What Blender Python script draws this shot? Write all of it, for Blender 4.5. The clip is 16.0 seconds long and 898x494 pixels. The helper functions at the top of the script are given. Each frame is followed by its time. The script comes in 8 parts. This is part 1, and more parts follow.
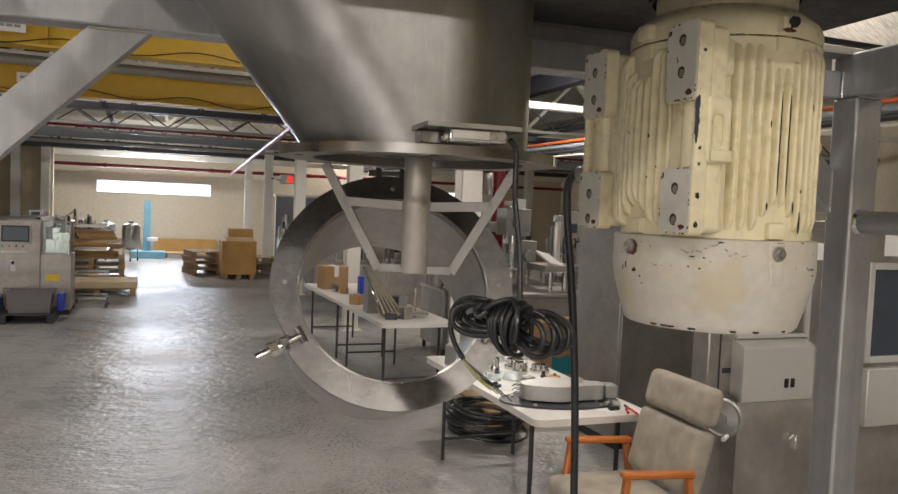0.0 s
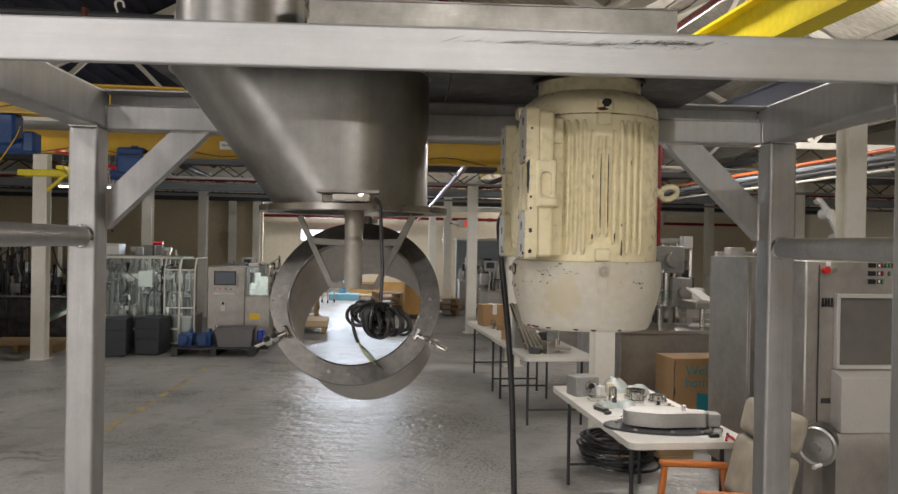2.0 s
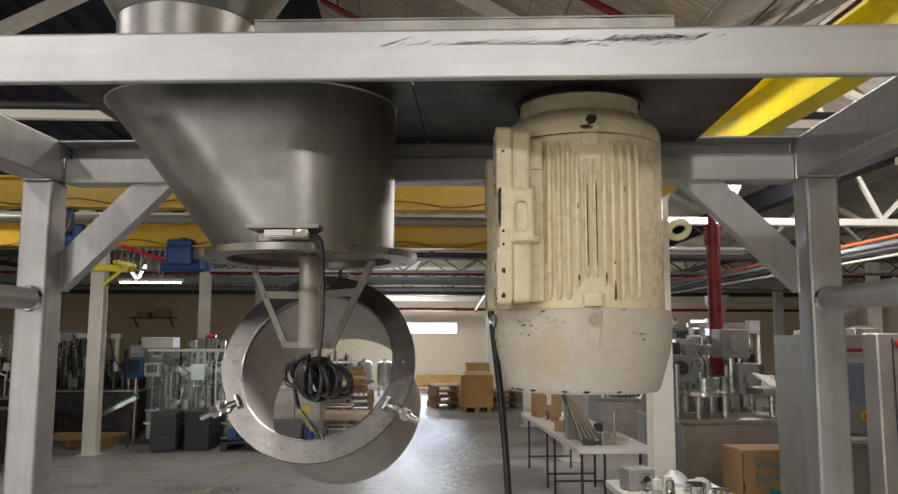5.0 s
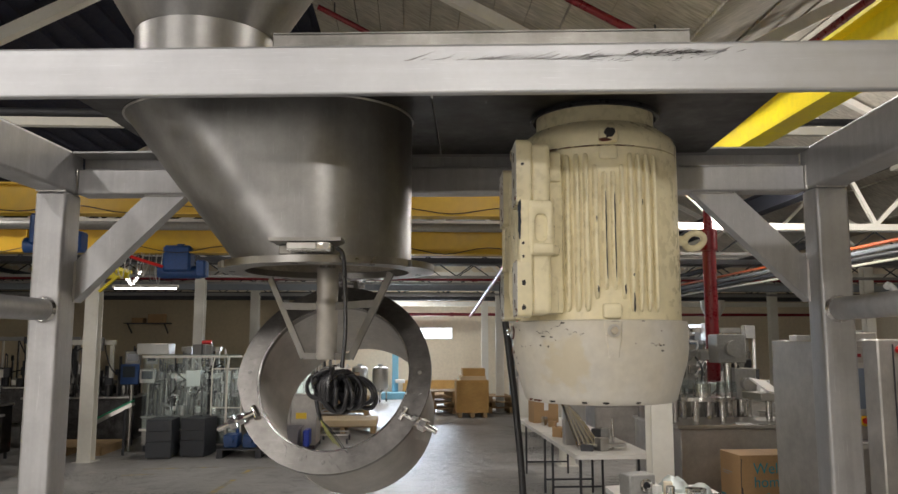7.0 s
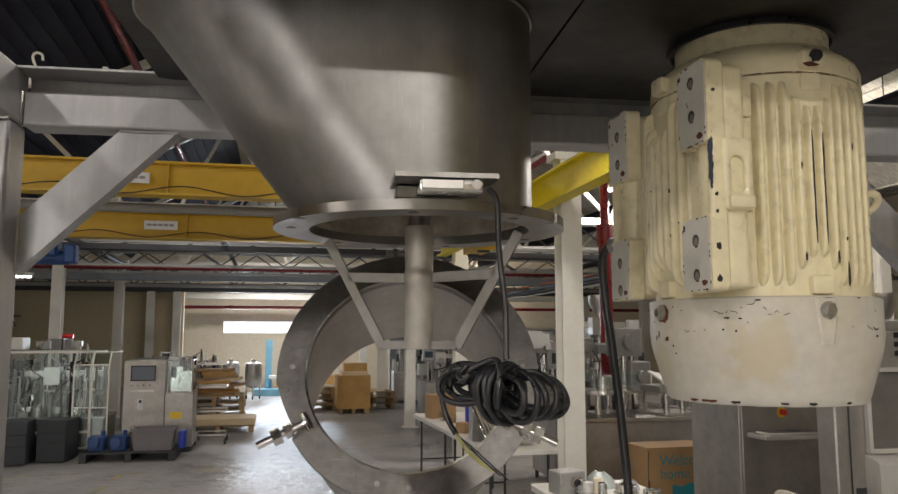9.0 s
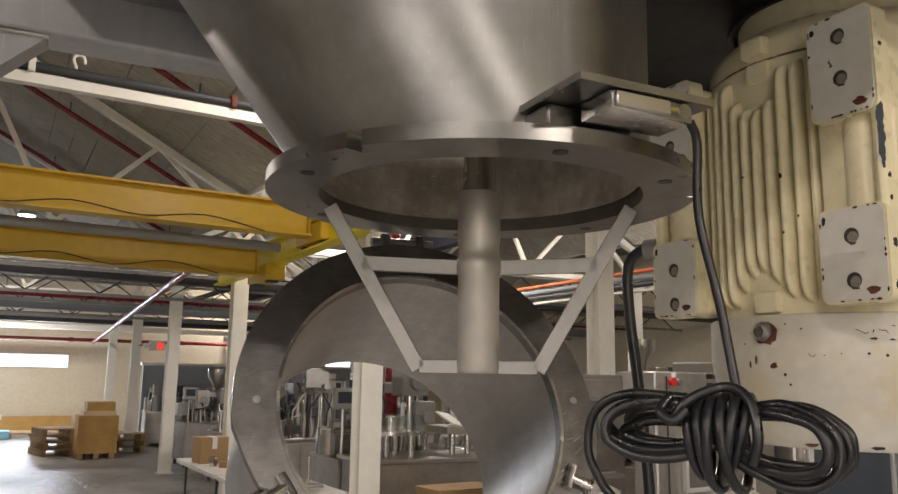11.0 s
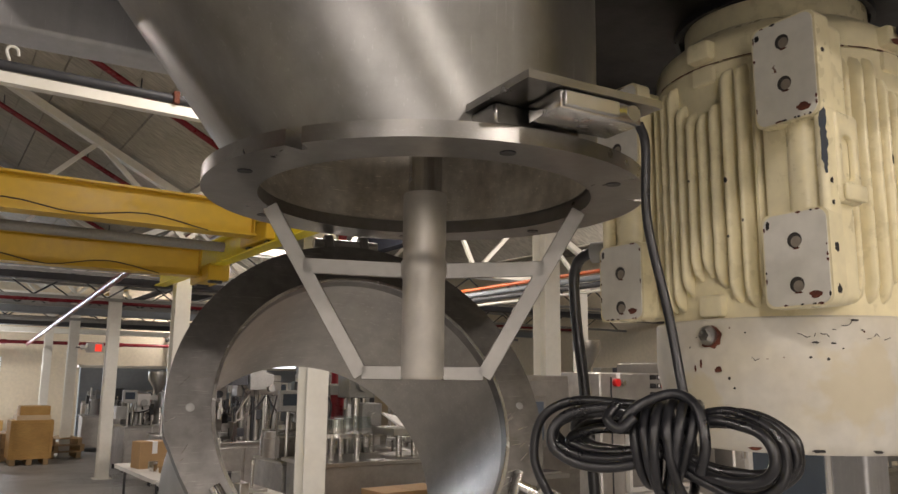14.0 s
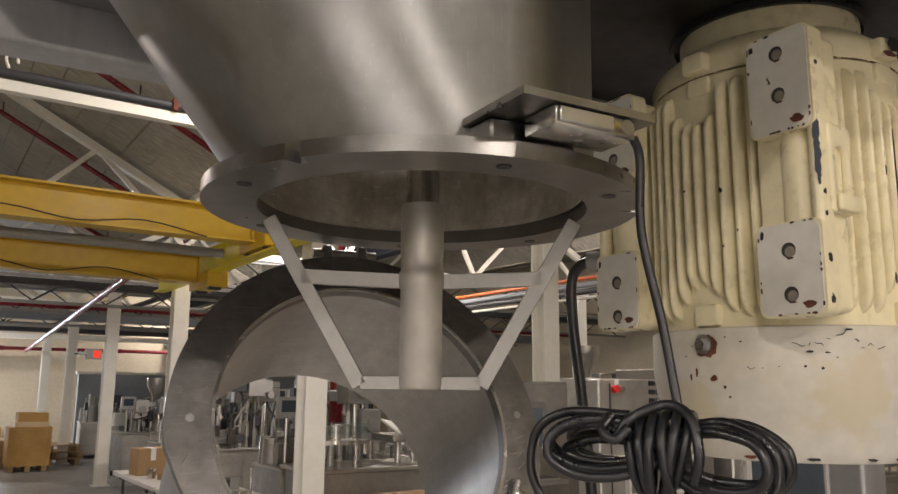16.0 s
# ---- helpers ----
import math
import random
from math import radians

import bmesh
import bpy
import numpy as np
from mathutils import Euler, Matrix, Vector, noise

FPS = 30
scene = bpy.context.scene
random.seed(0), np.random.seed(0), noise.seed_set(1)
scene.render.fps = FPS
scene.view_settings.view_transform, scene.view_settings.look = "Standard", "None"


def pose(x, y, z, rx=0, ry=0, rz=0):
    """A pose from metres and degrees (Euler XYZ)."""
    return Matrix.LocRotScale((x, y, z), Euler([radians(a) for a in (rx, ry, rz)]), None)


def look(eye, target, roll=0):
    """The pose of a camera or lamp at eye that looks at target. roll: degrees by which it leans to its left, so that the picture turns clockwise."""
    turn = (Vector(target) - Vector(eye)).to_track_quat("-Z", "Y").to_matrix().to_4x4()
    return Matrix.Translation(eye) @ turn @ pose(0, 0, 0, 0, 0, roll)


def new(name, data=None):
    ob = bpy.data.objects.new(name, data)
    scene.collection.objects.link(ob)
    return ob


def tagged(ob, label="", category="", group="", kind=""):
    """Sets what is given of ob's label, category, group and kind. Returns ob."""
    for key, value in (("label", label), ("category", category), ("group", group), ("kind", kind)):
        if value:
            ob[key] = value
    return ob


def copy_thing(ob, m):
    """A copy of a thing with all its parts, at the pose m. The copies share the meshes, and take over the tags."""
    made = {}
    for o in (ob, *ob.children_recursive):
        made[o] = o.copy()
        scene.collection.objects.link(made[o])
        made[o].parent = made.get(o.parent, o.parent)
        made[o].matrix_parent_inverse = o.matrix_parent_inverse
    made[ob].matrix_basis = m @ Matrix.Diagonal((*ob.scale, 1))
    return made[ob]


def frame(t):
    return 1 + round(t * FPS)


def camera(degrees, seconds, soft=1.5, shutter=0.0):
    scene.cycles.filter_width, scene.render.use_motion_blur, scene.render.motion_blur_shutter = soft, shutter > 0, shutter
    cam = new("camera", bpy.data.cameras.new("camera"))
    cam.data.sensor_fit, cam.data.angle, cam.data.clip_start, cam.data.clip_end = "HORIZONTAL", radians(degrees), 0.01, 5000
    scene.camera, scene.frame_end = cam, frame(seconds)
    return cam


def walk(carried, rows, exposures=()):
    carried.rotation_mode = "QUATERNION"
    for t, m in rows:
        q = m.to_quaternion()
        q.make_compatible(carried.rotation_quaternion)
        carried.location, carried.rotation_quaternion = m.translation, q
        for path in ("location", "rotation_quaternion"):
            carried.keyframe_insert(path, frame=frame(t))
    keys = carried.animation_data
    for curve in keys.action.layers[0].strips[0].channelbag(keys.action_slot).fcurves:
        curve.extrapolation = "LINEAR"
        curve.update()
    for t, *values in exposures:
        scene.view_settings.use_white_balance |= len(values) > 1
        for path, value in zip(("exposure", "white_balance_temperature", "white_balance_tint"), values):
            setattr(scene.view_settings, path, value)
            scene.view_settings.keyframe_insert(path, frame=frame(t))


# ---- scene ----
cam = camera(59.9, 16.0)
PATH = [
    (0, (0.084, 0.009, 1.883), (0.665, 1.92, 1.781), 2.4),
    (0.5, (0.205, -0.198, 1.887), (0.569, 1.766, 1.788), 2.0),
    (1, (0.244, -0.409, 1.886), (0.482, 1.575, 1.805), 1.5),
    (1.5, (0.412, -0.557, 1.888), (0.542, 1.438, 1.827), 1.3),
    (2, (0.525, -0.605, 1.885), (0.613, 1.393, 1.876), 1.0),
    (2.5, (0.568, -0.558, 1.896), (0.617, 1.44, 1.952), 1.0),
    (3, (0.623, -0.445, 1.857), (0.625, 1.55, 1.995), 0.8),
    (3.5, (0.71, -0.369, 1.816), (0.662, 1.622, 2.001), 0.6),
    (4, (0.721, -0.34, 1.798), (0.651, 1.647, 2.008), 0.3),
    (6.5, (0.705, -0.365, 1.811), (0.633, 1.62, 2.048), -0.0),
    (7, (0.673, -0.361, 1.813), (0.615, 1.624, 2.054), -0.0),
    (7.5, (0.582, -0.347, 1.811), (0.539, 1.638, 2.047), -0.0),
    (8, (0.498, -0.243, 1.813), (0.491, 1.744, 2.041), -0.1),
    (8.5, (0.424, -0.096, 1.814), (0.496, 1.89, 2.044), -0.0),
    (8.7, (0.36, -0.042, 1.808), (0.513, 1.939, 2.035), -0.0),
    (10.8, (0.025, 0.488, 1.773), (0.849, 2.282, 2.094), 0.7),
    (11, (0.026, 0.502, 1.773), (0.878, 2.281, 2.105), 0.9),
    (11.5, (0.027, 0.525, 1.774), (0.954, 2.264, 2.112), 0.9),
    (12, (0.031, 0.528, 1.773), (0.994, 2.248, 2.111), 0.8),
    (12.5, (0.038, 0.529, 1.769), (1.002, 2.249, 2.106), 0.9),
    (13, (0.039, 0.531, 1.772), (1.01, 2.248, 2.101), 0.6),
    (13.5, (0.039, 0.523, 1.776), (1.006, 2.243, 2.106), 0.6),
    (14, (0.038, 0.519, 1.778), (1.008, 2.236, 2.114), 0.6),
    (14.5, (0.042, 0.516, 1.778), (1.005, 2.235, 2.12), 0.6),
    (15, (0.038, 0.521, 1.779), (1.013, 2.233, 2.121), 0.6),
    (15.5, (0.04, 0.515, 1.779), (1.01, 2.229, 2.126), 0.6),
    (16, (0.035, 0.511, 1.782), (1.006, 2.224, 2.132), 0.5),
]
walk(cam, [(r[0], look(*r[1:])) for r in PATH], exposures=((0.0, -0.70, 6600, 14), (1.0, -0.74, 6500, 13), (2.5, -0.78, 6450, 12), (8.5, -0.80, 6500, 12), (11.0, -0.59, 6800, 16), (16.0, -0.57, 6800, 16)))

# several of these lamps are unseen, added to brighten motor, floor, columns and machines
LAMPS = ((-2.8, -2.4, 4.8, 195), (0.9, -4.7, 4.5, 330), (5.7, -3.3, 4.6, 90), (-9.5, -1.5, 4.6, 520), (-5.6, 2.2, 4.6, 300), (-5.0, 8.0, 4.6, 130), (1.9, 4.2, 4.5, 120),
         (-1.3, 12.6, 5.0, 110), (0.4, 18.8, 5.0, 70), (0.2, 23.2, 3.75, 220), (5.15, 10.5, 3.95, 380), (4.3, 0.6, 4.6, 160), (6.6, 25.2, 3.9, 160), (8.1, 8.6, 4.6, 300))
# unseen fill panel added in the wall behind: u, width, sill, head, watts
FILL_PANELS = ((-6.2, 5.0, 0.1, 3.8, 330),)

# ---- world and lights ----
world = bpy.data.worlds.new("hall_air")
scene.world = world
world.use_nodes = True
wn = world.node_tree.nodes
sky = wn.new("ShaderNodeTexSky")
sky.sky_type, sky.sun_disc, sky.sun_elevation, sky.sun_rotation = "NISHITA", False, radians(38), radians(120)
world.node_tree.links.new(sky.outputs[0], wn["Background"].inputs[0])
wn["Background"].inputs[1].default_value = 0.10

HALL_TURN = 4.4
HALL = pose(0, 0, 0, 0, 0, HALL_TURN)


def at_hall(u, v, z=0.0, turn=0.0):
    """A pose in the hall's own axes."""
    return HALL @ pose(u, v, z, 0, 0, turn)


# ---- materials ----
def surface(name, colour, rough=0.5, metal=0.0, vary=0.12, big=1.5, fine=40.0, bump=0.05, stretch=(1, 1, 1), second=None, mix=0.5,
            coat=0.0, rough_vary=0.15, emit=None, spec=0.5, aniso=0.0, turn=0.25):
    """A node material with variation at two scales; stretch squeezes the pattern along an axis (brushing, grain)."""
    m = bpy.data.materials.new(name)
    m.use_nodes = True
    nt = m.node_tree
    nd, ln = nt.nodes, nt.links
    b = nd["Principled BSDF"]
    tc = nd.new("ShaderNodeTexCoord")
    mp = nd.new("ShaderNodeMapping")
    mp.inputs["Scale"].default_value = stretch
    ln.new(tc.outputs["Object"], mp.inputs["Vector"])
    n1, n2 = nd.new("ShaderNodeTexNoise"), nd.new("ShaderNodeTexNoise")
    n1.inputs["Scale"].default_value, n1.inputs["Detail"].default_value = big, 6
    n2.inputs["Scale"].default_value, n2.inputs["Detail"].default_value = fine, 4
    ln.new(tc.outputs["Object"], n1.inputs["Vector"])
    ln.new(mp.outputs[0], n2.inputs["Vector"])
    info = nd.new("ShaderNodeObjectInfo")
    ramp = nd.new("ShaderNodeValToRGB")
    ramp.color_ramp.elements[0].position, ramp.color_ramp.elements[1].position = 0.5 - mix * 0.4, 0.5 + mix * 0.4
    dark = second if second else tuple(c * (1 - 1.6 * vary) for c in colour)
    ramp.color_ramp.elements[0].color = (*dark, 1)
    ramp.color_ramp.elements[1].color = (*colour, 1)
    ln.new(n1.outputs["Fac"], ramp.inputs[0])
    hsv = nd.new("ShaderNodeHueSaturation")
    ln.new(ramp.outputs[0], hsv.inputs["Color"])
    val = nd.new("ShaderNodeMapRange")
    val.inputs["From Min"].default_value, val.inputs["From Max"].default_value = 0.3, 0.7
    val.inputs["To Min"].default_value, val.inputs["To Max"].default_value = 1 - vary, 1 + vary
    ln.new(n2.outputs["Fac"], val.inputs["Value"])
    rnd = nd.new("ShaderNodeMapRange")
    rnd.inputs["To Min"].default_value, rnd.inputs["To Max"].default_value = 1 - vary * 0.5, 1 + vary * 0.5
    ln.new(info.outputs["Random"], rnd.inputs["Value"])
    mul = nd.new("ShaderNodeMath")
    mul.operation = "MULTIPLY"
    ln.new(val.outputs[0], mul.inputs[0])
    ln.new(rnd.outputs[0], mul.inputs[1])
    ln.new(mul.outputs[0], hsv.inputs["Value"])
    ln.new(hsv.outputs[0], b.inputs["Base Color"])
    rr = nd.new("ShaderNodeMapRange")
    rr.inputs["From Min"].default_value, rr.inputs["From Max"].default_value = 0.3, 0.7
    rr.inputs["To Min"].default_value, rr.inputs["To Max"].default_value = max(0.03, rough - rough_vary), min(1, rough + rough_vary)
    add = nd.new("ShaderNodeMath")
    add.operation = "MULTIPLY_ADD"
    add.inputs[1].default_value, add.inputs[2].default_value = 0.5, 0.0
    half = nd.new("ShaderNodeMath")
    half.operation = "MULTIPLY_ADD"
    half.inputs[1].default_value = 0.5
    ln.new(n1.outputs["Fac"], add.inputs[0])
    ln.new(n2.outputs["Fac"], half.inputs[0])
    ln.new(add.outputs[0], half.inputs[2])
    ln.new(half.outputs[0], rr.inputs["Value"])
    ln.new(rr.outputs[0], b.inputs["Roughness"])
    b.inputs["Metallic"].default_value = metal
    b.inputs["Specular IOR Level"].default_value = spec
    b.inputs["Coat Weight"].default_value = coat
    if aniso:
        tg = nd.new("ShaderNodeTangent")
        tg.direction_type, tg.axis = "RADIAL", "Z"
        b.inputs["Anisotropic"].default_value, b.inputs["Anisotropic Rotation"].default_value = aniso, turn
        ln.new(tg.outputs[0], b.inputs["Tangent"])
    if bump:
        bp = nd.new("ShaderNodeBump")
        bp.inputs["Strength"].default_value, bp.inputs["Distance"].default_value = bump, 0.01
        ln.new(n2.outputs["Fac"], bp.inputs["Height"])
        ln.new(bp.outputs[0], b.inputs["Normal"])
    if emit:
        b.inputs["Emission Color"].default_value, b.inputs["Emission Strength"].default_value = (*emit[:3], 1), emit[3]
    return m


def speckled(name, base, chip, amount=0.62, scale=18.0, rough=0.4, soil=None, big=5.0, mix=0.9):
    """Paint with small chips that show what is under it, and soft stains."""
    m = surface(name, base, rough, 0, 0.06, big, 60, 0.03, second=soil, mix=mix)
    nt = m.node_tree
    nd, ln = nt.nodes, nt.links
    b = nd["Principled BSDF"]
    was = b.inputs["Base Color"].links[0].from_socket
    tc = nd.new("ShaderNodeTexCoord")
    n = nd.new("ShaderNodeTexNoise")
    n.inputs["Scale"].default_value, n.inputs["Detail"].default_value, n.inputs["Roughness"].default_value = scale, 8, 0.65
    ln.new(tc.outputs["Object"], n.inputs["Vector"])
    r = nd.new("ShaderNodeValToRGB")
    r.color_ramp.elements[0].position, r.color_ramp.elements[1].position = amount, amount + 0.012
    ln.new(n.outputs["Fac"], r.inputs[0])
    mx = nd.new("ShaderNodeMix")
    mx.data_type = "RGBA"
    ln.new(r.outputs[0], mx.inputs["Factor"])
    ln.new(was, mx.inputs["A"])
    mx.inputs["B"].default_value = (*chip, 1)
    ln.new(mx.outputs["Result"], b.inputs["Base Color"])
    return m



def stained(m, where, reach, colour, scale=22.0):
    """One soft-edged stain of its own shape round a spot, on top of what the material has."""
    nd, ln = m.node_tree.nodes, m.node_tree.links
    b = nd["Principled BSDF"]
    was = b.inputs["Base Color"].links[0].from_socket
    tc = nd.new("ShaderNodeTexCoord")
    n = nd.new("ShaderNodeTexNoise")
    n.inputs["Scale"].default_value, n.inputs["Detail"].default_value = scale, 6
    ln.new(tc.outputs["Object"], n.inputs["Vector"])
    d = nd.new("ShaderNodeVectorMath")
    d.operation = "DISTANCE"
    d.inputs[1].default_value = where
    ln.new(tc.outputs["Object"], d.inputs[0])
    s = nd.new("ShaderNodeMath")
    s.operation = "MULTIPLY_ADD"
    s.inputs[1].default_value = reach * 1.6
    ln.new(n.outputs["Fac"], s.inputs[0])
    ln.new(d.outputs["Value"], s.inputs[2])
    r = nd.new("ShaderNodeMapRange")
    r.inputs["From Min"].default_value, r.inputs["From Max"].default_value = reach * 1.35, reach * 1.62
    r.inputs["To Min"].default_value, r.inputs["To Max"].default_value = 0.65, 0.0
    ln.new(s.outputs[0], r.inputs["Value"])
    mx = nd.new("ShaderNodeMix")
    mx.data_type = "RGBA"
    ln.new(r.outputs[0], mx.inputs["Factor"])
    ln.new(was, mx.inputs["A"])
    mx.inputs["B"].default_value = (*colour, 1)
    ln.new(mx.outputs["Result"], b.inputs["Base Color"])
    return m



def worn(m, turn=(0, 0, 35), along=(3, 90, 90), grime=0.25, lines=0.5, spots=9.0, patch=1.0):
    """Stains in two sizes and hairline scratches over a metal: they change its tone and its gloss."""
    nd, ln = m.node_tree.nodes, m.node_tree.links
    b = nd["Principled BSDF"]
    was, gloss = b.inputs["Base Color"].links[0].from_socket, b.inputs["Roughness"].links[0].from_socket
    tc = nd.new("ShaderNodeTexCoord")

    def field(scale, detail, lo, hi, low, high, vec=None):
        n, r = nd.new("ShaderNodeTexNoise"), nd.new("ShaderNodeMapRange")
        n.inputs["Scale"].default_value, n.inputs["Detail"].default_value, n.inputs["Roughness"].default_value = scale, detail, 0.62
        ln.new(vec if vec else tc.outputs["Object"], n.inputs["Vector"])
        r.inputs["From Min"].default_value, r.inputs["From Max"].default_value, r.inputs["To Min"].default_value, r.inputs["To Max"].default_value = lo, hi, low, high
        ln.new(n.outputs["Fac"], r.inputs["Value"])
        return r.outputs[0]

    def both(a, c, how):
        x = nd.new("ShaderNodeMath")
        x.operation = how
        ln.new(a, x.inputs[0])
        ln.new(c, x.inputs[1])
        return x.outputs[0]

    tone = both(field(spots, 8, 0.38, 0.62, 1 - grime, 1 + grime * 0.4), field(spots * 6, 6, 0.35, 0.65, 1 - grime * 0.5, 1 + grime * 0.3), "MULTIPLY")
    scratch = None
    for k in (0, 1):
        mp = nd.new("ShaderNodeMapping")
        mp.inputs["Rotation"].default_value = [radians(a + 70 * k) for a in turn]
        mp.inputs["Scale"].default_value = along
        ln.new(tc.outputs["Object"], mp.inputs["Vector"])
        s = field(4.0 + 2 * k, 2, 0.66, 0.72, 0.0, lines, mp.outputs[0])
        scratch = s if scratch is None else both(scratch, s, "MAXIMUM")
    one = nd.new("ShaderNodeMath")
    one.operation = "MULTIPLY_ADD"
    one.inputs[1].default_value = 1.0
    ln.new(scratch, one.inputs[0])
    ln.new(tone, one.inputs[2])
    hsv = nd.new("ShaderNodeHueSaturation")
    ln.new(was, hsv.inputs["Color"])
    ln.new(one.outputs[0], hsv.inputs["Value"])
    ln.new(hsv.outputs[0], b.inputs["Base Color"])
    r = both(gloss, field(spots * 1.7, 7, 0.35, 0.65, 1 - 0.14 * patch, 1 + 0.22 * patch), "MULTIPLY")
    ln.new(r, b.inputs["Roughness"])
    return m


def clear(name, tint=(0.9, 0.95, 0.95), rough=0.05, see=0.75):
    """Thin clear sheet: mostly see-through, with gloss."""
    m = bpy.data.materials.new(name)
    m.use_nodes = True
    nd, ln = m.node_tree.nodes, m.node_tree.links
    out = nd["Material Output"]
    g, t, x = nd.new("ShaderNodeBsdfGlossy"), nd.new("ShaderNodeBsdfTransparent"), nd.new("ShaderNodeMixShader")
    g.inputs["Roughness"].default_value, g.inputs["Color"].default_value = rough, (*tint, 1)
    t.inputs["Color"].default_value = (*tint, 1)
    x.inputs[0].default_value = see
    ln.new(g.outputs[0], x.inputs[1])
    ln.new(t.outputs[0], x.inputs[2])
    ln.new(x.outputs[0], out.inputs[0])
    return m


# ---- building helpers ----
def box(bm, c, s, m=None, bevel=0.0, segs=1):
    """A box of size s round c, bevelled."""
    made = bmesh.ops.create_cube(bm, size=1.0)["verts"]
    bmesh.ops.scale(bm, vec=s, verts=made)
    if bevel:
        es = list({e for v in made for e in v.link_edges})
        r = bmesh.ops.bevel(bm, geom=es, offset=bevel, segments=segs, profile=0.5, affect="EDGES")
        made = list({v for f in r["faces"] for v in f.verts} | {v for v in made if v.is_valid})
    bmesh.ops.translate(bm, vec=c, verts=made)
    if m is not None:
        bmesh.ops.transform(bm, matrix=m, verts=made)
    return made


def span(bm, lo, hi, bevel=0.0, m=None, segs=1):
    """A box between two corners."""
    c = [(a + b) / 2 for a, b in zip(lo, hi)]
    return box(bm, c, [abs(b - a) for a, b in zip(lo, hi)], m, bevel, segs)


def rings(bm, loops, close_ends=True, closed=False):
    """Skin a row of equal loops of points."""
    rows = [[bm.verts.new(p) for p in loop] for loop in loops]
    pairs = list(zip(rows, rows[1:] + ([rows[0]] if closed else [])))
    if not closed:
        pairs = pairs[: len(rows) - 1]
    for a, b in pairs:
        n = len(a)
        for i in range(n):
            bm.faces.new((a[i], a[(i + 1) % n], b[(i + 1) % n], b[i]))
    if close_ends and not closed:
        bm.faces.new(list(reversed(rows[0])))
        bm.faces.new(rows[-1])
    return rows


def circle(c, r, n, turn=None, phase=0.0):
    pts = [Vector((r * math.cos(2 * math.pi * i / n + phase), r * math.sin(2 * math.pi * i / n + phase), 0)) for i in range(n)]
    if turn is not None:
        pts = [turn @ p for p in pts]
    return [Vector(c) + p for p in pts]


def rod(bm, a, b, r, n=16, r2=None):
    """A round bar from a to b."""
    a, b = Vector(a), Vector(b)
    q = (b - a).to_track_quat("Z", "Y").to_matrix()
    rings(bm, [circle(a, r, n, q), circle(b, r if r2 is None else r2, n, q)])


def lathe(bm, profile, n=48, c=(0, 0, 0), closed=False):
    """Turn (radius, height) pairs round the z axis at c; a closed profile makes a ring."""
    rings(bm, [circle((c[0], c[1], c[2] + z), max(r, 1e-4), n) for r, z in profile], not closed, closed)


def smooth_line(pts, steps=8):
    """Catmull-Rom through the points."""
    P = [Vector(p) for p in pts]
    P = [P[0] * 2 - P[1]] + P + [P[-1] * 2 - P[-2]]
    out = []
    for i in range(1, len(P) - 2):
        for k in range(steps):
            t = k / steps
            a, b, c, d = P[i - 1 : i + 3]
            out.append(0.5 * (2 * b + (c - a) * t + (2 * a - 5 * b + 4 * c - d) * t * t + (3 * b - a - 3 * c + d) * t ** 3))
    return out + [P[-2]]


def hose(bm, pts, r, n=10, steps=8, straight=False):
    """A round cable or pipe along a line of points."""
    line = [Vector(p) for p in pts] if straight else smooth_line(pts, steps)
    loops, q = [], None
    for i, p in enumerate(line):
        d = (line[min(i + 1, len(line) - 1)] - line[max(i - 1, 0)]).normalized()
        if q is None:
            q = d.to_track_quat("Z", "Y")
        else:
            q = (q @ Vector((0, 0, 1))).rotation_difference(d) @ q
        loops.append(circle(p, r, n, q.to_matrix()))
    rings(bm, loops)


def bar(bm, a, b, w, h, bevel=0.0, up=(0, 0, 1)):
    """A square bar from a to b, w across and h along up."""
    a, b = Vector(a), Vector(b)
    z = (b - a).normalized()
    x = Vector(up).cross(z).normalized()
    y = z.cross(x)
    m = Matrix((x, y, z)).transposed().to_4x4()
    m.translation = (a + b) / 2
    box(bm, (0, 0, 0), (w, h, (b - a).length), m, bevel)


def plate(bm, outline, lo, hi, m=None):
    """A flat outline (x, y) with thickness from lo to hi in z."""
    rows = rings(bm, [[Vector((x, y, lo)) for x, y in outline], [Vector((x, y, hi)) for x, y in outline]])
    if m is not None:
        bmesh.ops.transform(bm, matrix=m, verts=[v for r in rows for v in r])


def thing(name, label, category, m=None, group="", kind=""):
    ob = new(name)
    ob.empty_display_size = 0.1
    if m is not None:
        ob.matrix_world = m
    return tagged(ob, label, category, group, kind)


def part(name, bm, material, parent=None, label="", soft=40.0, m=None, even=False):
    """Link a bmesh as one mesh object under a thing or a part."""
    bmesh.ops.recalc_face_normals(bm, faces=bm.faces)
    me = bpy.data.meshes.new(name)
    bm.to_mesh(me)
    bm.free()
    me.materials.append(material)
    if soft:
        me.shade_smooth()
        me.set_sharp_from_angle(angle=radians(soft))
    ob = new(name, me)
    if even:
        ob.modifiers.new("even_normals", "WEIGHTED_NORMAL").keep_sharp = True
    if parent is not None:
        ob.parent = parent
    if m is not None:
        ob.matrix_basis = m
    if label:
        tagged(ob, label)
    return ob


def again(ob, m):
    """The same part once more, under the same parent, on the same mesh."""
    o = new(ob.name.split(".")[0], ob.data)
    o.parent = ob.parent
    o.matrix_basis = m
    return o


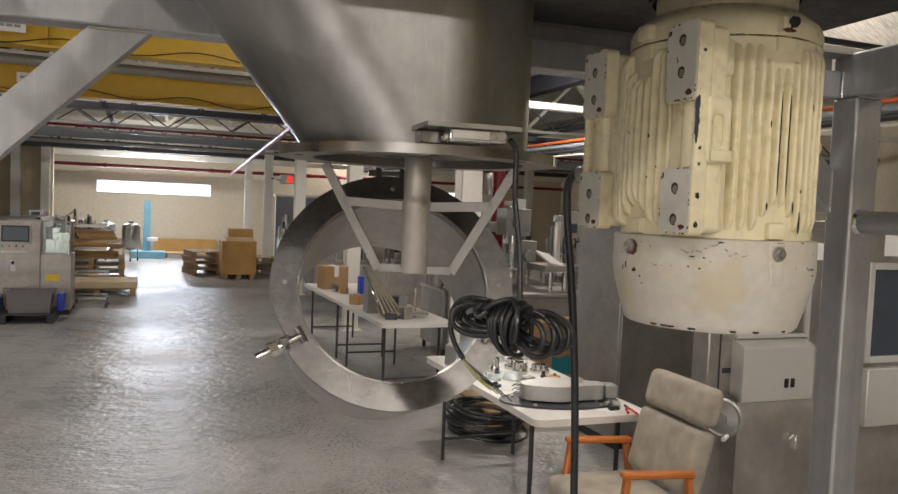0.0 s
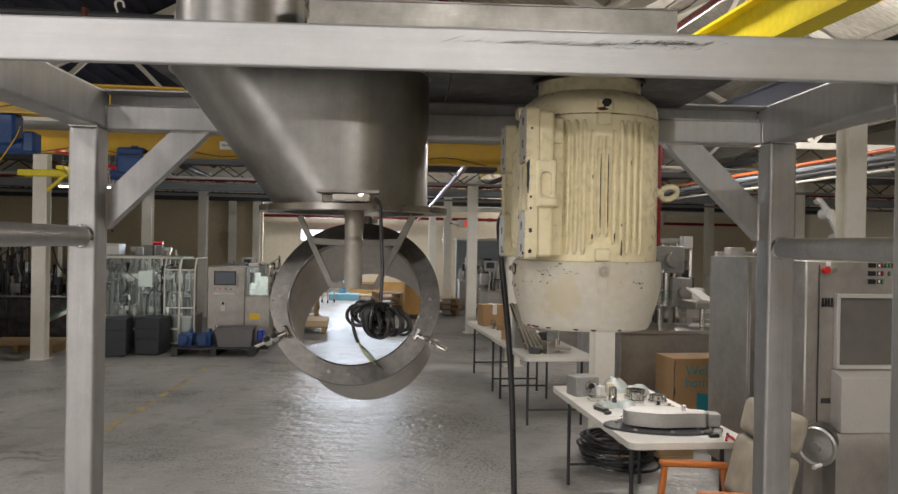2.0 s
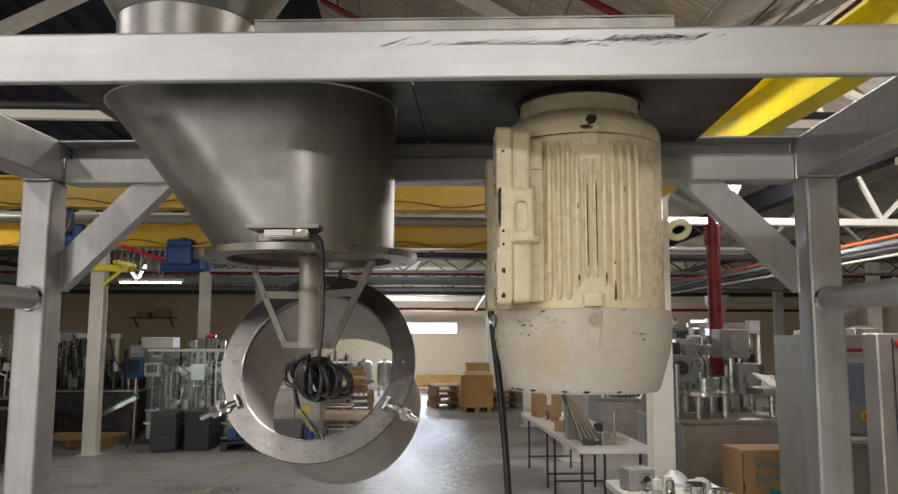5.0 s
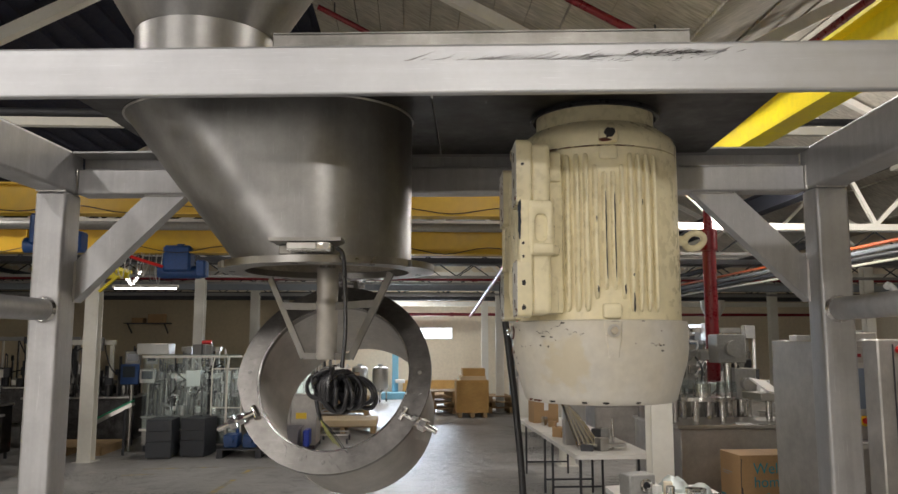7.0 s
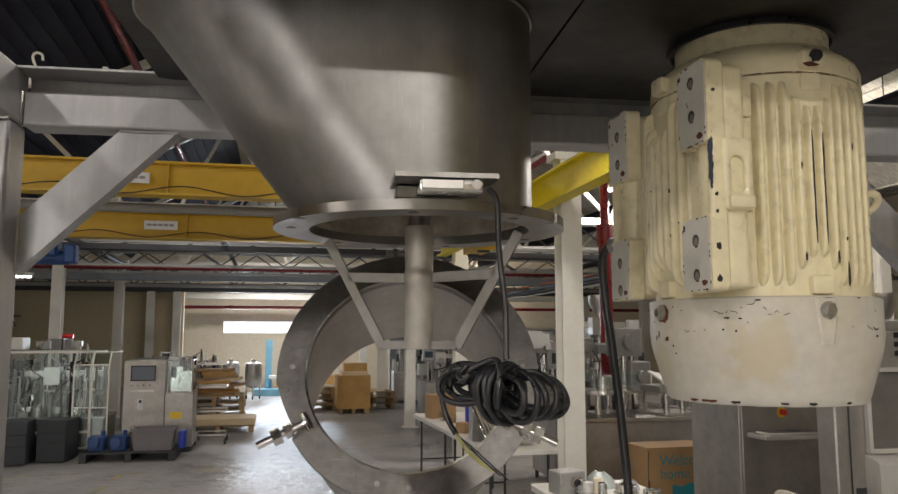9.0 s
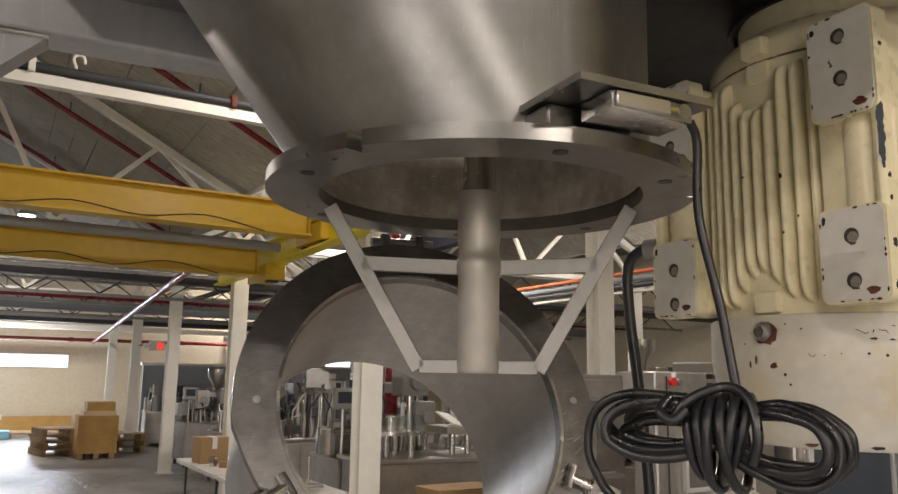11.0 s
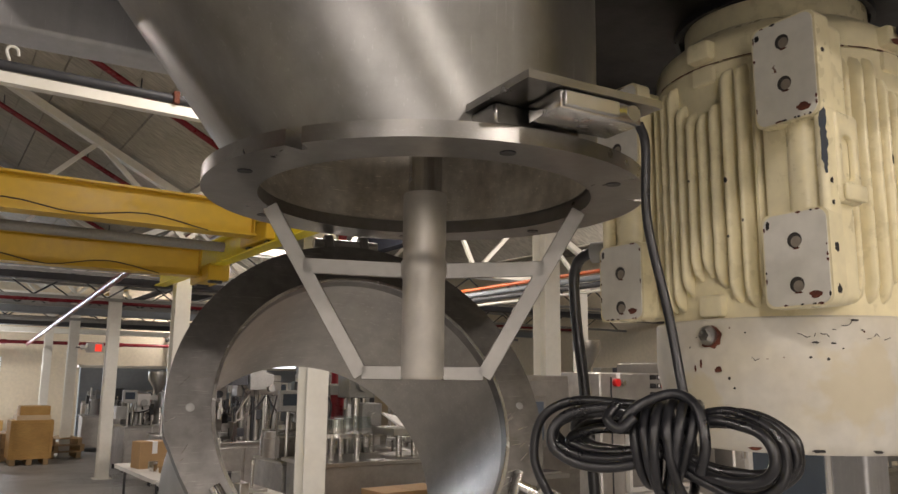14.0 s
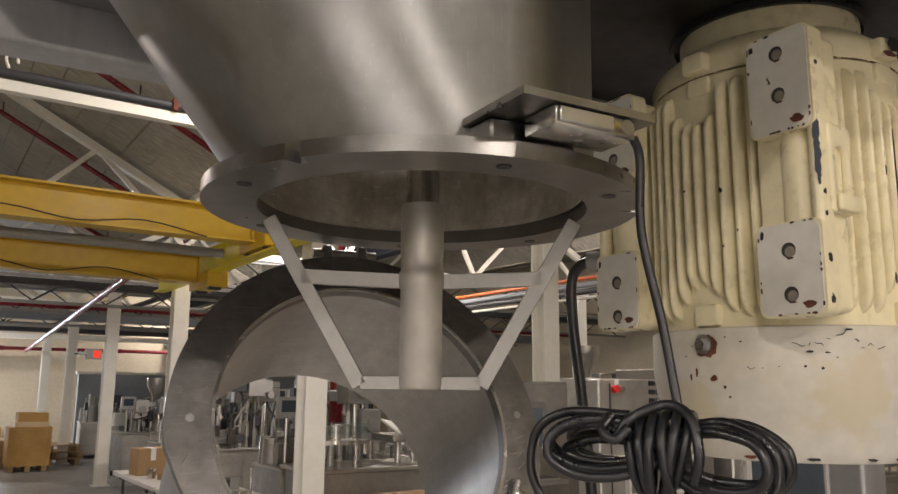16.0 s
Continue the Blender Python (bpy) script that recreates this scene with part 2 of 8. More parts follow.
def solo(name, bm, material, label, category, m=None, group="", kind="", soft=40.0):
    """A thing of one mesh."""
    return tagged(part(name, bm, material, None, "", soft, m), label, category, group, kind)


def bmnew():
    return bmesh.new()


STEEL = surface("brushed_stainless", (0.56, 0.55, 0.53), 0.32, 1.0, 0.05, 3, 60, 0.0, (1, 1, 0.06), rough_vary=0.06)
STEEL_H = surface("stainless_hopper", (0.36, 0.355, 0.347), 0.43, 1.0, 0.09, 5, 40, 0.0, (1, 1, 0.03), rough_vary=0.09, aniso=0.40)
FRAME_STEEL = surface("mill_finish_stainless_tube", (0.44, 0.44, 0.445), 0.47, 0.72, 0.07, 4, 60, 0.0, (1, 1, 0.04), rough_vary=0.05)
BEAM_STEEL = surface("brushed_stainless_angle", (0.555, 0.565, 0.585), 0.50, 1.0, 0.06, 2, 60, 0.0, (0.03, 1, 1), rough_vary=0.04)
DARK_STEEL = surface("dull_stainless_drum", (0.31, 0.30, 0.285), 0.31, 1.0, 0.05, 9, 60, 0.0, rough_vary=0.05)
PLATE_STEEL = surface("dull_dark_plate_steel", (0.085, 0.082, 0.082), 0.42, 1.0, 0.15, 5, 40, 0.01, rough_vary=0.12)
GUARD_STEEL = surface("belt_guard_steel", (0.34, 0.33, 0.31), 0.42, 1.0, 0.08, 3, 40, 0.0, (0.2, 1, 1), rough_vary=0.08)
BLADE_STEEL = surface("satin_agitator_steel", (0.64, 0.615, 0.57), 0.60, 1.0, 0.08, 9, 60, 0.0, rough_vary=0.08)
ALUMINIUM = surface("cast_aluminium", (0.50, 0.50, 0.485), 0.5, 0.7, 0.08, 6, 60, 0.05)
RING_STEEL = surface("smooth_scratched_ring_steel", (0.235, 0.225, 0.215), 0.35, 1.0, 0.10, 9, 60, 0.006, rough_vary=0.04)
SHELL_STEEL = surface("rolled_drum_steel", (0.50, 0.48, 0.45), 0.36, 1.0, 0.10, 6, 40, 0.01, (1, 1, 0.1), rough_vary=0.10)
BORE_STEEL = surface("stained_hopper_bore", (0.82, 0.78, 0.70), 0.40, 0.55, 0.10, 14, 50, 0.004, (1, 1, 0.2), second=(0.44, 0.39, 0.31), rough_vary=0.10)
AGITATOR_STEEL = surface("dull_agitator_bar", (0.29, 0.28, 0.265), 0.48, 1.0, 0.12, 8, 50, 0.0, rough_vary=0.10)
BRIGHT = surface("bright_steel", (0.70, 0.69, 0.67), 0.18, 1.0, 0.06, 8, 90, 0.01)
CABINET_STEEL = surface("cabinet_stainless", (0.50, 0.48, 0.455), 0.50, 0.92, 0.08, 1.2, 25, 0.008, (8, 8, 1))
CREAM = speckled("cream_motor_enamel", (0.79, 0.72, 0.50), (0.05, 0.05, 0.055), 0.77, 16, 0.33, (0.76, 0.68, 0.44))
COVER_PAINT = speckled("off_white_fan_cover_paint", (0.59, 0.575, 0.53), (0.16, 0.05, 0.03), 0.78, 12, 0.42, (0.59, 0.545, 0.44), 9.0, 0.5)
stained(COVER_PAINT, (-0.085, -0.135, 1.775), 0.062, (0.565, 0.495, 0.335), 34.0)
stained(COVER_PAINT, (-0.165, 0.02, 1.755), 0.045, (0.57, 0.50, 0.33), 34.0)
PALE_STEEL = surface("pale_satin_steel", (0.66, 0.65, 0.625), 0.50, 0.45, 0.08, 2.5, 40, 0.02, (6, 6, 1))
PAD_GREY = speckled("grey_primer_pad", (0.72, 0.70, 0.63), (0.14, 0.06, 0.03), 0.69, 30, 0.45)
HOLE_LIT_WALL = surface("far_side_of_hole", (0.30, 0.26, 0.21), 0.6, 0, 0.2, 20, 90, 0.05)
HOLE = surface("shaded_bolt_hole", (0.05, 0.045, 0.04), 0.6, 0, 0.2, 20, 90, 0.05)
CHIP = surface("chipped_paint_dark", (0.022, 0.019, 0.018), 0.6, 0, 0.3, 30, 90, 0.1)
BLUE_PRIMER = surface("old_blue_primer", (0.010, 0.022, 0.042), 0.5, 0, 0.3, 60, 90, 0.1)
SCUFF = surface("grey_scuff", (0.44, 0.43, 0.43), 0.5, 0.5, 0.2, 30, 90, 0.05)
RUST = surface("rust", (0.15, 0.045, 0.025), 0.85, 0, 0.3, 30, 90, 0.3)
BLACK = surface("black_rubber", (0.013, 0.0135, 0.017), 0.35, 0, 0.25, 20, 120, 0.04, spec=0.6)
WIRE_DULL = surface("dull_yellow_green_core", (0.30, 0.30, 0.06), 0.5, 0, 0.1, 20, 90, 0)
WALL_PAINT = surface("beige_wall_paint", (0.78, 0.70, 0.55), 0.75, 0, 0.06, 0.6, 12, 0.05, second=(0.70, 0.62, 0.48))
# more olive than WALL_PAINT, and darker: the partition's shade is in this colour
SHADED_TAN_PAINT = surface("tan_partition_paint", (0.62, 0.53, 0.36), 0.75, 0, 0.06, 0.6, 12, 0.05, second=(0.54, 0.46, 0.31))
WHITE_STEEL = surface("white_painted_steel", (0.80, 0.79, 0.73), 0.42, 0, 0.03, 2.5, 18, 0.02, second=(0.73, 0.71, 0.64))
ROOF = surface("grey_roof_boards", (0.48, 0.455, 0.40), 0.85, 0, 0.32, 0.9, 7, 0.2, (1, 6, 1), second=(0.34, 0.32, 0.27), mix=0.35)
NAVY_STEEL = surface("dull_navy_beam_paint", (0.016, 0.018, 0.026), 0.8, 0, 0.2, 2, 20, 0.05, spec=0.2)
DARK_IRON = surface("dark_painted_steel", (0.045, 0.047, 0.055), 0.55, 0, 0.2, 3, 30, 0.08)
YELLOW = surface("crane_yellow_paint", (0.62, 0.40, 0.022), 0.45, 0, 0.05, 1.2, 12, 0.02, second=(0.58, 0.36, 0.025))
LEMON = surface("runway_lemon_paint", (0.86, 0.72, 0.02), 0.45, 0, 0.08, 1.5, 25, 0.05, second=(0.78, 0.62, 0.02))
RED = surface("red_pipe_paint", (0.21, 0.006, 0.014), 0.32, 0, 0.12, 3, 30, 0.04)
ORANGE = surface("orange_conduit", (0.75, 0.16, 0.04), 0.45, 0, 0.1, 3, 30, 0.03)
BLUE = surface("blue_machine_paint", (0.012, 0.066, 0.24), 0.42, 0, 0.15, 4, 40, 0.05)
PALE_BLUE = surface("pale_blue_lift_paint", (0.22, 0.50, 0.68), 0.5, 0, 0.1, 3, 30, 0.03)
WOOD = surface("pallet_wood", (0.46, 0.32, 0.17), 0.75, 0, 0.2, 3, 30, 0.15, (1, 10, 10), second=(0.30, 0.20, 0.10))
PALE_PLY = surface("pale_plywood_sheets", (0.72, 0.58, 0.38), 0.7, 0, 0.08, 2, 14, 0.05, (1, 1, 30), second=(0.62, 0.48, 0.30))
PLY = surface("plywood_crate", (0.60, 0.36, 0.12), 0.65, 0, 0.12, 3, 14, 0.08, (1, 1, 8), second=(0.50, 0.28, 0.08))
CARD = surface("brown_cardboard", (0.41, 0.26, 0.13), 0.8, 0, 0.07, 3, 60, 0.05)
BLUE_GREY = surface("blue_grey_wall_paint", (0.30, 0.335, 0.375), 0.7, 0, 0.06, 1, 12, 0.04)
FABRIC = surface("taupe_seat_fabric", (0.43, 0.39, 0.32), 0.92, 0, 0.10, 11, 260, 0.35, second=(0.29, 0.255, 0.205), mix=0.55)
ARM_WOOD = surface("orange_stained_wood", (0.55, 0.17, 0.035), 0.38, 0, 0.12, 6, 40, 0.04, (12, 12, 1))
TABLE = surface("white_plastic_tabletop", (0.74, 0.73, 0.70), 0.5, 0, 0.05, 3, 90, 0.06, second=(0.62, 0.60, 0.56))
BIN_GREY = surface("dark_grey_plastic", (0.032, 0.037, 0.046), 0.5, 0, 0.1, 3, 50, 0.05)
TOTE_GREY = surface("grey_plastic_tote", (0.22, 0.21, 0.23), 0.5, 0, 0.08, 3, 50, 0.05)
GREY_METAL = surface("grey_machine_paint", (0.33, 0.33, 0.32), 0.5, 0.2, 0.1, 2, 40, 0.04)
SCREEN = surface("dark_screen_glass", (0.05, 0.065, 0.085), 0.12, 0, 0.05, 2, 10, 0)
PANE_GREY = surface("smoky_guard_pane", (0.125, 0.12, 0.115), 0.10, 0, 0.08, 1.2, 9, 0, second=(0.16, 0.15, 0.14), mix=0.4)
SLATE = surface("blue_grey_panel", (0.13, 0.16, 0.21), 0.35, 0, 0.05, 2, 10, 0.02)
PAPER = surface("white_paper", (0.80, 0.80, 0.80), 0.8, 0, 0.03, 5, 50, 0.03)
GREEN = surface("green_belt", (0.03, 0.30, 0.16), 0.5, 0, 0.1, 5, 50, 0.05)
TEAL_PRINT = surface("teal_print", (0.02, 0.28, 0.36), 0.7, 0, 0.05, 5, 60, 0)
RED_PLASTIC = surface("red_plastic", (0.62, 0.02, 0.02), 0.3, 0, 0.05, 5, 60, 0)
GREEN_PLASTIC = surface("green_plastic", (0.05, 0.30, 0.11), 0.3, 0, 0.05, 5, 60, 0)
YELLOW_PLASTIC = surface("yellow_plastic", (0.80, 0.55, 0.02), 0.35, 0, 0.05, 5, 60, 0)
BLUE_PLASTIC = surface("bright_blue_plastic", (0.02, 0.06, 0.55), 0.35, 0, 0.05, 5, 60, 0)
WHITE_PLASTIC = surface("white_plastic", (0.78, 0.78, 0.76), 0.4, 0, 0.05, 5, 60, 0.02)
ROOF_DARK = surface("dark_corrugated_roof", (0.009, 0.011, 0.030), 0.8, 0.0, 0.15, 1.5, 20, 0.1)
CLEAR = clear("clear_guard_sheet", rough=0.3, see=0.96)
BAG = clear("clear_plastic_bag", rough=0.55, see=0.45)
WINDOW_GLOW = surface("daylit_window_sheet", (0.8, 0.85, 0.9), 0.4, 0, 0.02, 1, 10, 0, emit=(0.86, 0.93, 1.0, 4.0))
FILL_GLOW = surface("daylit_door_sheet", (0.8, 0.8, 0.78), 0.5, 0, 0.02, 1, 10, 0, emit=(1.0, 0.95, 0.88, 1.2))
SIGN_RED = surface("lit_red_sign", (0.7, 0.03, 0.02), 0.4, 0, 0.02, 1, 10, 0, emit=(1.0, 0.06, 0.03, 1.2))
LAMP_GLOW = surface("lamp_diffuser", (0.9, 0.9, 0.9), 0.4, 0, 0.01, 1, 10, 0, emit=(1.0, 0.97, 0.92, 14.0))
worn(FRAME_STEEL, (0, 20, 0), (90, 90, 3), 0.06, 0.20, 16, 0.35)
worn(BEAM_STEEL, (0, 0, 0), (3, 90, 90), 0.05, 0.12, 7, 0.25)
worn(STEEL_H, (0, 0, 0), (60, 60, 4), 0.12, 0.12, 8, 0.5)
worn(BORE_STEEL, (30, 20, 40), (4, 110, 110), 0.25, 0.6, 12)
worn(RING_STEEL, (20, 35, 40), (6, 120, 120), 0.20, 0.35, 12, 0.7)
worn(SHELL_STEEL, (20, 30, 40), (5, 90, 90), 0.12, 0.4, 8, 0.5)
worn(DARK_STEEL, (0, 0, 20), (5, 110, 110), 0.12, 0.15, 14, 0.4)
worn(PLATE_STEEL, (0, 0, 15), (5, 80, 80), 0.30, 0.15, 5)
worn(GUARD_STEEL, (0, 0, 0), (4, 90, 90), 0.20, 0.25, 6)
worn(CABINET_STEEL, (0, 0, 0), (60, 60, 2), 0.14, 0.06, 2.5)

# ---- the hall ----
U0, U1, V0, V1, EAVE, RIDGE = -15.0, 15.0, -9.0, 26.6, 4.3, 6.2
COL_U, COL_V = (-11.8, -4.30, 2.95, 10.3), (-6.3, -1.9, 2.5, 6.9, 11.3, 15.7, 20.1, 24.3)



def concrete():
    """Sealed concrete: broad stains, tyre-dark patches, fine grit, hairline cracks, patchy gloss."""
    m = surface("worn_concrete_floor", (0.40, 0.396, 0.387), 0.36, 0, 0.20, 0.5, 42, 0.25, second=(0.225, 0.222, 0.216), mix=0.45, rough_vary=0.20, spec=0.65)
    nd, ln = m.node_tree.nodes, m.node_tree.links
    b = nd["Principled BSDF"]
    was = b.inputs["Base Color"].links[0].from_socket
    tc = nd.new("ShaderNodeTexCoord")
    last = was
    for scale, lo, hi, tone, amount in ((2.6, 0.52, 0.66, (0.165, 0.163, 0.156), 0.75), (7.0, 0.56, 0.70, (0.42, 0.415, 0.40), 0.55), (17.0, 0.60, 0.68, (0.14, 0.137, 0.13), 0.6), (0.9, 0.55, 0.62, (0.20, 0.198, 0.19), 0.5), (1.4, 0.60, 0.67, (0.42, 0.385, 0.34), 0.55)):
        n = nd.new("ShaderNodeTexNoise")
        n.inputs["Scale"].default_value, n.inputs["Detail"].default_value, n.inputs["Roughness"].default_value = scale, 9, 0.68
        ln.new(tc.outputs["Object"], n.inputs["Vector"])
        r = nd.new("ShaderNodeMapRange")
        r.inputs["From Min"].default_value, r.inputs["From Max"].default_value, r.inputs["To Max"].default_value = lo, hi, amount
        ln.new(n.outputs["Fac"], r.inputs["Value"])
        mx = nd.new("ShaderNodeMix")
        mx.data_type = "RGBA"
        ln.new(r.outputs[0], mx.inputs["Factor"])
        ln.new(last, mx.inputs["A"])
        mx.inputs["B"].default_value = (*tone, 1)
        last = mx.outputs["Result"]
    v = nd.new("ShaderNodeTexVoronoi")
    v.feature = "DISTANCE_TO_EDGE"
    v.inputs["Scale"].default_value = 0.22
    warp = nd.new("ShaderNodeTexNoise")
    warp.inputs["Scale"].default_value, warp.inputs["Detail"].default_value = 1.3, 8
    ln.new(tc.outputs["Object"], warp.inputs["Vector"])
    vm = nd.new("ShaderNodeVectorMath")
    vm.operation = "MULTIPLY_ADD"
    vm.inputs[1].default_value = (1.4, 1.4, 0)
    ln.new(warp.outputs["Color"], vm.inputs[0])
    ln.new(tc.outputs["Object"], vm.inputs[2])
    ln.new(vm.outputs[0], v.inputs["Vector"])
    r = nd.new("ShaderNodeMapRange")
    r.inputs["From Min"].default_value, r.inputs["From Max"].default_value, r.inputs["To Min"].default_value, r.inputs["To Max"].default_value = 0.0, 0.0022, 0.7, 0.0
    ln.new(v.outputs["Distance"], r.inputs["Value"])
    mx = nd.new("ShaderNodeMix")
    mx.data_type = "RGBA"
    ln.new(r.outputs[0], mx.inputs["Factor"])
    ln.new(last, mx.inputs["A"])
    mx.inputs["B"].default_value = (0.06, 0.058, 0.055, 1)
    ln.new(mx.outputs["Result"], b.inputs["Base Color"])
    # pitted, lumpy coat that breaks up the gloss
    was = b.inputs["Normal"].links[0].from_socket
    lay = nd.new("ShaderNodeMapping")
    lay.inputs["Scale"].default_value = (0.85, 1.2, 1)
    ln.new(tc.outputs["Object"], lay.inputs["Vector"])
    for scale, detail, strength, gap in ((5.5, 4, 1.0, 0.030), (22.0, 3, 0.8, 0.008)):
        n = nd.new("ShaderNodeTexNoise")
        n.inputs["Scale"].default_value, n.inputs["Detail"].default_value = scale, detail
        ln.new(lay.outputs[0], n.inputs["Vector"])
        bp = nd.new("ShaderNodeBump")
        bp.inputs["Strength"].default_value, bp.inputs["Distance"].default_value = strength, gap
        ln.new(n.outputs["Fac"], bp.inputs["Height"])
        ln.new(was, bp.inputs["Normal"])
        was = bp.outputs["Normal"]
    ln.new(was, b.inputs["Normal"])
    return m


FLOOR = concrete()
bm = bmnew()
span(bm, (U0, V0, -0.15), (U1, V1, 0))
floor = solo("floor", bm, FLOOR, "worn grey sealed concrete factory floor with stains", "floor", HALL, kind="structure")

bm = bmnew()
span(bm, (U0, V1, 0), (U1, V1 + 0.2, RIDGE + 0.4))
wall_far = solo("wall_far", bm, WALL_PAINT, "beige painted end wall of the hall", "wall", HALL, kind="structure")
for nm, lo, hi in (("wall_left", (U0 - 0.2, V0, 0), (U0, V1, RIDGE)), ("wall_right", (U1, V0, 0), (U1 + 0.2, V1, RIDGE)),
                   ("wall_behind", (U0, V0 - 0.2, 0), (U1, V0, RIDGE + 0.4))):
    bm = bmnew()
    span(bm, lo, hi)
    solo(nm, bm, WALL_PAINT, "beige painted block wall of the hall", "wall", HALL, kind="structure")

bm = bmnew()
span(bm, (U0, 22.0, 0), (-2.12, 22.2, 3.0))
solo("wall_partition", bm, SHADED_TAN_PAINT, "tan partition wall, painted darker for shade, across part of the hall", "wall", HALL, kind="structure")

bm = bmnew()
span(bm, (3.45, 22.0, 0), (9.5, 22.15, 1.98))
solo("wall_low", bm, BLUE_GREY, "blue-grey painted low partition wall", "wall", HALL, kind="structure")
bm = bmnew()
span(bm, (3.40, 21.96, 1.9805), (9.5, 22.19, 2.05), 0.005)
solo("wall_cap", bm, WHITE_STEEL, "white painted rail on a low partition", "trim", HALL, kind="structure")

# roof: shallow gables between the column rows; one slope of the middle bay is dark corrugated deck
ridge = [(U0, 5.0)]
for a, b in zip(COL_U, COL_U[1:]):
    ridge += [(a, EAVE), ((a + b) / 2, RIDGE)]
ridge += [(COL_U[-1], EAVE), (U1, 5.2)]
boards, deck = bmnew(), bmnew()
for (ua, za), (ub, zb) in zip(ridge, ridge[1:]):
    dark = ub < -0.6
    n = 40 if dark else 12
    for k in range(n):
        f0, f1 = k / n, (k + 1) / n - (0.0 if dark else 0.0022)
        lift = 0.05 * (k % 2) if dark else 0.012 * ((k * 7) % 3)
        pts = [(ua + (ub - ua) * f, za + (zb - za) * f + dz + lift) for f, dz in ((f0, 0), (f1, 0), (f1, 0.06), (f0, 0.06))]
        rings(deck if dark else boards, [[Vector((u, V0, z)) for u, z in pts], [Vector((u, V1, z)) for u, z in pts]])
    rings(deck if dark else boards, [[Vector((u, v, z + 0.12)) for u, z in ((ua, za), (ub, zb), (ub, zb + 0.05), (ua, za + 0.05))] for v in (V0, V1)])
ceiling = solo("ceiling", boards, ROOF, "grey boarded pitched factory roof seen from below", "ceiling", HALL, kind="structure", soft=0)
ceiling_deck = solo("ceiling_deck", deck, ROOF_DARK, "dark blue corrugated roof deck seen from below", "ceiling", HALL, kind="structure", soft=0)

# columns of white painted rolled steel
bm = bmnew()
for x0, x1, y0, y1 in ((-0.10, 0.10, -0.10, -0.085), (-0.10, 0.10, 0.085, 0.10), (-0.012, 0.012, -0.085, 0.085)):
    span(bm, (x0, y0, 0.012), (x1, y1, 3.45))
span(bm, (-0.15, -0.15, 0), (0.15, 0.15, 0.012))
span(bm, (-0.16, -0.12, 3.45), (0.16, 0.12, 3.52))
first = None
for u in COL_U + (5.42,):
    for v in (6.65,) if u == 5.42 else COL_V if u > 0 else (-2.4, 4.8, 12.0) if u > -5 else (-2.4, 4.8, 12.0, 19.1, 26.2):
        if (u, v) == (2.95, 2.5) or (u, v) == (2.95, -1.9):
            continue
        if first is None:
            first = solo("column", bm, WHITE_STEEL, "white painted steel roof column", "column", at_hall(u, v, 0), "roof columns")
        else:
            copy_thing(first, at_hall(u, v, 0))

for u, v in ((-3.82, 16.3), (-3.19, 18.93), (-2.93, 21.84), (-2.27, 21.84)):
    copy_thing(first, at_hall(u, v, 0))

# trusses across the hall, on every line of columns
def truss(v):
    t = thing("roof_truss", "white painted steel roof truss", "roof truss", at_hall(0, v), "roof trusses", "structure")
    bm = bmnew()
    bar(bm, (U0, 0, 3.58), (U1, 0, 3.58), 0.10, 0.10)
    part("bottom_chord", bm, WHITE_STEEL, t)
    for a, b in zip(COL_U, COL_U[1:]):
        mid = (a + b) / 2
        for e in (a, b):
            bm = bmnew()
            bar(bm, (e, 0, 4.18), (mid, 0, 6.08), 0.12, 0.10)
            part("rafter", bm, WHITE_STEEL, t)
            for f0, f1 in ((0.0, 0.33), (0.66, 0.33), (0.66, 1.0)):
                bm = bmnew()
                z1 = 4.18 + 1.9 * f1
                bar(bm, (e + (mid - e) * f0, 0, 3.62), (e + (mid - e) * f1, 0, z1), 0.06, 0.06)
                part("web", bm, WHITE_STEEL, t)
            bm = bmnew()
            bar(bm, (e, 0, 3.45), (e, 0, 4.3), 0.16, 0.16)
            part("king_post", bm, WHITE_STEEL, t)


for v in COL_V[4:]:
    truss(v)
# plain rafters over the near bays
for v in (2.5, 6.9):
    t = thing("roof_rafter", "white painted steel rafter pair under the roof", "rafter", at_hall(0, v), "roof rafters", "structure")
    for a, b in zip(COL_U, COL_U[1:]):
        mid = (a + b) / 2
        for e in (a, b):
            bm = bmnew()
            bar(bm, (e, 0, 4.16), (mid, 0, 6.06), 0.10, 0.12)
            part("rafter", bm, WHITE_STEEL, t)
# crane bracket on a column head
kb = thing("crane_bracket", "yellow painted steel bracket clamped round a column", "bracket", at_hall(-4.30, 12.0, 2.80))
for lo, hi, nm in (((-0.30, -0.16, 0.0), (0.46, -0.102, 0.10), "front_plate"), ((-0.30, 0.102, 0.0), (0.46, 0.16, 0.10), "rear_plate"), ((0.30, -0.30, 0.1005), (0.40, 0.45, 0.16), "runway_stub")):
    bm = bmnew()
    span(bm, lo, hi, 0.006)
    part(nm, bm, LEMON, kb)
bm = bmnew()
bar(bm, (0.12, -0.13, -0.22), (0.36, -0.13, 0.0), 0.05, 0.04)
part("knee", bm, LEMON, kb)
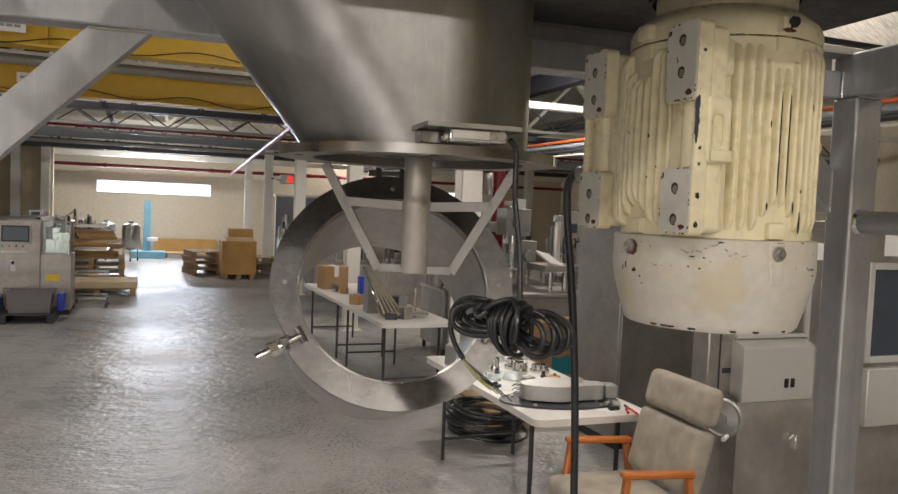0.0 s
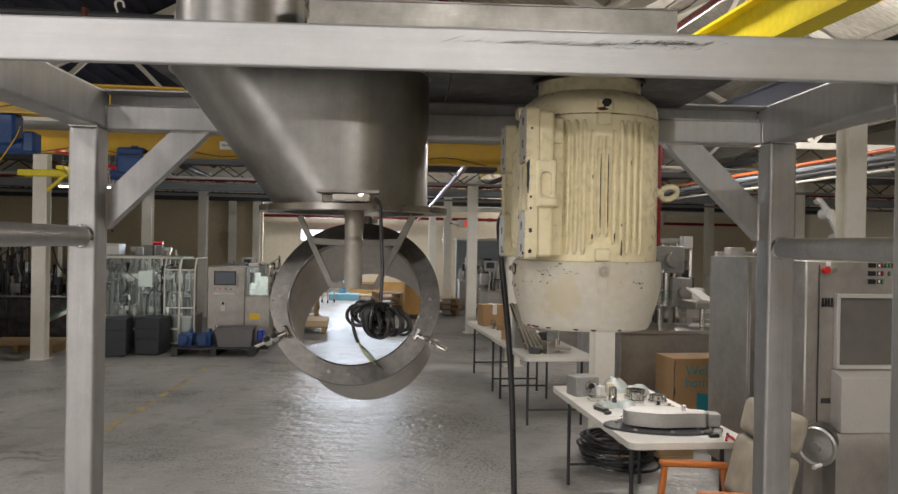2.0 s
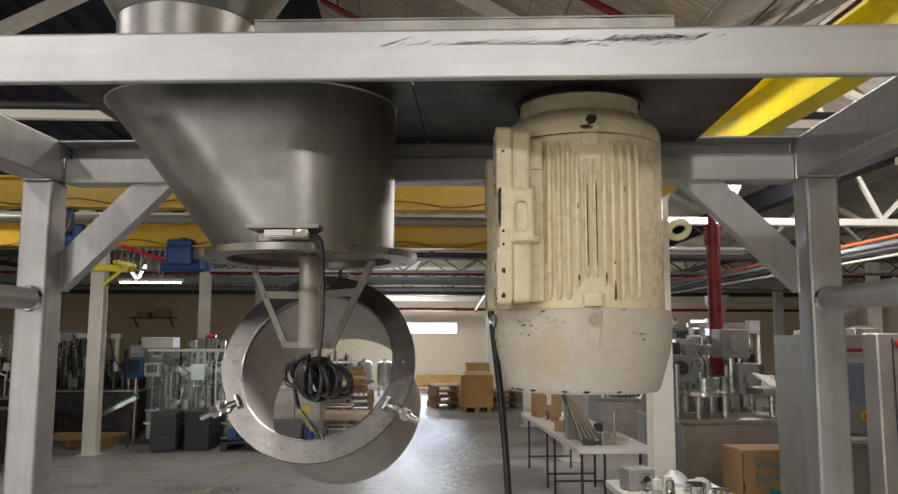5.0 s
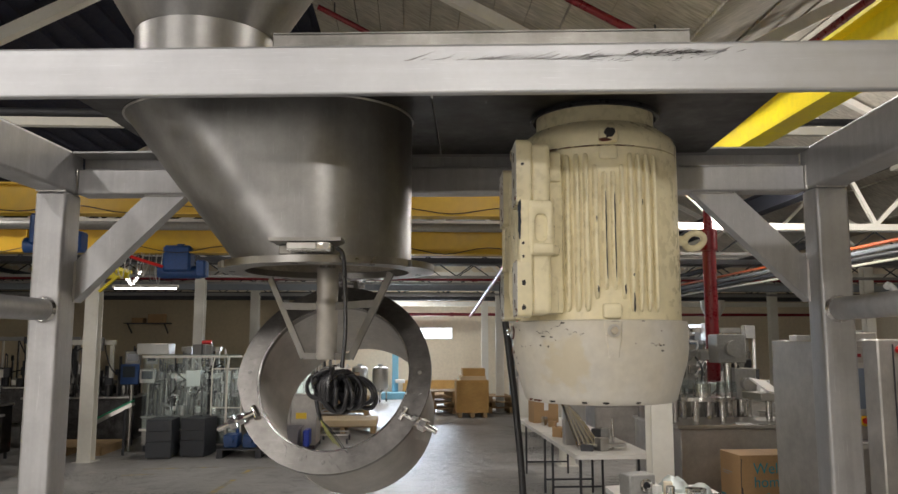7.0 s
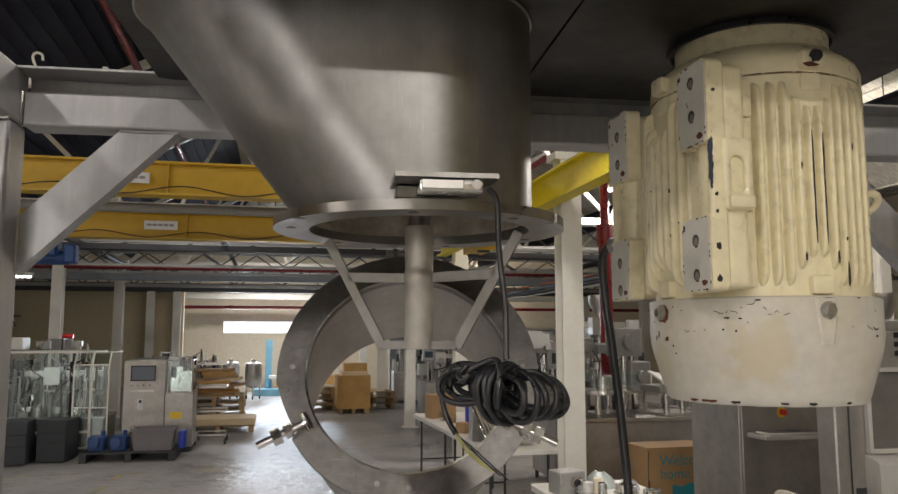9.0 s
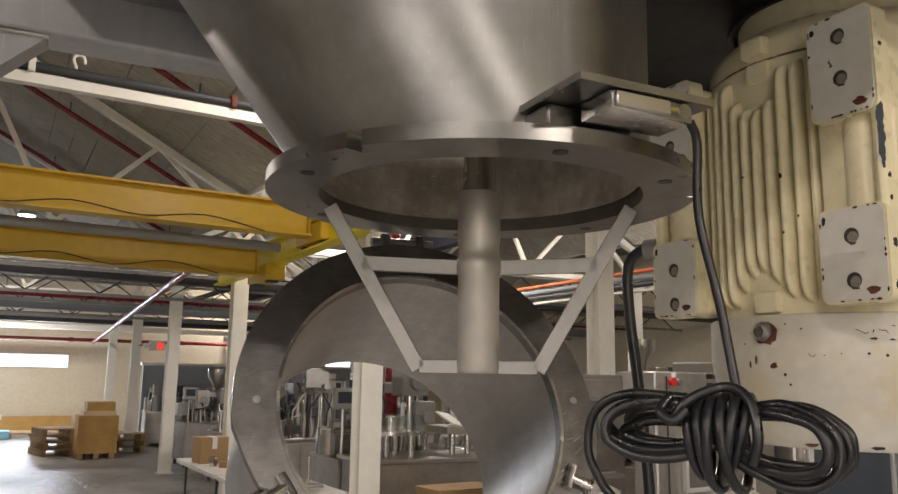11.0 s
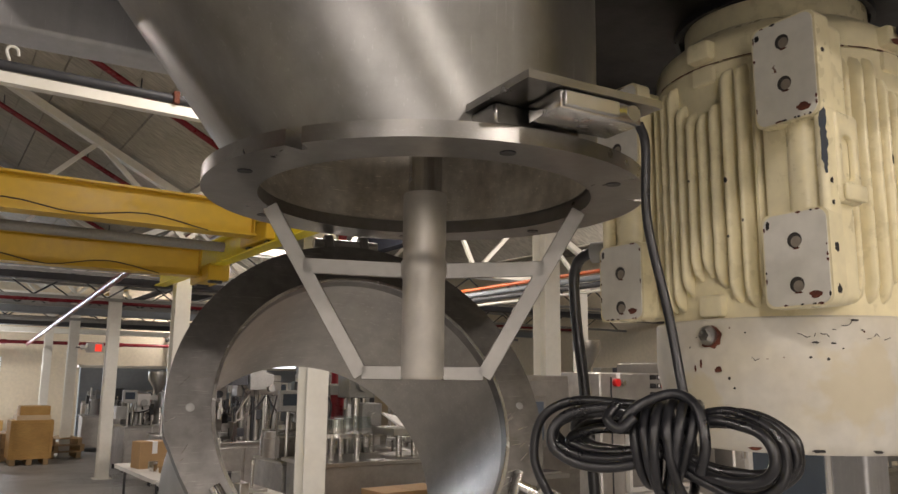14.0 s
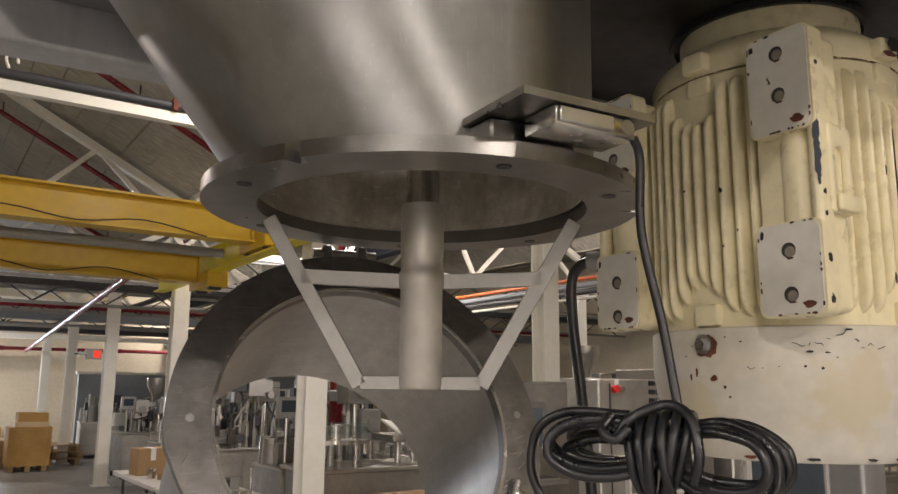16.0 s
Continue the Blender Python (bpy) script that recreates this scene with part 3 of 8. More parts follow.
# ducts, cable trays and a strip light under the far trusses
for v, z, w_, h_, mt, lb in ((13.4, 3.18, 0.30, 0.10, DARK_IRON, "dark cable tray across the hall"), (18.2, 3.02, 0.22, 0.16, BLUE_GREY, "blue-grey duct across the hall"), (21.9, 2.98, 0.4, 0.22, DARK_IRON, "dark sheet metal duct across the hall"), (24.9, 2.95, 0.2, 0.14, WHITE_STEEL, "white painted beam at the end wall")):
    bm = bmnew()
    span(bm, (U0, v - w_ / 2, z), (U1, v + w_ / 2, z + h_), 0.005)
    solo("overhead_duct", bm, mt, lb, "duct", HALL, "overhead ducts", "structure")
t = thing("strip_light", "lit white strip light under the roof", "lamp", at_hall(-4.7, 15.5, 2.86), "strip lights")
bm = bmnew()
span(bm, (-0.65, -0.05, 0.03), (0.65, 0.05, 0.09), 0.005)
part("housing", bm, WHITE_STEEL, t)
bm = bmnew()
rod(bm, (-0.61, 0, 0.012), (0.61, 0, 0.012), 0.016, 10)
part("tube", bm, LAMP_GLOW, t)
for x in (-0.5, 0.5):
    bm = bmnew()
    rod(bm, (x, 0, 0.09), (x, 0.2, 0.70), 0.006, 6)
    part("hanger", bm, DARK_IRON, t)
t = thing("vee_light", "pair of lit strip lamps hung in a vee under the roof", "lamp", at_hall(-4.8, 15.0, 2.88), "strip lights")
for x, z in ((-0.19, 0.22), (0.15, 0.27)):
    bm = bmnew()
    bar(bm, (x * 0.1, 0.05, 0.05), (x, 0.05, z + 0.05), 0.07, 0.03, 0.004, (0, 1, 0))
    part("housing", bm, WHITE_STEEL, t)
    bm = bmnew()
    rod(bm, (x * 0.1, 0.02, 0.03), (x, 0.02, z + 0.02), 0.014, 10)
    part("tube", bm, LAMP_GLOW, t)
    bm = bmnew()
    rod(bm, (x, 0.05, z + 0.05), (x, 0.05, 1.9), 0.006, 6)
    part("hanger", bm, DARK_IRON, t)

# light lattice joists across the hall
def joist(v, z, rise=0.42, step=0.55):
    t = thing("lattice_joist", "thin grey painted lattice joist across the hall", "joist", at_hall(0, v, z), "lattice joists", "structure")
    for dz in (0.0, rise):
        bm = bmnew()
        bar(bm, (U0, 0, dz), (U1, 0, dz), 0.07, 0.05)
        part("chord", bm, GREY_METAL, t)
    n = int((U1 - U0) / step)
    bm = bmnew()
    hose(bm, [(U0 + step * k, 0, rise - 0.02 if k % 2 else 0.02) for k in range(n + 1)], 0.016, 6, straight=True)
    part("web", bm, DARK_IRON, t)


for v, z in ((12.6, 3.30), (14.6, 3.05), (17.2, 3.12), (19.0, 2.98), (21.2, 3.08)):
    joist(v, z)
for u, z, r in ((-8.2, 3.35, 0.05), (-5.4, 3.25, 0.04), (-3.1, 3.42, 0.06), (-0.6, 3.36, 0.04), (3.6, 3.30, 0.05), (7.2, 3.4, 0.06)):
    bm = bmnew()
    rod(bm, (u, 11.8, z), (u, 22.0, z), r)
    solo("service_pipe", bm, DARK_IRON, "dark service pipe under the roof", "pipe", HALL, "roof pipes")

# purlins and pipes along the hall
for u, z, r, mt, lb in ((-1.6, 5.35, 0.05, RED, "red sprinkler pipe under the roof"), 
                        (4.6, 4.75, 0.05, RED, "red sprinkler pipe under the roof"), (5.4, 4.9, 0.06, WHITE_STEEL, "white painted pipe under the roof"),
                        (-6.6, 3.6, 0.05, RED, "dark red sprinkler main under the roof"), (4.2, 3.95, 0.07, YELLOW, "yellow gas pipe under the roof")):
    bm = bmnew()
    rod(bm, (u, V0, z), (u, V1, z), r)
    solo("roof_pipe", bm, mt, lb, "pipe", HALL, "roof pipes")

for v in (5.8, 9.0, 12.2, 15.4):
    t = thing("branch_pipe", "thin red sprinkler branch pipe under the roof slope", "pipe", HALL, "roof pipes")
    bm = bmnew()
    rod(bm, (-0.55, v, 5.98), (2.85, v, 4.22), 0.035)
    part("pipe", bm, RED, t)
    for f in (0.06, 0.36, 0.68, 0.95):
        u, z = -0.55 + 3.40 * f, 5.98 - 1.76 * f
        bm = bmnew()
        rod(bm, (u, v, z), (u, v, z + 0.26), 0.008, 6)
        part("hanger", bm, DARK_IRON, t)
bm = bmnew()
rod(bm, (2.07, 9.9, 3.07), (2.6, 25.85, 2.66), 0.045)
solo("sloping_pipe", bm, RED, "red sprinkler branch pipe sloping along the hall", "pipe", HALL, "roof pipes")
bm = bmnew()
bar(bm, (U0, 5.6, 3.50), (U1, 5.6, 3.50), 0.07, 0.065)
solo("white_beam", bm, WHITE_STEEL, "white painted steel beam under the roof", "beam", HALL, kind="structure")
bp = thing("black_pipe", "black pipe clamped along a white beam", "pipe", HALL)
bm = bmnew()
rod(bm, (U0, 5.58, 3.575), (U1, 5.58, 3.575), 0.03)
part("pipe", bm, DARK_IRON, bp)
for k, u in enumerate((-6.1, -4.4, -3.0, -1.58, -0.9, 0.1, 1.3, 2.2, 3.6, 5.2)):
    bm = bmnew()
    span(bm, (u - 0.02, 5.535, 3.535), (u + 0.02, 5.625, 3.622), 0.006)
    part("clamp", bm, WHITE_STEEL if k % 3 else RUST, bp)
    if k % 2:
        bm = bmnew()
        hose(bm, [(u + 0.24, 5.56, 3.60), (u + 0.22, 5.56, 3.66), (u + 0.24, 5.56, 3.69), (u + 0.275, 5.56, 3.68), (u + 0.285, 5.56, 3.64)], 0.009, 6)
        part("hook", bm, WHITE_STEEL, bp)
for v, z, r in ((16.4, 3.16, 0.045), (25.9, 2.72, 0.05)):
    bm = bmnew()
    rod(bm, (U0, v, z), (U1, v, z), r)
    sm = thing("sprinkler_main", "dark red sprinkler main across the hall", "pipe", HALL, "roof pipes")
    part("pipe", bm, RED, sm)
    for k in range(7):
        u = U0 + 1.5 + k * 3.1
        bm = bmnew()
        rod(bm, (u - 0.07, v, z), (u + 0.07, v, z), r * 1.3, 16)
        part("coupling", bm, RED, sm)

# daylit strip in the end wall
w = thing("window_far", "long bright daylit strip window in the end wall", "window", at_hall(0, V1), kind="structure")
bm = bmnew()
span(bm, (-1.35, -0.02, 1.92), (2.02, -0.01, 2.27))
part("pane", bm, WINDOW_GLOW, w)
bm = bmnew()
for lo, hi in (((-1.39, -0.03, 1.88), (2.06, -0.002, 1.92)), ((-1.39, -0.03, 2.27), (2.06, -0.002, 2.31)),
               ((-1.39, -0.03, 1.92), (-1.35, -0.002, 2.27)), ((2.02, -0.03, 1.92), (2.06, -0.002, 2.27))):
    span(bm, lo, hi)
part("window_frame", bm, WHITE_STEEL, w)

w = thing("window_side", "bright daylit window beside the end wall's corner", "window", at_hall(0, V1), kind="structure")
bm = bmnew()
span(bm, (10.2, -0.02, 2.0), (11.1, -0.01, 2.4))
part("pane", bm, WINDOW_GLOW, w)
bm = bmnew()
for lo, hi in (((10.16, -0.03, 1.96), (11.14, -0.002, 2.0)), ((10.16, -0.03, 2.4), (11.14, -0.002, 2.44)), ((10.16, -0.03, 2.0), (10.2, -0.002, 2.4)), ((11.1, -0.03, 2.0), (11.14, -0.002, 2.4))):
    span(bm, lo, hi)
part("window_frame", bm, WHITE_STEEL, w)

ld = bpy.data.lights.new("strip_daylight", "AREA")
ld.shape, ld.size, ld.size_y, ld.energy, ld.color = "RECTANGLE", 3.3, 0.34, 290, (0.74, 0.87, 1.0)
lo = new("strip_daylight", ld)
lo.matrix_world = at_hall(0.33, V1 - 0.04, 2.095) @ pose(0, 0, 0, -90)

# unseen glowing sheet with an area light, added to light the motor's upper side
for u, wide, z0, z1, watts in FILL_PANELS:
    w = thing("door_behind", "unseen glowing fill panel in the rear wall", "door", at_hall(u, V0), kind="structure")
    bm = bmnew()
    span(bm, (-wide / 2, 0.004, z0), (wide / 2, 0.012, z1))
    part("curtain", bm, FILL_GLOW, w)
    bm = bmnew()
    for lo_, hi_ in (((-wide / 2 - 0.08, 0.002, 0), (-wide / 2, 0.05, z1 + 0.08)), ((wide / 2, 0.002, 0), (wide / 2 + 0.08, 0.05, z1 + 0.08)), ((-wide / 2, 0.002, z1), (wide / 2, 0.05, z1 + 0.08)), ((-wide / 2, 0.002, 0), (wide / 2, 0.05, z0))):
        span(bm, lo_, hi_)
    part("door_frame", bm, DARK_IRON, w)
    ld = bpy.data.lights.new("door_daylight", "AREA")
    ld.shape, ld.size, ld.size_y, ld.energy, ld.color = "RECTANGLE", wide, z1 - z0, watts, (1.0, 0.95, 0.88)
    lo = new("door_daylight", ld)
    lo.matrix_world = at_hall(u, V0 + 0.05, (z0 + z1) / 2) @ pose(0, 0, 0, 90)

# high-bay lamps, the unseen ones added for brightness among them
def lamp(u, v, z, watts, size=0.5):
    t = thing("ceiling_lamp", "round white high-bay lamp, lit", "lamp", at_hall(u, v, z), "high-bay lamps")
    bm = bmnew()
    lathe(bm, [(0.17, 0.0), (0.18, 0.02), (0.12, 0.10), (0.05, 0.14)], 24)
    part("housing", bm, WHITE_STEEL, t)
    bm = bmnew()
    lathe(bm, [(0.16, -0.012), (0.165, -0.002)], 24)
    part("diffuser", bm, LAMP_GLOW, t)
    bm = bmnew()
    rod(bm, (0, 0, 0.14), (0, 0, 5.9 - z), 0.008, 6)
    part("hanger", bm, DARK_IRON, t)
    if u > 4.5 and v > 5:
        # point light in place of the disc, added to brighten the roof as well
        ld = bpy.data.lights.new("globe", "POINT")
        ld.shadow_soft_size, drop, watts = 0.12, 0.28, watts * 1.05
    else:
        ld = bpy.data.lights.new("high_bay", "AREA")
        ld.shape, ld.size, drop = "DISK", size, 0.03
    ld.energy, ld.color = watts, (1.0, 0.945, 0.87)
    lo = new("high_bay_light", ld)
    lo.matrix_world = at_hall(u, v, z - drop)
    lo.parent = t
    lo.matrix_parent_inverse = t.matrix_world.inverted()


for u, v, z, watts in LAMPS:
    lamp(u, v, z, watts)

# ---- overhead crane ----
crane = thing("crane_runway", "yellow painted overhead crane runway beam", "crane", HALL)
for u in (2.72, -11.0):
    bm = bmnew()
    prof = [(-0.075, 3.00), (0.075, 3.00), (0.075, 3.02), (0.012, 3.02), (0.012, 3.26), (0.075, 3.26), (0.075, 3.28), (-0.075, 3.28), (-0.075, 3.26), (-0.012, 3.26), (-0.012, 3.02), (-0.075, 3.02)]
    rings(bm, [[Vector((u + x, v, z)) for x, z in prof] for v in (-4, 11.55)])
    part("runway_beam", bm, LEMON, crane, soft=0)
for k, (v, z) in enumerate(((7.7, 3.11), (9.4, 2.90))):
    bm = bmnew()
    span(bm, (-10.9, v - 0.11, z), (2.62, v + 0.11, z + 0.02))
    span(bm, (-10.9, v - 0.11, z + 0.30), (2.62, v + 0.11, z + 0.32))
    span(bm, (-10.9, v - 0.012, z + 0.02), (2.62, v + 0.012, z + 0.30))
    for s in range(5):
        u = -10.8 + s * 3.35
        span(bm, (u, v - 0.09, z + 0.02), (u + 0.012, v + 0.09, z + 0.30))
    br = thing("crane_bridge", "yellow painted crane bridge girder", "crane girder", HALL, "crane girders")
    part("girder", bm, YELLOW, br)
    lu = (-1.26, -1.20)[k]
    bm = bmnew()
    span(bm, (lu, v - 0.118, z + 0.10), (lu + 0.36, v - 0.110, z + 0.20))
    lab = part("label_plate", bm, PAPER, br, "white label plate with black writing bars")
    bm = bmnew()
    for q in range(5):
        span(bm, (lu + 0.03 + 0.06 * q, v - 0.1195, z + 0.140), (lu + 0.080 + 0.06 * q, v - 0.1182, z + 0.165))
    part("writing_bar", bm, GREY_METAL, lab)
    bm = bmnew()
    span(bm, (2.62, v - 0.35, z - 0.06), (2.86, v + 0.35, z + 0.12), 0.01)
    part("end_truck", bm, YELLOW, br)
    for dv in (-0.25, 0.25):
        bm = bmnew()
        rod(bm, (2.66, v + dv, z - 0.03), (2.80, v + dv, z - 0.03), 0.06)
        part("wheel", bm, DARK_IRON, br)
bm = bmnew()
rod(bm, (-10.9, 8.5, 3.12), (2.6, 8.5, 3.12), 0.05)
solo("festoon_pipe", bm, GREY_METAL, "grey pipe between the crane girders", "pipe", HALL)
for v, z in ((7.56, 3.19), (9.26, 2.98)):
    rng = random.Random(int(v * 10))
    bm = bmnew()
    hose(bm, [(-10.5 + 0.55 * k, v, z - (0.05 + 0.04 * rng.random() if k % 2 else 0.0)) for k in range(24)], 0.006, 6, 4)
    solo("festoon_cable", bm, BLACK, "black power cable slung along a crane girder", "cable", HALL, "festoon cables")


def hoist(u, v, z, cable=True):
    t = thing("chain_hoist", "blue electric chain hoist under a crane girder", "hoist", at_hall(u, v, z), "chain hoists")
    bm = bmnew()
    box(bm, (-0.02, 0, 0.03), (0.34, 0.24, 0.33), None, 0.03)
    part("body", bm, BLUE, t)
    bm = bmnew()
    rod(bm, (-0.26, 0, -0.13), (0.26, 0, -0.13), 0.08, 20)
    part("drum", bm, BLUE, t)
    bm = bmnew()
    box(bm, (0.27, 0, -0.09), (0.12, 0.20, 0.21), None, 0.02)
    part("end_cover", bm, BLUE, t)
    bm = bmnew()
    rod(bm, (0, 0, 0.1), (0, 0, 0.22), 0.05, 12)
    part("trolley_mount", bm, BLUE, t)
    if not cable:
        return
    bm = bmnew()
    hose(bm, [(0.20, -0.11, 0.06), (0.185, -0.16, -0.05), (0.10, -0.17, -0.2), (-0.02, -0.17, -0.42), (-0.07, -0.17, -0.8), (-0.03, -0.17, -1.25)], 0.006, 6)
    part("pendant_cable", bm, YELLOW, t, "yellow pendant cable")
    bm = bmnew()
    box(bm, (-0.03, -0.17, -1.33), (0.07, 0.05, 0.17), None, 0.012)
    pd = part("pendant", bm, YELLOW_PLASTIC, t, "yellow push-button pendant")
    for k in range(3):
        bm = bmnew()
        rod(bm, (-0.03, -0.195, -1.285 - 0.045 * k), (-0.03, -0.203, -1.285 - 0.045 * k), 0.013, 12)
        part("push_button", bm, BLACK, pd)


hoist(-3.05, 7.7, 2.92)
hoist(-2.24, 9.4, 2.80, False)

# tangle of cords and a red hose slung between the crane girders
rng = random.Random(5)
cords = thing("hanging_cords", "tangle of pale cords slung under a crane girder", "cords", at_hall(-2.68, 9.36, 0))
for k in range(8):
    u, w_, low = -0.34 + 0.075 * k, rng.uniform(0.03, 0.08), rng.uniform(2.48, 2.68)
    bm = bmnew()
    hose(bm, [(u - w_, rng.uniform(-0.1, 0.1), 2.905), (u - w_ * 0.7, 0, low + 0.12), (u, rng.uniform(-0.1, 0.1), low), (u + w_ * 0.6, 0, low + 0.15), (u + w_, 0, 2.905)], 0.005, 6, 5)
    part("cord", bm, rng.choice((TABLE, GREY_METAL, FABRIC)), cords)
bm = bmnew()
hose(bm, [(-0.62, 0.0, 2.925), (-0.35, -0.12, 2.90), (-0.1, -0.13, 2.82), (0.22, -0.13, 2.72)], 0.02, 8)
solo("air_hose", bm, RED_PLASTIC, "red air hose slung under a crane girder", "hose", at_hall(-2.62, 9.36, 0))

bm = bmnew()
for dz in (0.0, 0.28):
    bar(bm, (6.25, 2.0, 3.92 + dz), (6.55, 24.0, 3.92 + dz), 0.22, 0.02)
bar(bm, (6.25, 2.0, 4.06), (6.55, 24.0, 4.06), 0.02, 0.27)
solo("dark_runway", bm, NAVY_STEEL, "dark blue painted steel beam along the hall", "beam", HALL, kind="structure")

# ---- the machine: tube frame ----
GUARD_Y, GUARD_Z = 1.075, 2.406
LX, RX, FY, RY, W = -0.337, 1.513, 0.871, 1.490, 0.076
mf = thing("mill_stand", "welded stainless square-tube machine stand", "machine stand", pose(0, 0, 0))
bm = bmnew()
prof = [(0.836, 2.203), (0.845, 2.203), (0.845, 2.2765), (0.909, 2.2765), (0.909, 2.285), (0.838, 2.285), (0.8345, 2.2835), (0.833, 2.280), (0.833, 2.207), (0.8338, 2.2045)]
rings(bm, [[Vector((x, y, z)) for y, z in prof] for x in (-0.375, 1.551)])
part("front_beam", bm, BEAM_STEEL, mf, "brushed angle beam with a black scuff", 15)
bm = bmnew()
span(bm, (-0.299, 1.500, 2.172), (1.475, 1.560, 2.236), 0.006, None, 3)
part("rear_beam", bm, FRAME_STEEL, mf, even=True)
bm = bmnew()
span(bm, (-0.299, 1.470, 2.2685), (1.475, 1.560, 2.2735), 0.001)
span(bm, (-0.299, 1.535, 2.2365), (1.475, 1.560, 2.2685))
part("rear_ledge", bm, FRAME_STEEL, mf)
for x in (LX, RX):
    bm = bmnew()
    span(bm, (x - 0.038, 0.9095, 2.174), (x + 0.038, 1.53, 2.276), 0.008, None, 3)
    part("side_rail", bm, FRAME_STEEL, mf, even=True)
    for y, top in ((FY, 2.2025), (1.490, 2.1735)):
        bm = bmnew()
        span(bm, (x - 0.038, y - 0.038, 0.012), (x + 0.038, y + 0.038, top), 0.009, None, 3)
        p = part("post", bm, FRAME_STEEL, mf, even=True)
        bm = bmnew()
        span(bm, (x - 0.07, y - 0.07, 0), (x + 0.07, y + 0.07, 0.0115), 0.003)
        part("foot_plate", bm, FRAME_STEEL, mf)
    bm = bmnew()
    rod(bm, (x, 0.908, 1.888), (x, 1.453, 1.888), 0.026, 24)
    part("round_rail", bm, FRAME_STEEL, mf)
    bm = bmnew()
    lathe(bm, [(0.030, -0.005), (0.032, 0), (0.027, 0.008)], 20)
    bmesh.ops.transform(bm, matrix=pose(x, 1.452, 1.888, 90), verts=bm.verts)
    part("weld_bead", bm, BRIGHT, mf)
    # diagonal brace in the rear plane
    s = 1 if x < 0.5 else -1
    xi = x + s * 0.038
    bm = bmnew()
    a = [(xi, 2.008), (xi + s * 0.166, 2.1715), (xi + s * 0.268, 2.1715), (xi, 1.908)]
    rings(bm, [[Vector((px, y, pz)) for px, pz in a] for y in (1.512, 1.552)])
    part("brace", bm, FRAME_STEEL, mf)

# weld seams at the brace and post joints
def seam(a, b, r=0.0035, seed=1):
    q = random.Random(seed)
    a, b = Vector(a), Vector(b)
    n = max(4, int((b - a).length / 0.006))
    bm = bmnew()
    line = [a + (b - a) * (k / n) + Vector((q.uniform(-1, 1), q.uniform(-1, 1), q.uniform(-1, 1))) * 0.0008 for k in range(n + 1)]
    hose(bm, line, r, 6, straight=True)
    part("weld_seam", bm, STEEL, mf, soft=60)


for x, s in ((LX + 0.038, 1), (RX - 0.038, -1)):
    seam((x + s * 0.166, 1.511, 2.1712), (x + s * 0.268, 1.511, 2.1712), 0.0035, 2)
    seam((x + s * 0.001, 1.511, 1.908), (x + s * 0.001, 1.511, 2.008), 0.0035, 3)
    seam((x + s * 0.0005, 1.4985, 2.175), (x + s * 0.0005, 1.4985, 2.234), 0.003, 4)
for x in (LX, RX):
    seam((x - 0.036, 1.4515, 2.1735), (x + 0.036, 1.4515, 2.1735), 0.0025, 5)
    seam((x - 0.036, 0.9095, 2.200), (x + 0.036, 0.9095, 2.200), 0.0025, 6)

# scuffs on the front beam: one long faint scrape, then a smudged dark cluster
rng = random.Random(4)
for k in range(230):
    c = rng.random()
    if c < 0.20:
        x, z, l, h, mt = rng.uniform(0.55, 0.86), 2.2572 + rng.uniform(-0.0006, 0.0006), rng.uniform(0.01, 0.05), rng.uniform(0.0001, 0.00025), SCUFF
    elif c < 0.55:
        x, z, l, h, mt = rng.uniform(0.83, 1.06), 2.262 + rng.uniform(-0.010, 0.004), rng.uniform(0.003, 0.016), rng.uniform(0.0001, 0.0004), SCUFF if rng.random() < 0.6 else CHIP
    else:
        x = rng.gauss(0.985, 0.045)
        z, l, h, mt = 2.2645 + rng.gauss(0, 0.0020) + 0.03 * (x - 0.985), rng.uniform(0.004, 0.022), rng.uniform(0.0002, 0.0008), CHIP if rng.random() < 0.75 else SCUFF
    tilt = rng.uniform(-0.05, 0.45) * l
    bm = bmnew()
    plate(bm, [(x, z), (x + l * 0.5, z + tilt * 0.4), (x + l, z + tilt), (x + l * 0.7, z + tilt * 0.7 + h), (x + l * 0.15, z + h)], -0.0003, 0.0004,
          Matrix.Translation((0, 0.8326, 0)) @ pose(0, 0, 0, 90))
    part("scuff", bm, mt, mf, soft=0)

# motor plate with its opening, and the covers on top
mp = thing("motor_plate", "dull stainless mounting plate across the frame", "plate", pose(0, 0, 0))
bm = bmnew()
HOP_L, HOP_R, HOP_Y = 0.156, 0.370, 1.184


def oblong(r, z, left=HOP_L, right=HOP_R, n=36):
    """An outline with two straight sides and two round ends."""
    out = [Vector((right + r * math.cos(math.pi * (i / n - 0.5)), HOP_Y + r * math.sin(math.pi * (i / n - 0.5)), z)) for i in range(n + 1)]
    return out + [Vector((left + r * math.cos(math.pi * (i / n + 0.5)), HOP_Y + r * math.sin(math.pi * (i / n + 0.5)), z)) for i in range(n + 1)]


def plate_edge(p, z):
    x0, x1, y0, y1, mx = -0.06, 0.598, 0.9095, 1.4795, 0.263
    c, q = p.x - mx, p.y - HOP_Y
    k = min(((x1 if c > 0 else x0) - mx) / c if abs(c) > 1e-6 else 99, ((y1 if q > 0 else y0) - HOP_Y) / q if abs(q) > 1e-6 else 99)
    return Vector((mx + c * k, HOP_Y + q * k, z))


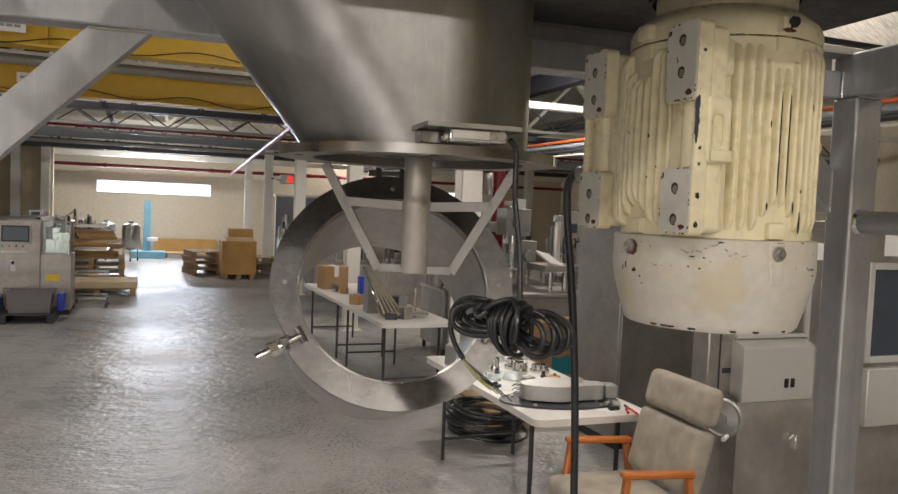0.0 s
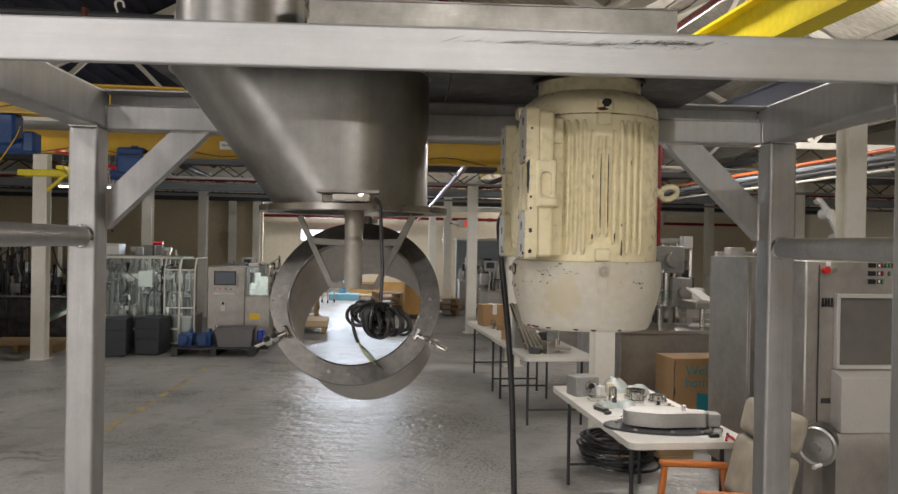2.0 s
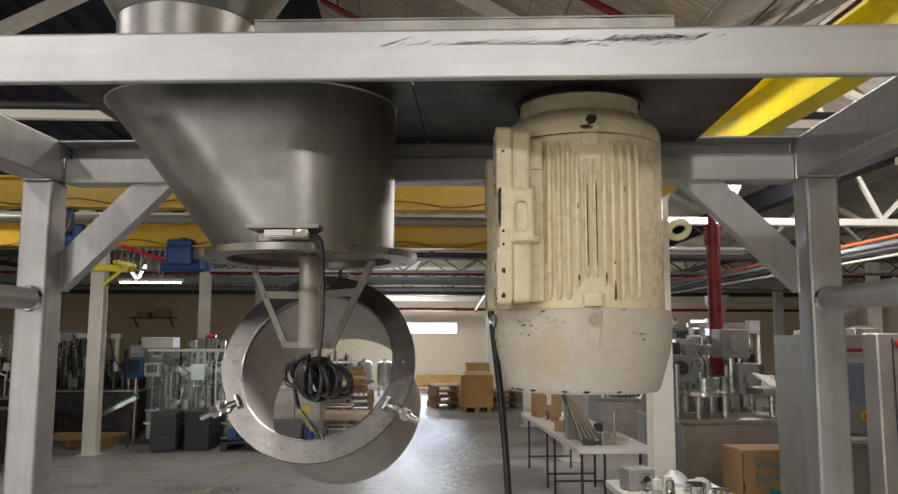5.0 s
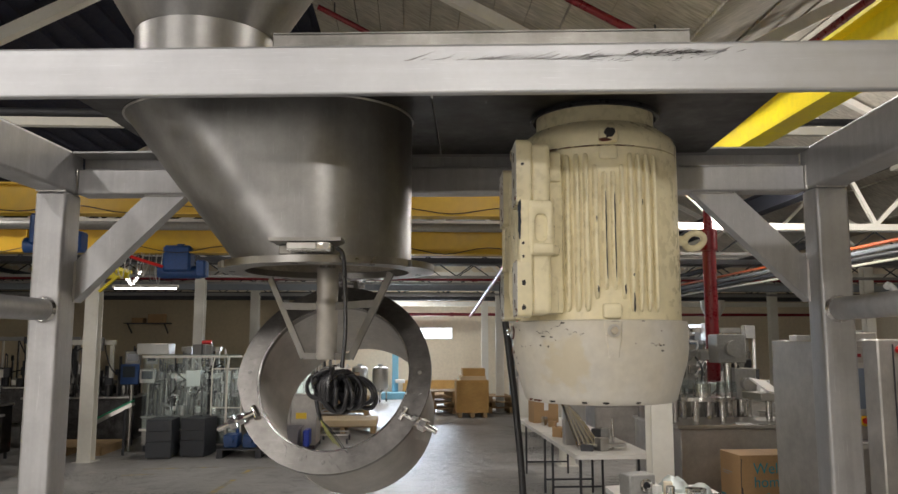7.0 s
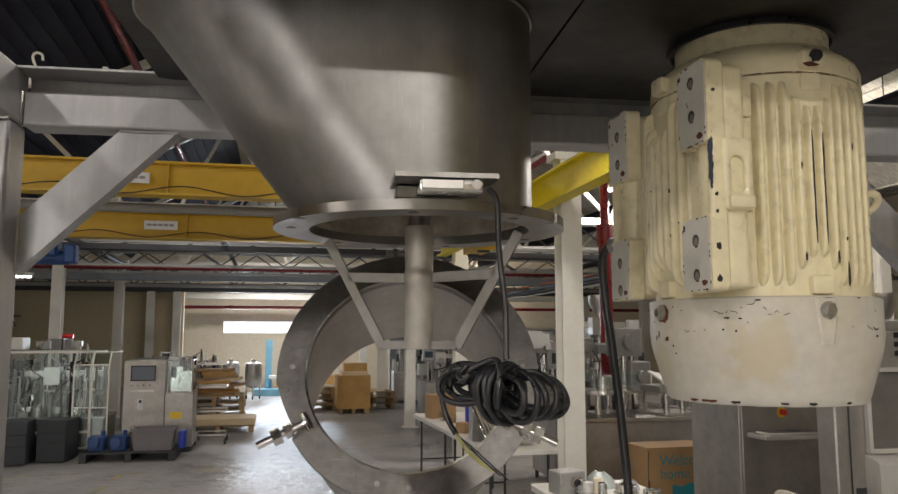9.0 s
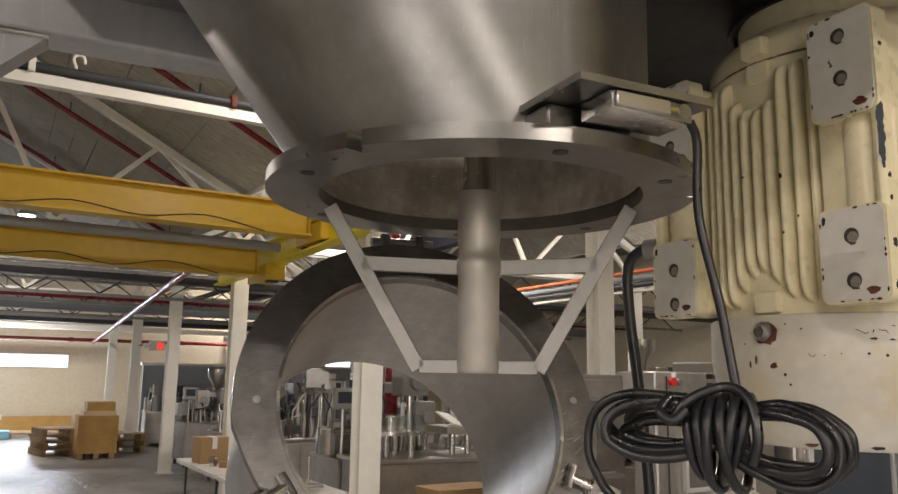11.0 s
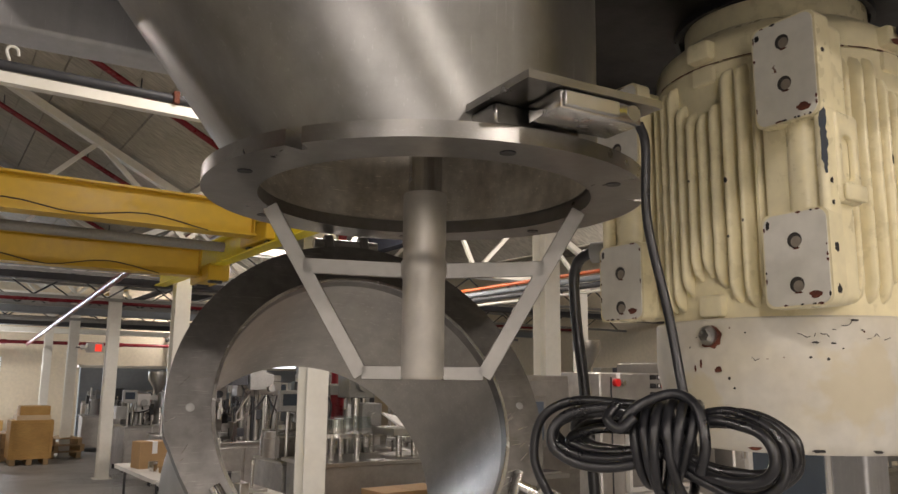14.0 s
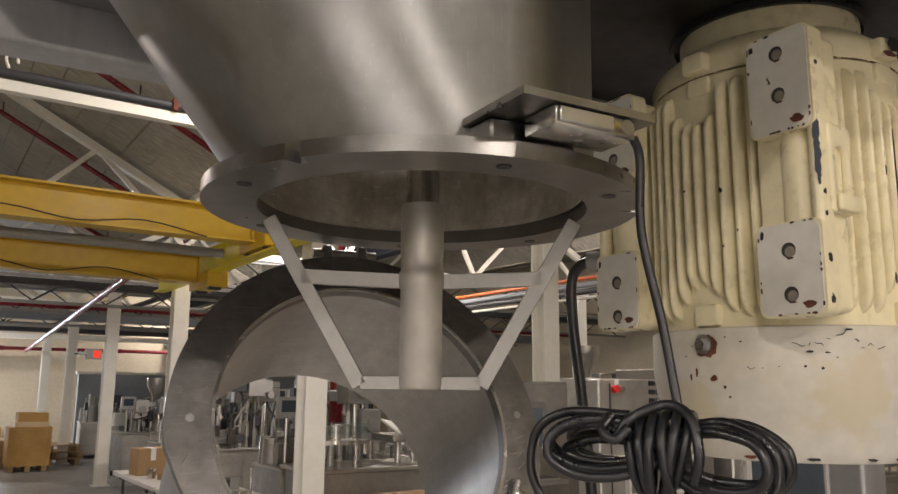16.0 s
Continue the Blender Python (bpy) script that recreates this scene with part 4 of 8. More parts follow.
loops = []
for hole, z in ((False, 2.262), (False, 2.272), (True, 2.272), (True, 2.262)):
    edge = oblong(0.178, z)
    loops.append(edge if hole else [plate_edge(p, z) for p in edge])
rings(bm, loops, False, True)
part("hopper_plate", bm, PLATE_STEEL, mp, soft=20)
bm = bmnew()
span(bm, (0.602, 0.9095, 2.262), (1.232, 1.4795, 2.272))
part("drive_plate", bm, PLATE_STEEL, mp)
bm = bmnew()
lathe(bm, [(0.122, 2.2525), (0.128, 2.2525), (0.128, 2.2615), (0.122, 2.2615)], 48, (0.921, 1.183, 0), True)
part("gasket", bm, BLACK, mp, "black sealing ring")
bg = thing("belt_guard", "flat stainless belt guard on top of the stand", "guard", pose(0, 0, 0))
bm = bmnew()
span(bm, (0.291, GUARD_Y, 2.2725), (1.090, 1.45, GUARD_Z - 0.0045), 0.001)
part("body", bm, GUARD_STEEL, bg)
bm = bmnew()
span(bm, (0.2905, GUARD_Y - 0.0005, GUARD_Z - 0.0042), (1.0905, 1.4505, GUARD_Z), 0.001)
part("lid", bm, GUARD_STEEL, bg)
for k in range(5):
    bm = bmnew()
    span(bm, (0.486 + 0.034 * k, GUARD_Y - 0.0008, 2.352), (0.512 + 0.034 * k, GUARD_Y - 0.0001, 2.378), 0.0003)
    part("embossed_bar", bm, GUARD_STEEL, bg)

# inlet chute above
ih = thing("inlet_hopper", "round stainless inlet hopper on top of the stand", "hopper", pose(0, 0, 0))
bm = bmnew()
lathe(bm, [(0.14, 2.2735), (0.14, 2.43), (0.135, 2.43), (0.135, 2.2735)], 64, (0.125, 1.18, 0), True)
part("neck", bm, STEEL_H, ih)
bm = bmnew()
lathe(bm, [(0.141, 2.4305), (0.38, 2.82), (0.38, 3.05), (0.375, 3.05), (0.375, 2.82), (0.136, 2.4305)], 64, (0.125, 1.18, 0), True)
part("cone", bm, STEEL_H, ih)

# ---- discharge hopper: leaning cone with a flange ----
FC = (0.386, 1.184)
hp = thing("discharge_hopper", "slanted stainless discharge hopper with a round flange", "hopper", pose(0, 0, 0))
bm = bmnew()
n = 72
outer = [oblong(0.1735, 1.9635, 0.3785, 0.3786), oblong(0.1735, 1.968, 0.3785, 0.3786), oblong(0.182, 2.2615)]
inner = [oblong(0.178, 2.2615), oblong(0.1695, 1.968, 0.3785, 0.3786), oblong(0.1695, 1.9635, 0.3785, 0.3786)]
rings(bm, outer + inner, False, True)
part("cone", bm, STEEL_H, hp)
bm = bmnew()
rings(bm, [oblong(0.1640, 1.9640, 0.3785, 0.3786), oblong(0.1676, 1.972, 0.3785, 0.3786), oblong(0.1765, 2.2610), oblong(0.1750, 2.2610), oblong(0.1660, 1.972, 0.3785, 0.3786), oblong(0.1625, 1.9640, 0.3785, 0.3786)], False, True)
part("inner_wall", bm, BORE_STEEL, hp, "scratched stained steel inner wall")
bm = bmnew()
hose(bm, oblong(0.1832, 2.2602) + oblong(0.1832, 2.2602)[:1], 0.0022, 6, straight=True)
part("weld_bead", bm, STEEL, hp)
bm = bmnew()
N = 360
loops = []
for r_in, z in ((False, 1.950), (False, 1.963), (True, 1.963), (True, 1.950)):
    row = []
    for i in range(N):
        a = 2 * math.pi * (i + 0.5) / N
        d = math.degrees(a) % 360
        r = 0.161 if r_in else (0.196 if 212.6 < d < 216.0 or 323.8 < d < 326.2 else 0.212)
        row.append(Vector((FC[0] + r * math.cos(a), FC[1] + r * math.sin(a), z)))
    loops.append(row)
rings(bm, loops, False, True)
part("flange", bm, DARK_STEEL, hp, "thick machined ring with notches and bolt holes", 30)
for d in (188, 262, 305, 20, 70, 130):
    a = radians(d)
    bm = bmnew()
    lathe(bm, [(0.0065, 1.9492), (0.0065, 1.9500)], 16, (FC[0] + 0.187 * math.cos(a), FC[1] + 0.187 * math.sin(a), 0))
    part("bolt_hole", bm, BLACK, hp)

# agitator: shaft, sleeve and bladed frame
ag = thing("agitator", "stainless agitator shaft with a trapezoid blade frame", "agitator", pose(0.386, 1.184, 0, 0, 0, -28))
bm = bmnew()
lathe(bm, [(0.0165, 1.9585), (0.0165, 2.27)], 32)
part("shaft", bm, BRIGHT, ag)
bm = bmnew()
lathe(bm, [(0.018, 1.778), (0.0205, 1.781), (0.0205, 1.874), (0.0222, 1.877), (0.0222, 1.890), (0.0205, 1.893), (0.0205, 1.905), (0.0212, 1.907), (0.0212, 1.9565), (0.0202, 1.958), (0.014, 1.958)], 32)
part("sleeve", bm, BLADE_STEEL, ag)
for s in (-1, 1):
    bm = bmnew()
    bar(bm, (s * 0.020, 0, 1.882), (s * 0.118, 0, 1.886), 0.004, 0.015, 0.0006)
    part("upper_arm", bm, AGITATOR_STEEL, ag)
    bm = bmnew()
    bar(bm, (s * 0.019, 0, 1.784), (s * 0.058, 0, 1.784), 0.004, 0.013, 0.0006)
    part("lower_arm", bm, AGITATOR_STEEL, ag)
    bm = bmnew()
    bar(bm, (s * 0.058, 0, 1.781), (s * 0.152, 0, 1.944), 0.015, 0.004, 0.0006, (0, 1, 0))
    part("blade", bm, AGITATOR_STEEL, ag)

# safety switch on the flange
sw = thing("safety_switch", "stainless safety switch on a bracket plate", "switch", pose(0.386, 0.985, 1.963))
bm = bmnew()
plate(bm, [(-0.055, -0.055), (0.068, -0.055), (0.068, -0.015), (0.03, 0.07), (-0.055, 0.055)], 0.0184, 0.0244)
part("bracket", bm, DARK_STEEL, sw)
bm = bmnew()
span(bm, (-0.05, -0.005, 0.0004), (0.03, 0.03, 0.0180), 0.002)
part("spacer", bm, DARK_STEEL, sw)
bm = bmnew()
span(bm, (-0.026, -0.052, 0.0022), (0.050, -0.012, 0.0180), 0.003, None, 2)
hs = part("housing", bm, BRIGHT, sw)
bm = bmnew()
span(bm, (-0.024, -0.0555, 0.0045), (0.026, -0.0522, 0.0160), 0.001)
part("cover", bm, STEEL, hs)
bm = bmnew()
rod(bm, (0.042, -0.0525, 0.011), (0.042, -0.048, 0.011), 0.006, 12)
part("screw", bm, DARK_STEEL, sw)

# ---- swung-down bowl ----
bowl_m = pose(0.3815, 1.292, 1.743, 90 - 23.5, 0, -4.4)
bw = thing("hinged_bowl", "scratched stainless discharge drum hanging from its hinge", "drum", bowl_m)
# local z points towards the camera side, y up the ring
bm = bmnew()
N = 96
loops = []
for rr, z in ((0.207, -0.012), (0.207, 0.0), (0.160, 0.0), (0.160, -0.012)):
    row = []
    for i in range(N):
        a = 2 * math.pi * (i + 0.5) / N
        d = math.degrees(a)
        r = rr
        if rr > 0.2 and (206 < d < 211 or 329 < d < 334):
            r = 0.184
        elif rr > 0.2 and 186 < d < 206:
            r = rr - 0.0016 * (d - 186) ** 0.6
        row.append(Vector((r * math.cos(a), r * math.sin(a), z)))
    loops.append(row)
rings(bm, loops, False, True)
part("ring_flange", bm, RING_STEEL, bw, "flat ring flange, scratched", 30)
bm = bmnew()
lathe(bm, [(0.168, 0.0), (0.182, -0.0125), (0.182, -0.28), (0.178, -0.28), (0.178, -0.0125)][1:], 72, (0, 0, 0), True)
part("shell", bm, SHELL_STEEL, bw)
bm = bmnew()
lathe(bm, [(0.1600, 0.0015), (0.1635, 0.0015), (0.1635, 0.0005), (0.1600, 0.0005)], 72, (0, 0, 0), True)
part("seal_lip", bm, BRIGHT, bw)
for d in (2, 178, 270, 255, 90):
    a = radians(d)
    bm = bmnew()
    lathe(bm, [(0.0042, 0.0002), (0.0042, 0.0012), (0.003, 0.0018)], 14, (0.183 * math.cos(a), 0.183 * math.sin(a), 0))
    part("screw", bm, GREY_METAL, bw)
for d in (208.5, 331.5):
    a = radians(d)
    dv, sv = Vector((math.cos(a), math.sin(a), 0)), Vector((-math.sin(a), math.cos(a), 0))
    bm = bmnew()
    rod(bm, dv * 0.176 + Vector((0, 0, 0.004)), dv * 0.256 + Vector((0, 0, 0.010)), 0.0060, 12)
    sb = part("swing_bolt", bm, BRIGHT, bw)
    for r0, r1, rr in ((0.200, 0.212, 0.0115), (0.218, 0.232, 0.0130)):
        bm = bmnew()
        rod(bm, dv * r0 + Vector((0, 0, 0.0062)), dv * r1 + Vector((0, 0, 0.007)), rr, 6)
        part("nut", bm, BRIGHT, sb)
    bm = bmnew()
    rod(bm, dv * 0.176 - sv * 0.014 + Vector((0, 0, 0.004)), dv * 0.176 + sv * 0.014 + Vector((0, 0, 0.004)), 0.006, 12)
    part("pivot", bm, BRIGHT, sb)
bm = bmnew()
for x in (-0.022, 0.022):
    span(bm, (x - 0.006, 0.185, -0.030), (x + 0.006, 0.232, -0.0125), 0.002)
rod(bm, (-0.04, 0.222, -0.02), (0.04, 0.222, -0.02), 0.006, 12)
part("hinge", bm, DARK_STEEL, bw)

rng = random.Random(21)
for k in range(34):
    d = rng.choice((rng.uniform(160, 215), rng.uniform(235, 300), rng.uniform(325, 360)))
    a, r = radians(d), rng.uniform(0.166, 0.203)
    l = rng.uniform(0.004, 0.016)
    bm = bmnew()
    plate(bm, [(-l / 2, -0.0003), (l / 2, -0.0001), (l / 2, 0.0002), (-l / 2, 0.0004)], 0.0001, 0.0004, Matrix.Translation((r * math.cos(a), r * math.sin(a), 0)) @ pose(0, 0, 0, 0, 0, rng.uniform(0, 60) + d))
    part("scratch", bm, BRIGHT, bw, soft=0)

# ---- electric motor ----
MC = (0.921, 1.181)
mo = thing("electric_motor", "cream painted finned electric motor with chipped paint", "motor", pose(MC[0], MC[1], 0, 0, 0, 3.0))
bm = bmnew()
lathe(bm, [(0.1572, 1.852), (0.1572, 2.164)], 96)
part("body", bm, CREAM, mo)
bm = bmnew()
lathe(bm, [(0.150, 2.1645), (0.157, 2.167), (0.157, 2.188), (0.152, 2.200), (0.128, 2.220), (0.117, 2.224), (0.116, 2.230), (0.116, 2.2575), (0.04, 2.2575)], 96)
part("end_bell", bm, CREAM, mo)


def fin(off, lo, hi, reach=0.1675, wide=0.0046):
    """One cooling rib standing straight out of its side of the body, thick at the root, round at the tip and ends."""
    root, tip = math.sqrt(0.147 ** 2 - off ** 2) - 0.006, math.sqrt(reach ** 2 - off ** 2)
    bm, loops = bmnew(), []
    for y, f in ((-1.35, 0.25), (-0.95, 0.72), (-0.72, 0.93), (-0.35, 1.0), (0.35, 1.0), (0.72, 0.93), (0.95, 0.72), (1.35, 0.25)):
        t = root + 0.006 + (tip - root - 0.006) * f
        d, e = t - root, 0.010 * (1 - f)
        prof = [(root, lo - 0.006 + e), (root + d * 0.5, lo - 0.003 + e), (root + d * 0.85, lo + 0.006 + e), (t, lo + 0.020 + e),
                (t, hi - 0.016 - e), (root + d * 0.85, hi - 0.004 - e), (root + d * 0.5, hi + 0.003 - e), (root, hi + 0.005 - e)]
        loops.append([Vector((r, off + y * wide, z)) for r, z in prof])
    rings(bm, loops)
    return bm


PITCH = 0.0158
for turn, step, shift, reach, row in (
        (-90, PITCH, -0.0019, 0.1675, [(k, 1.866, 2.152) for k in (-8, -7, -6, -5, -4, -3, 2, 3, 4, 5)] + [(-2, 1.888, 2.130), (-1, 1.904, 2.118), (0, 1.904, 2.118), (1, 1.888, 2.130)]),
        (180, 0.0165, 0.008, 0.1735, [(k, 1.866, 2.152) for k in (-5, -4, -3, 3, 4)] + [(2, 1.872, 2.150), (-2, 1.884, 2.122), (-1, 1.900, 2.108), (0, 1.904, 2.104), (1, 1.890, 2.112)]),
        (90, PITCH, 0.0, 0.1675, [(k, 1.866, 2.152) for k in range(-6, 7)])):
    for k, lo, hi in row:
        part("fin", fin(k * step + shift, lo, hi, reach), CREAM, mo, m=pose(0, 0, 0, 0, 0, turn), soft=50)


def rounded(w, h, rad, n=6):
    out = []
    for cx, cy, a0 in ((w / 2 - rad, h / 2 - rad, 0), (-w / 2 + rad, h / 2 - rad, 90), (-w / 2 + rad, -h / 2 + rad, 180), (w / 2 - rad, -h / 2 + rad, 270)):
        for k in range(n + 1):
            a = radians(a0 + 90 * k / n)
            out.append((cx + rad * math.cos(a), cy + rad * math.sin(a)))
    return out


def chip(parent, m, w, h, seed, mt, name="paint_chip"):
    """A flake of bare or rusty metal with a ragged outline, lying in the local xy plane."""
    r = random.Random(seed)
    n = 14
    out = [(0.5 * w * math.cos(2 * math.pi * k / n) * r.uniform(0.55, 1.1), 0.5 * h * math.sin(2 * math.pi * k / n) * r.uniform(0.55, 1.1)) for k in range(n)]
    bm = bmnew()
    plate(bm, out, -0.0002, 0.0005)
    return part(name, bm, mt, parent, m=m, soft=0)


TO_LEFT = Matrix(((0, 0, -1, 0), (-1, 0, 0, 0), (0, 1, 0, 0), (0, 0, 0, 1)))


def on_left(x, y, z):
    return Matrix.Translation((x, y, z)) @ TO_LEFT


def round_side(r, d, z, lean=0.0):
    """A pose lying on the motor's round side at azimuth d."""
    a = radians(d)
    return Matrix.Translation((r * math.cos(a), r * math.sin(a), z)) @ pose(0, 0, 0, 90 - lean, 0, d + 90)


for y in (-0.130, 0.1245):
    s = -1 if y < 0 else 1
    bm = bmnew()
    span(bm, (-0.152, y - 0.034, 1.860), (-0.115 if s < 0 else -0.085, y + 0.034, 2.168), 0.010, None, 3)
    cast = part("foot_casting", bm, CREAM, mo, even=True)
    bm = bmnew()
    rod(bm, (-0.147, y + s * 0.004, 1.950), (-0.147, y + s * 0.004, 2.066), 0.022, 32)
    part("core_boss", bm, CREAM, cast)
    if s < 0:
        # raised middle of the casting, with an oval pocket and a step under it
        bm = bmnew()
        outer, inner = rounded(0.042, 0.098, 0.006), rounded(0.022, 0.050, 0.0105)
        face = lambda pts, yy, dz=0.0: [Vector((-0.134 + px, yy, 2.013 + dz + pz)) for px, pz in pts]
        rings(bm, [face(outer, -0.160), face(outer, -0.1690), face(rounded(0.039, 0.095, 0.005), -0.1705), face(rounded(0.025, 0.053, 0.012), -0.1705), face(inner, -0.1690), face(inner, -0.1640)], False)
        part("raised_boss", bm, CREAM, cast, soft=50)
        bm = bmnew()
        span(bm, (-0.150, -0.1765, 1.966), (-0.113, -0.1706, 1.984), 0.0025, None, 2)
        part("step", bm, CREAM, cast, soft=50)
    bm = bmnew()
    span(bm, (-0.1735, min(y + s * 0.026, y + s * 0.0385), 1.862), (-0.148, max(y + s * 0.026, y + s * 0.0385), 2.170), 0.006, None, 3)
    part("edge_rib", bm, CREAM, cast, even=True)
    for z0, z1, holes in ((1.856, 1.958, (1.8795, 1.9265) if s < 0 else (1.874, 1.919)), (2.056, 2.174, (2.100, 2.148) if s < 0 else (2.088, 2.136))):
        zc, hh = (z0 + z1) / 2, z1 - z0
        bm = bmnew()
        plate(bm, rounded(0.078, hh, 0.010), 0.0, 0.024, on_left(-0.1525, y, zc))
        p = part("foot", bm, CREAM, mo, soft=30)
        bm = bmnew()
        plate(bm, rounded(0.073, hh - 0.004, 0.011), 0.0, 0.0009, on_left(-0.1767, y, zc))
        part("machined_pad", bm, PAD_GREY, p, "bare grey machined pad with rust", soft=30)
        for hz in holes:
            # flat discs: the hole's shade and its lit far wall are painted on
            bm = bmnew()
            plate(bm, rounded(0.0165, 0.0165, 0.0081), 0.0, 0.0004, on_left(-0.1777, y, hz))
            part("bolt_hole", bm, HOLE, p, soft=30)
            bm = bmnew()
            plate(bm, rounded(0.0118, 0.0118, 0.0058), 0.0, 0.0003, on_left(-0.1782, y - 0.0018, hz - 0.0018))
            part("hole_depth", bm, HOLE_LIT_WALL, p, soft=30)
            chip(p, on_left(-0.1774, y - 0.001, hz - 0.0085), 0.010, 0.0030, int(hz * 1000), RUST, "rust_run")
        chip(p, on_left(-0.1775, y - 0.020, z0 + 0.012), 0.018, 0.010, int(z0 * 977), RUST, "rust_patch")
        chip(p, on_left(-0.1775, y + 0.031, z1 - 0.012), 0.006, 0.010, int(z1 * 977), CHIP)
        q = random.Random(int(z0 * 1000 + y * 1000))
        for k in range(16):
            side = q.random()
            py, pz = (q.choice((-0.0355, 0.0355)), q.uniform(z0 + 0.010, z1 - 0.010)) if side < 0.45 else (q.uniform(-0.028, 0.028), z0 + 0.0025 if side < 0.85 else z1 - 0.0025)
            tall = side < 0.45
            chip(p, on_left(-0.1775, y + py, pz), q.uniform(0.0012, 0.003) if tall else q.uniform(0.003, 0.008), q.uniform(0.003, 0.008) if tall else q.uniform(0.0012, 0.003), q.randrange(9999), q.choice((RUST, RUST, CHIP)), "edge_rust")
# ragged dark blue flake along the near foot's edge, over both faces of the corner


def flake(m, pts_w, seed):
    """A tall ragged strip: (height, width left, width right) rows, with jitter between them."""
    r = random.Random(seed)
    left, right = [], []
    for (z0, l0, r0), (z1, l1, r1) in zip(pts_w, pts_w[1:]):
        for k in range(5):
            f = k / 5
            z = z0 + (z1 - z0) * f
            left.append((-(l0 + (l1 - l0) * f) * r.uniform(0.6, 1.25), z))
            right.append(((r0 + (r1 - r0) * f) * r.uniform(0.6, 1.25), z))
    bm = bmnew()
    plate(bm, right + left[::-1], -0.0002, 0.0005)
    return part("paint_flake", bm, BLUE_PRIMER, mo, "dark blue bare patch in the paint", m=m, soft=0)


FLAKE = tuple((z, l * 0.75, r * 0.75) for z, l, r in ((-0.060, 0.001, 0.002), (-0.045, 0.004, 0.004), (-0.020, 0.004, 0.005), (0.0, 0.005, 0.004), (0.018, 0.003, 0.004), (0.030, 0.002, 0.002), (0.060, 0.0008, 0.001), (0.075, 0.002, 0.002), (0.090, 0.0006, 0.0008)))
flake(Matrix.Translation((-0.1720, -0.1670, 2.052)) @ pose(0, 0, 0, 90, 0, -45), FLAKE, 3)
for k, (z, w) in enumerate(((1.985, 0.006), (1.962, 0.005), (1.915, 0.009), (2.128, 0.006), (1.872, 0.010))):
    chip(mo, Matrix.Translation((-0.166, -0.1688, z)) @ pose(0, 0, 0, 90), w, w * 1.2, 90 + k, CHIP)
# raised blocks beside the near foot
for lo, hi in (((-0.160, -0.139, 1.862), (-0.090, -0.085, 2.152)), ((-0.140, -0.146, 2.100), (-0.092, -0.10, 2.156)), ((-0.138, -0.148, 1.985), (-0.106, -0.10, 2.072)), ((-0.140, -0.151, 1.966), (-0.098, -0.10, 1.984)), ((-0.138, -0.143, 1.862), (-0.100, -0.10, 1.930))):
    bm = bmnew()
    span(bm, lo, hi, 0.006, None, 2)
    part("cast_block", bm, CREAM, mo, even=True)
for d in (-93.3, 182.6, 86, -4):
    for z0, z1, rr in ((1.853, 1.880, 0.154), (2.140, 2.166, 0.149), (2.170, 2.196, 0.157)):
        if d == -4:
            continue
        bm = bmnew()
        box(bm, (rr, 0, (z0 + z1) / 2), (0.026, 0.034, z1 - z0), pose(0, 0, 0, 0, 0, d), 0.006, 2)
        part("lug", bm, CREAM, mo, even=True)
chip(mo, round_side(0.1736, -93.3, 2.184), 0.024, 0.024, 5, CHIP)
chip(mo, round_side(0.1736, -96, 2.172), 0.026, 0.008, 6, RUST)
# bare edges on two front ribs
for x in (-0.0019, -0.0177):
    for z, tall, seed in ((2.055, 0.055, 3), (2.01, 0.07, 4), (1.955, 0.07, 5), (2.03, 0.09, 6), (1.98, 0.09, 7)):
        chip(mo, Matrix.Translation((x, -0.1678 if x > -0.01 else -0.1669, z)) @ pose(0, 0, 0, 90), 0.0026, tall, seed + int(900 * x), CHIP)
for k, (x, z, w, h) in enumerate(((-0.0335, 1.905, 0.004, 0.014), (0.0140, 1.905, 0.004, 0.020), (0.0298, 1.880, 0.004, 0.036), (-0.034, 2.030, 0.003, 0.012), (0.0298, 1.930, 0.003, 0.006), (0.050, 2.062, 0.002, 0.012))):
    chip(mo, Matrix.Translation((x, -math.sqrt(0.1675 ** 2 - x * x) - 0.0003, z)) @ pose(0, 0, 0, 90), w, h, 130 + k, CHIP)
for k, (y, z) in enumerate(((-0.041, 2.012), (-0.041, 1.945), (-0.058, 1.962), (0.0085, 2.02))):
    chip(mo, on_left(-math.sqrt(0.1735 ** 2 - y * y) - 0.0003, y, z), 0.005 if k == 0 else 0.003, 0.008 if k == 0 else 0.004, 140 + k, CHIP)
# lifting eye
bm = bmnew()
t = [(0.192 + 0.019 * math.cos(q), -0.008 - 0.0132 * math.sin(q), 2.011 + 0.0137 * math.sin(q)) for q in (2 * math.pi * i / 24 for i in range(25))]
hose(bm, t, 0.0068, 10, straight=True)
rod(bm, (0.145, -0.008, 2.011), (0.176, -0.008, 2.011), 0.010, 12)
part("lifting_eye", bm, CREAM, mo, soft=50)
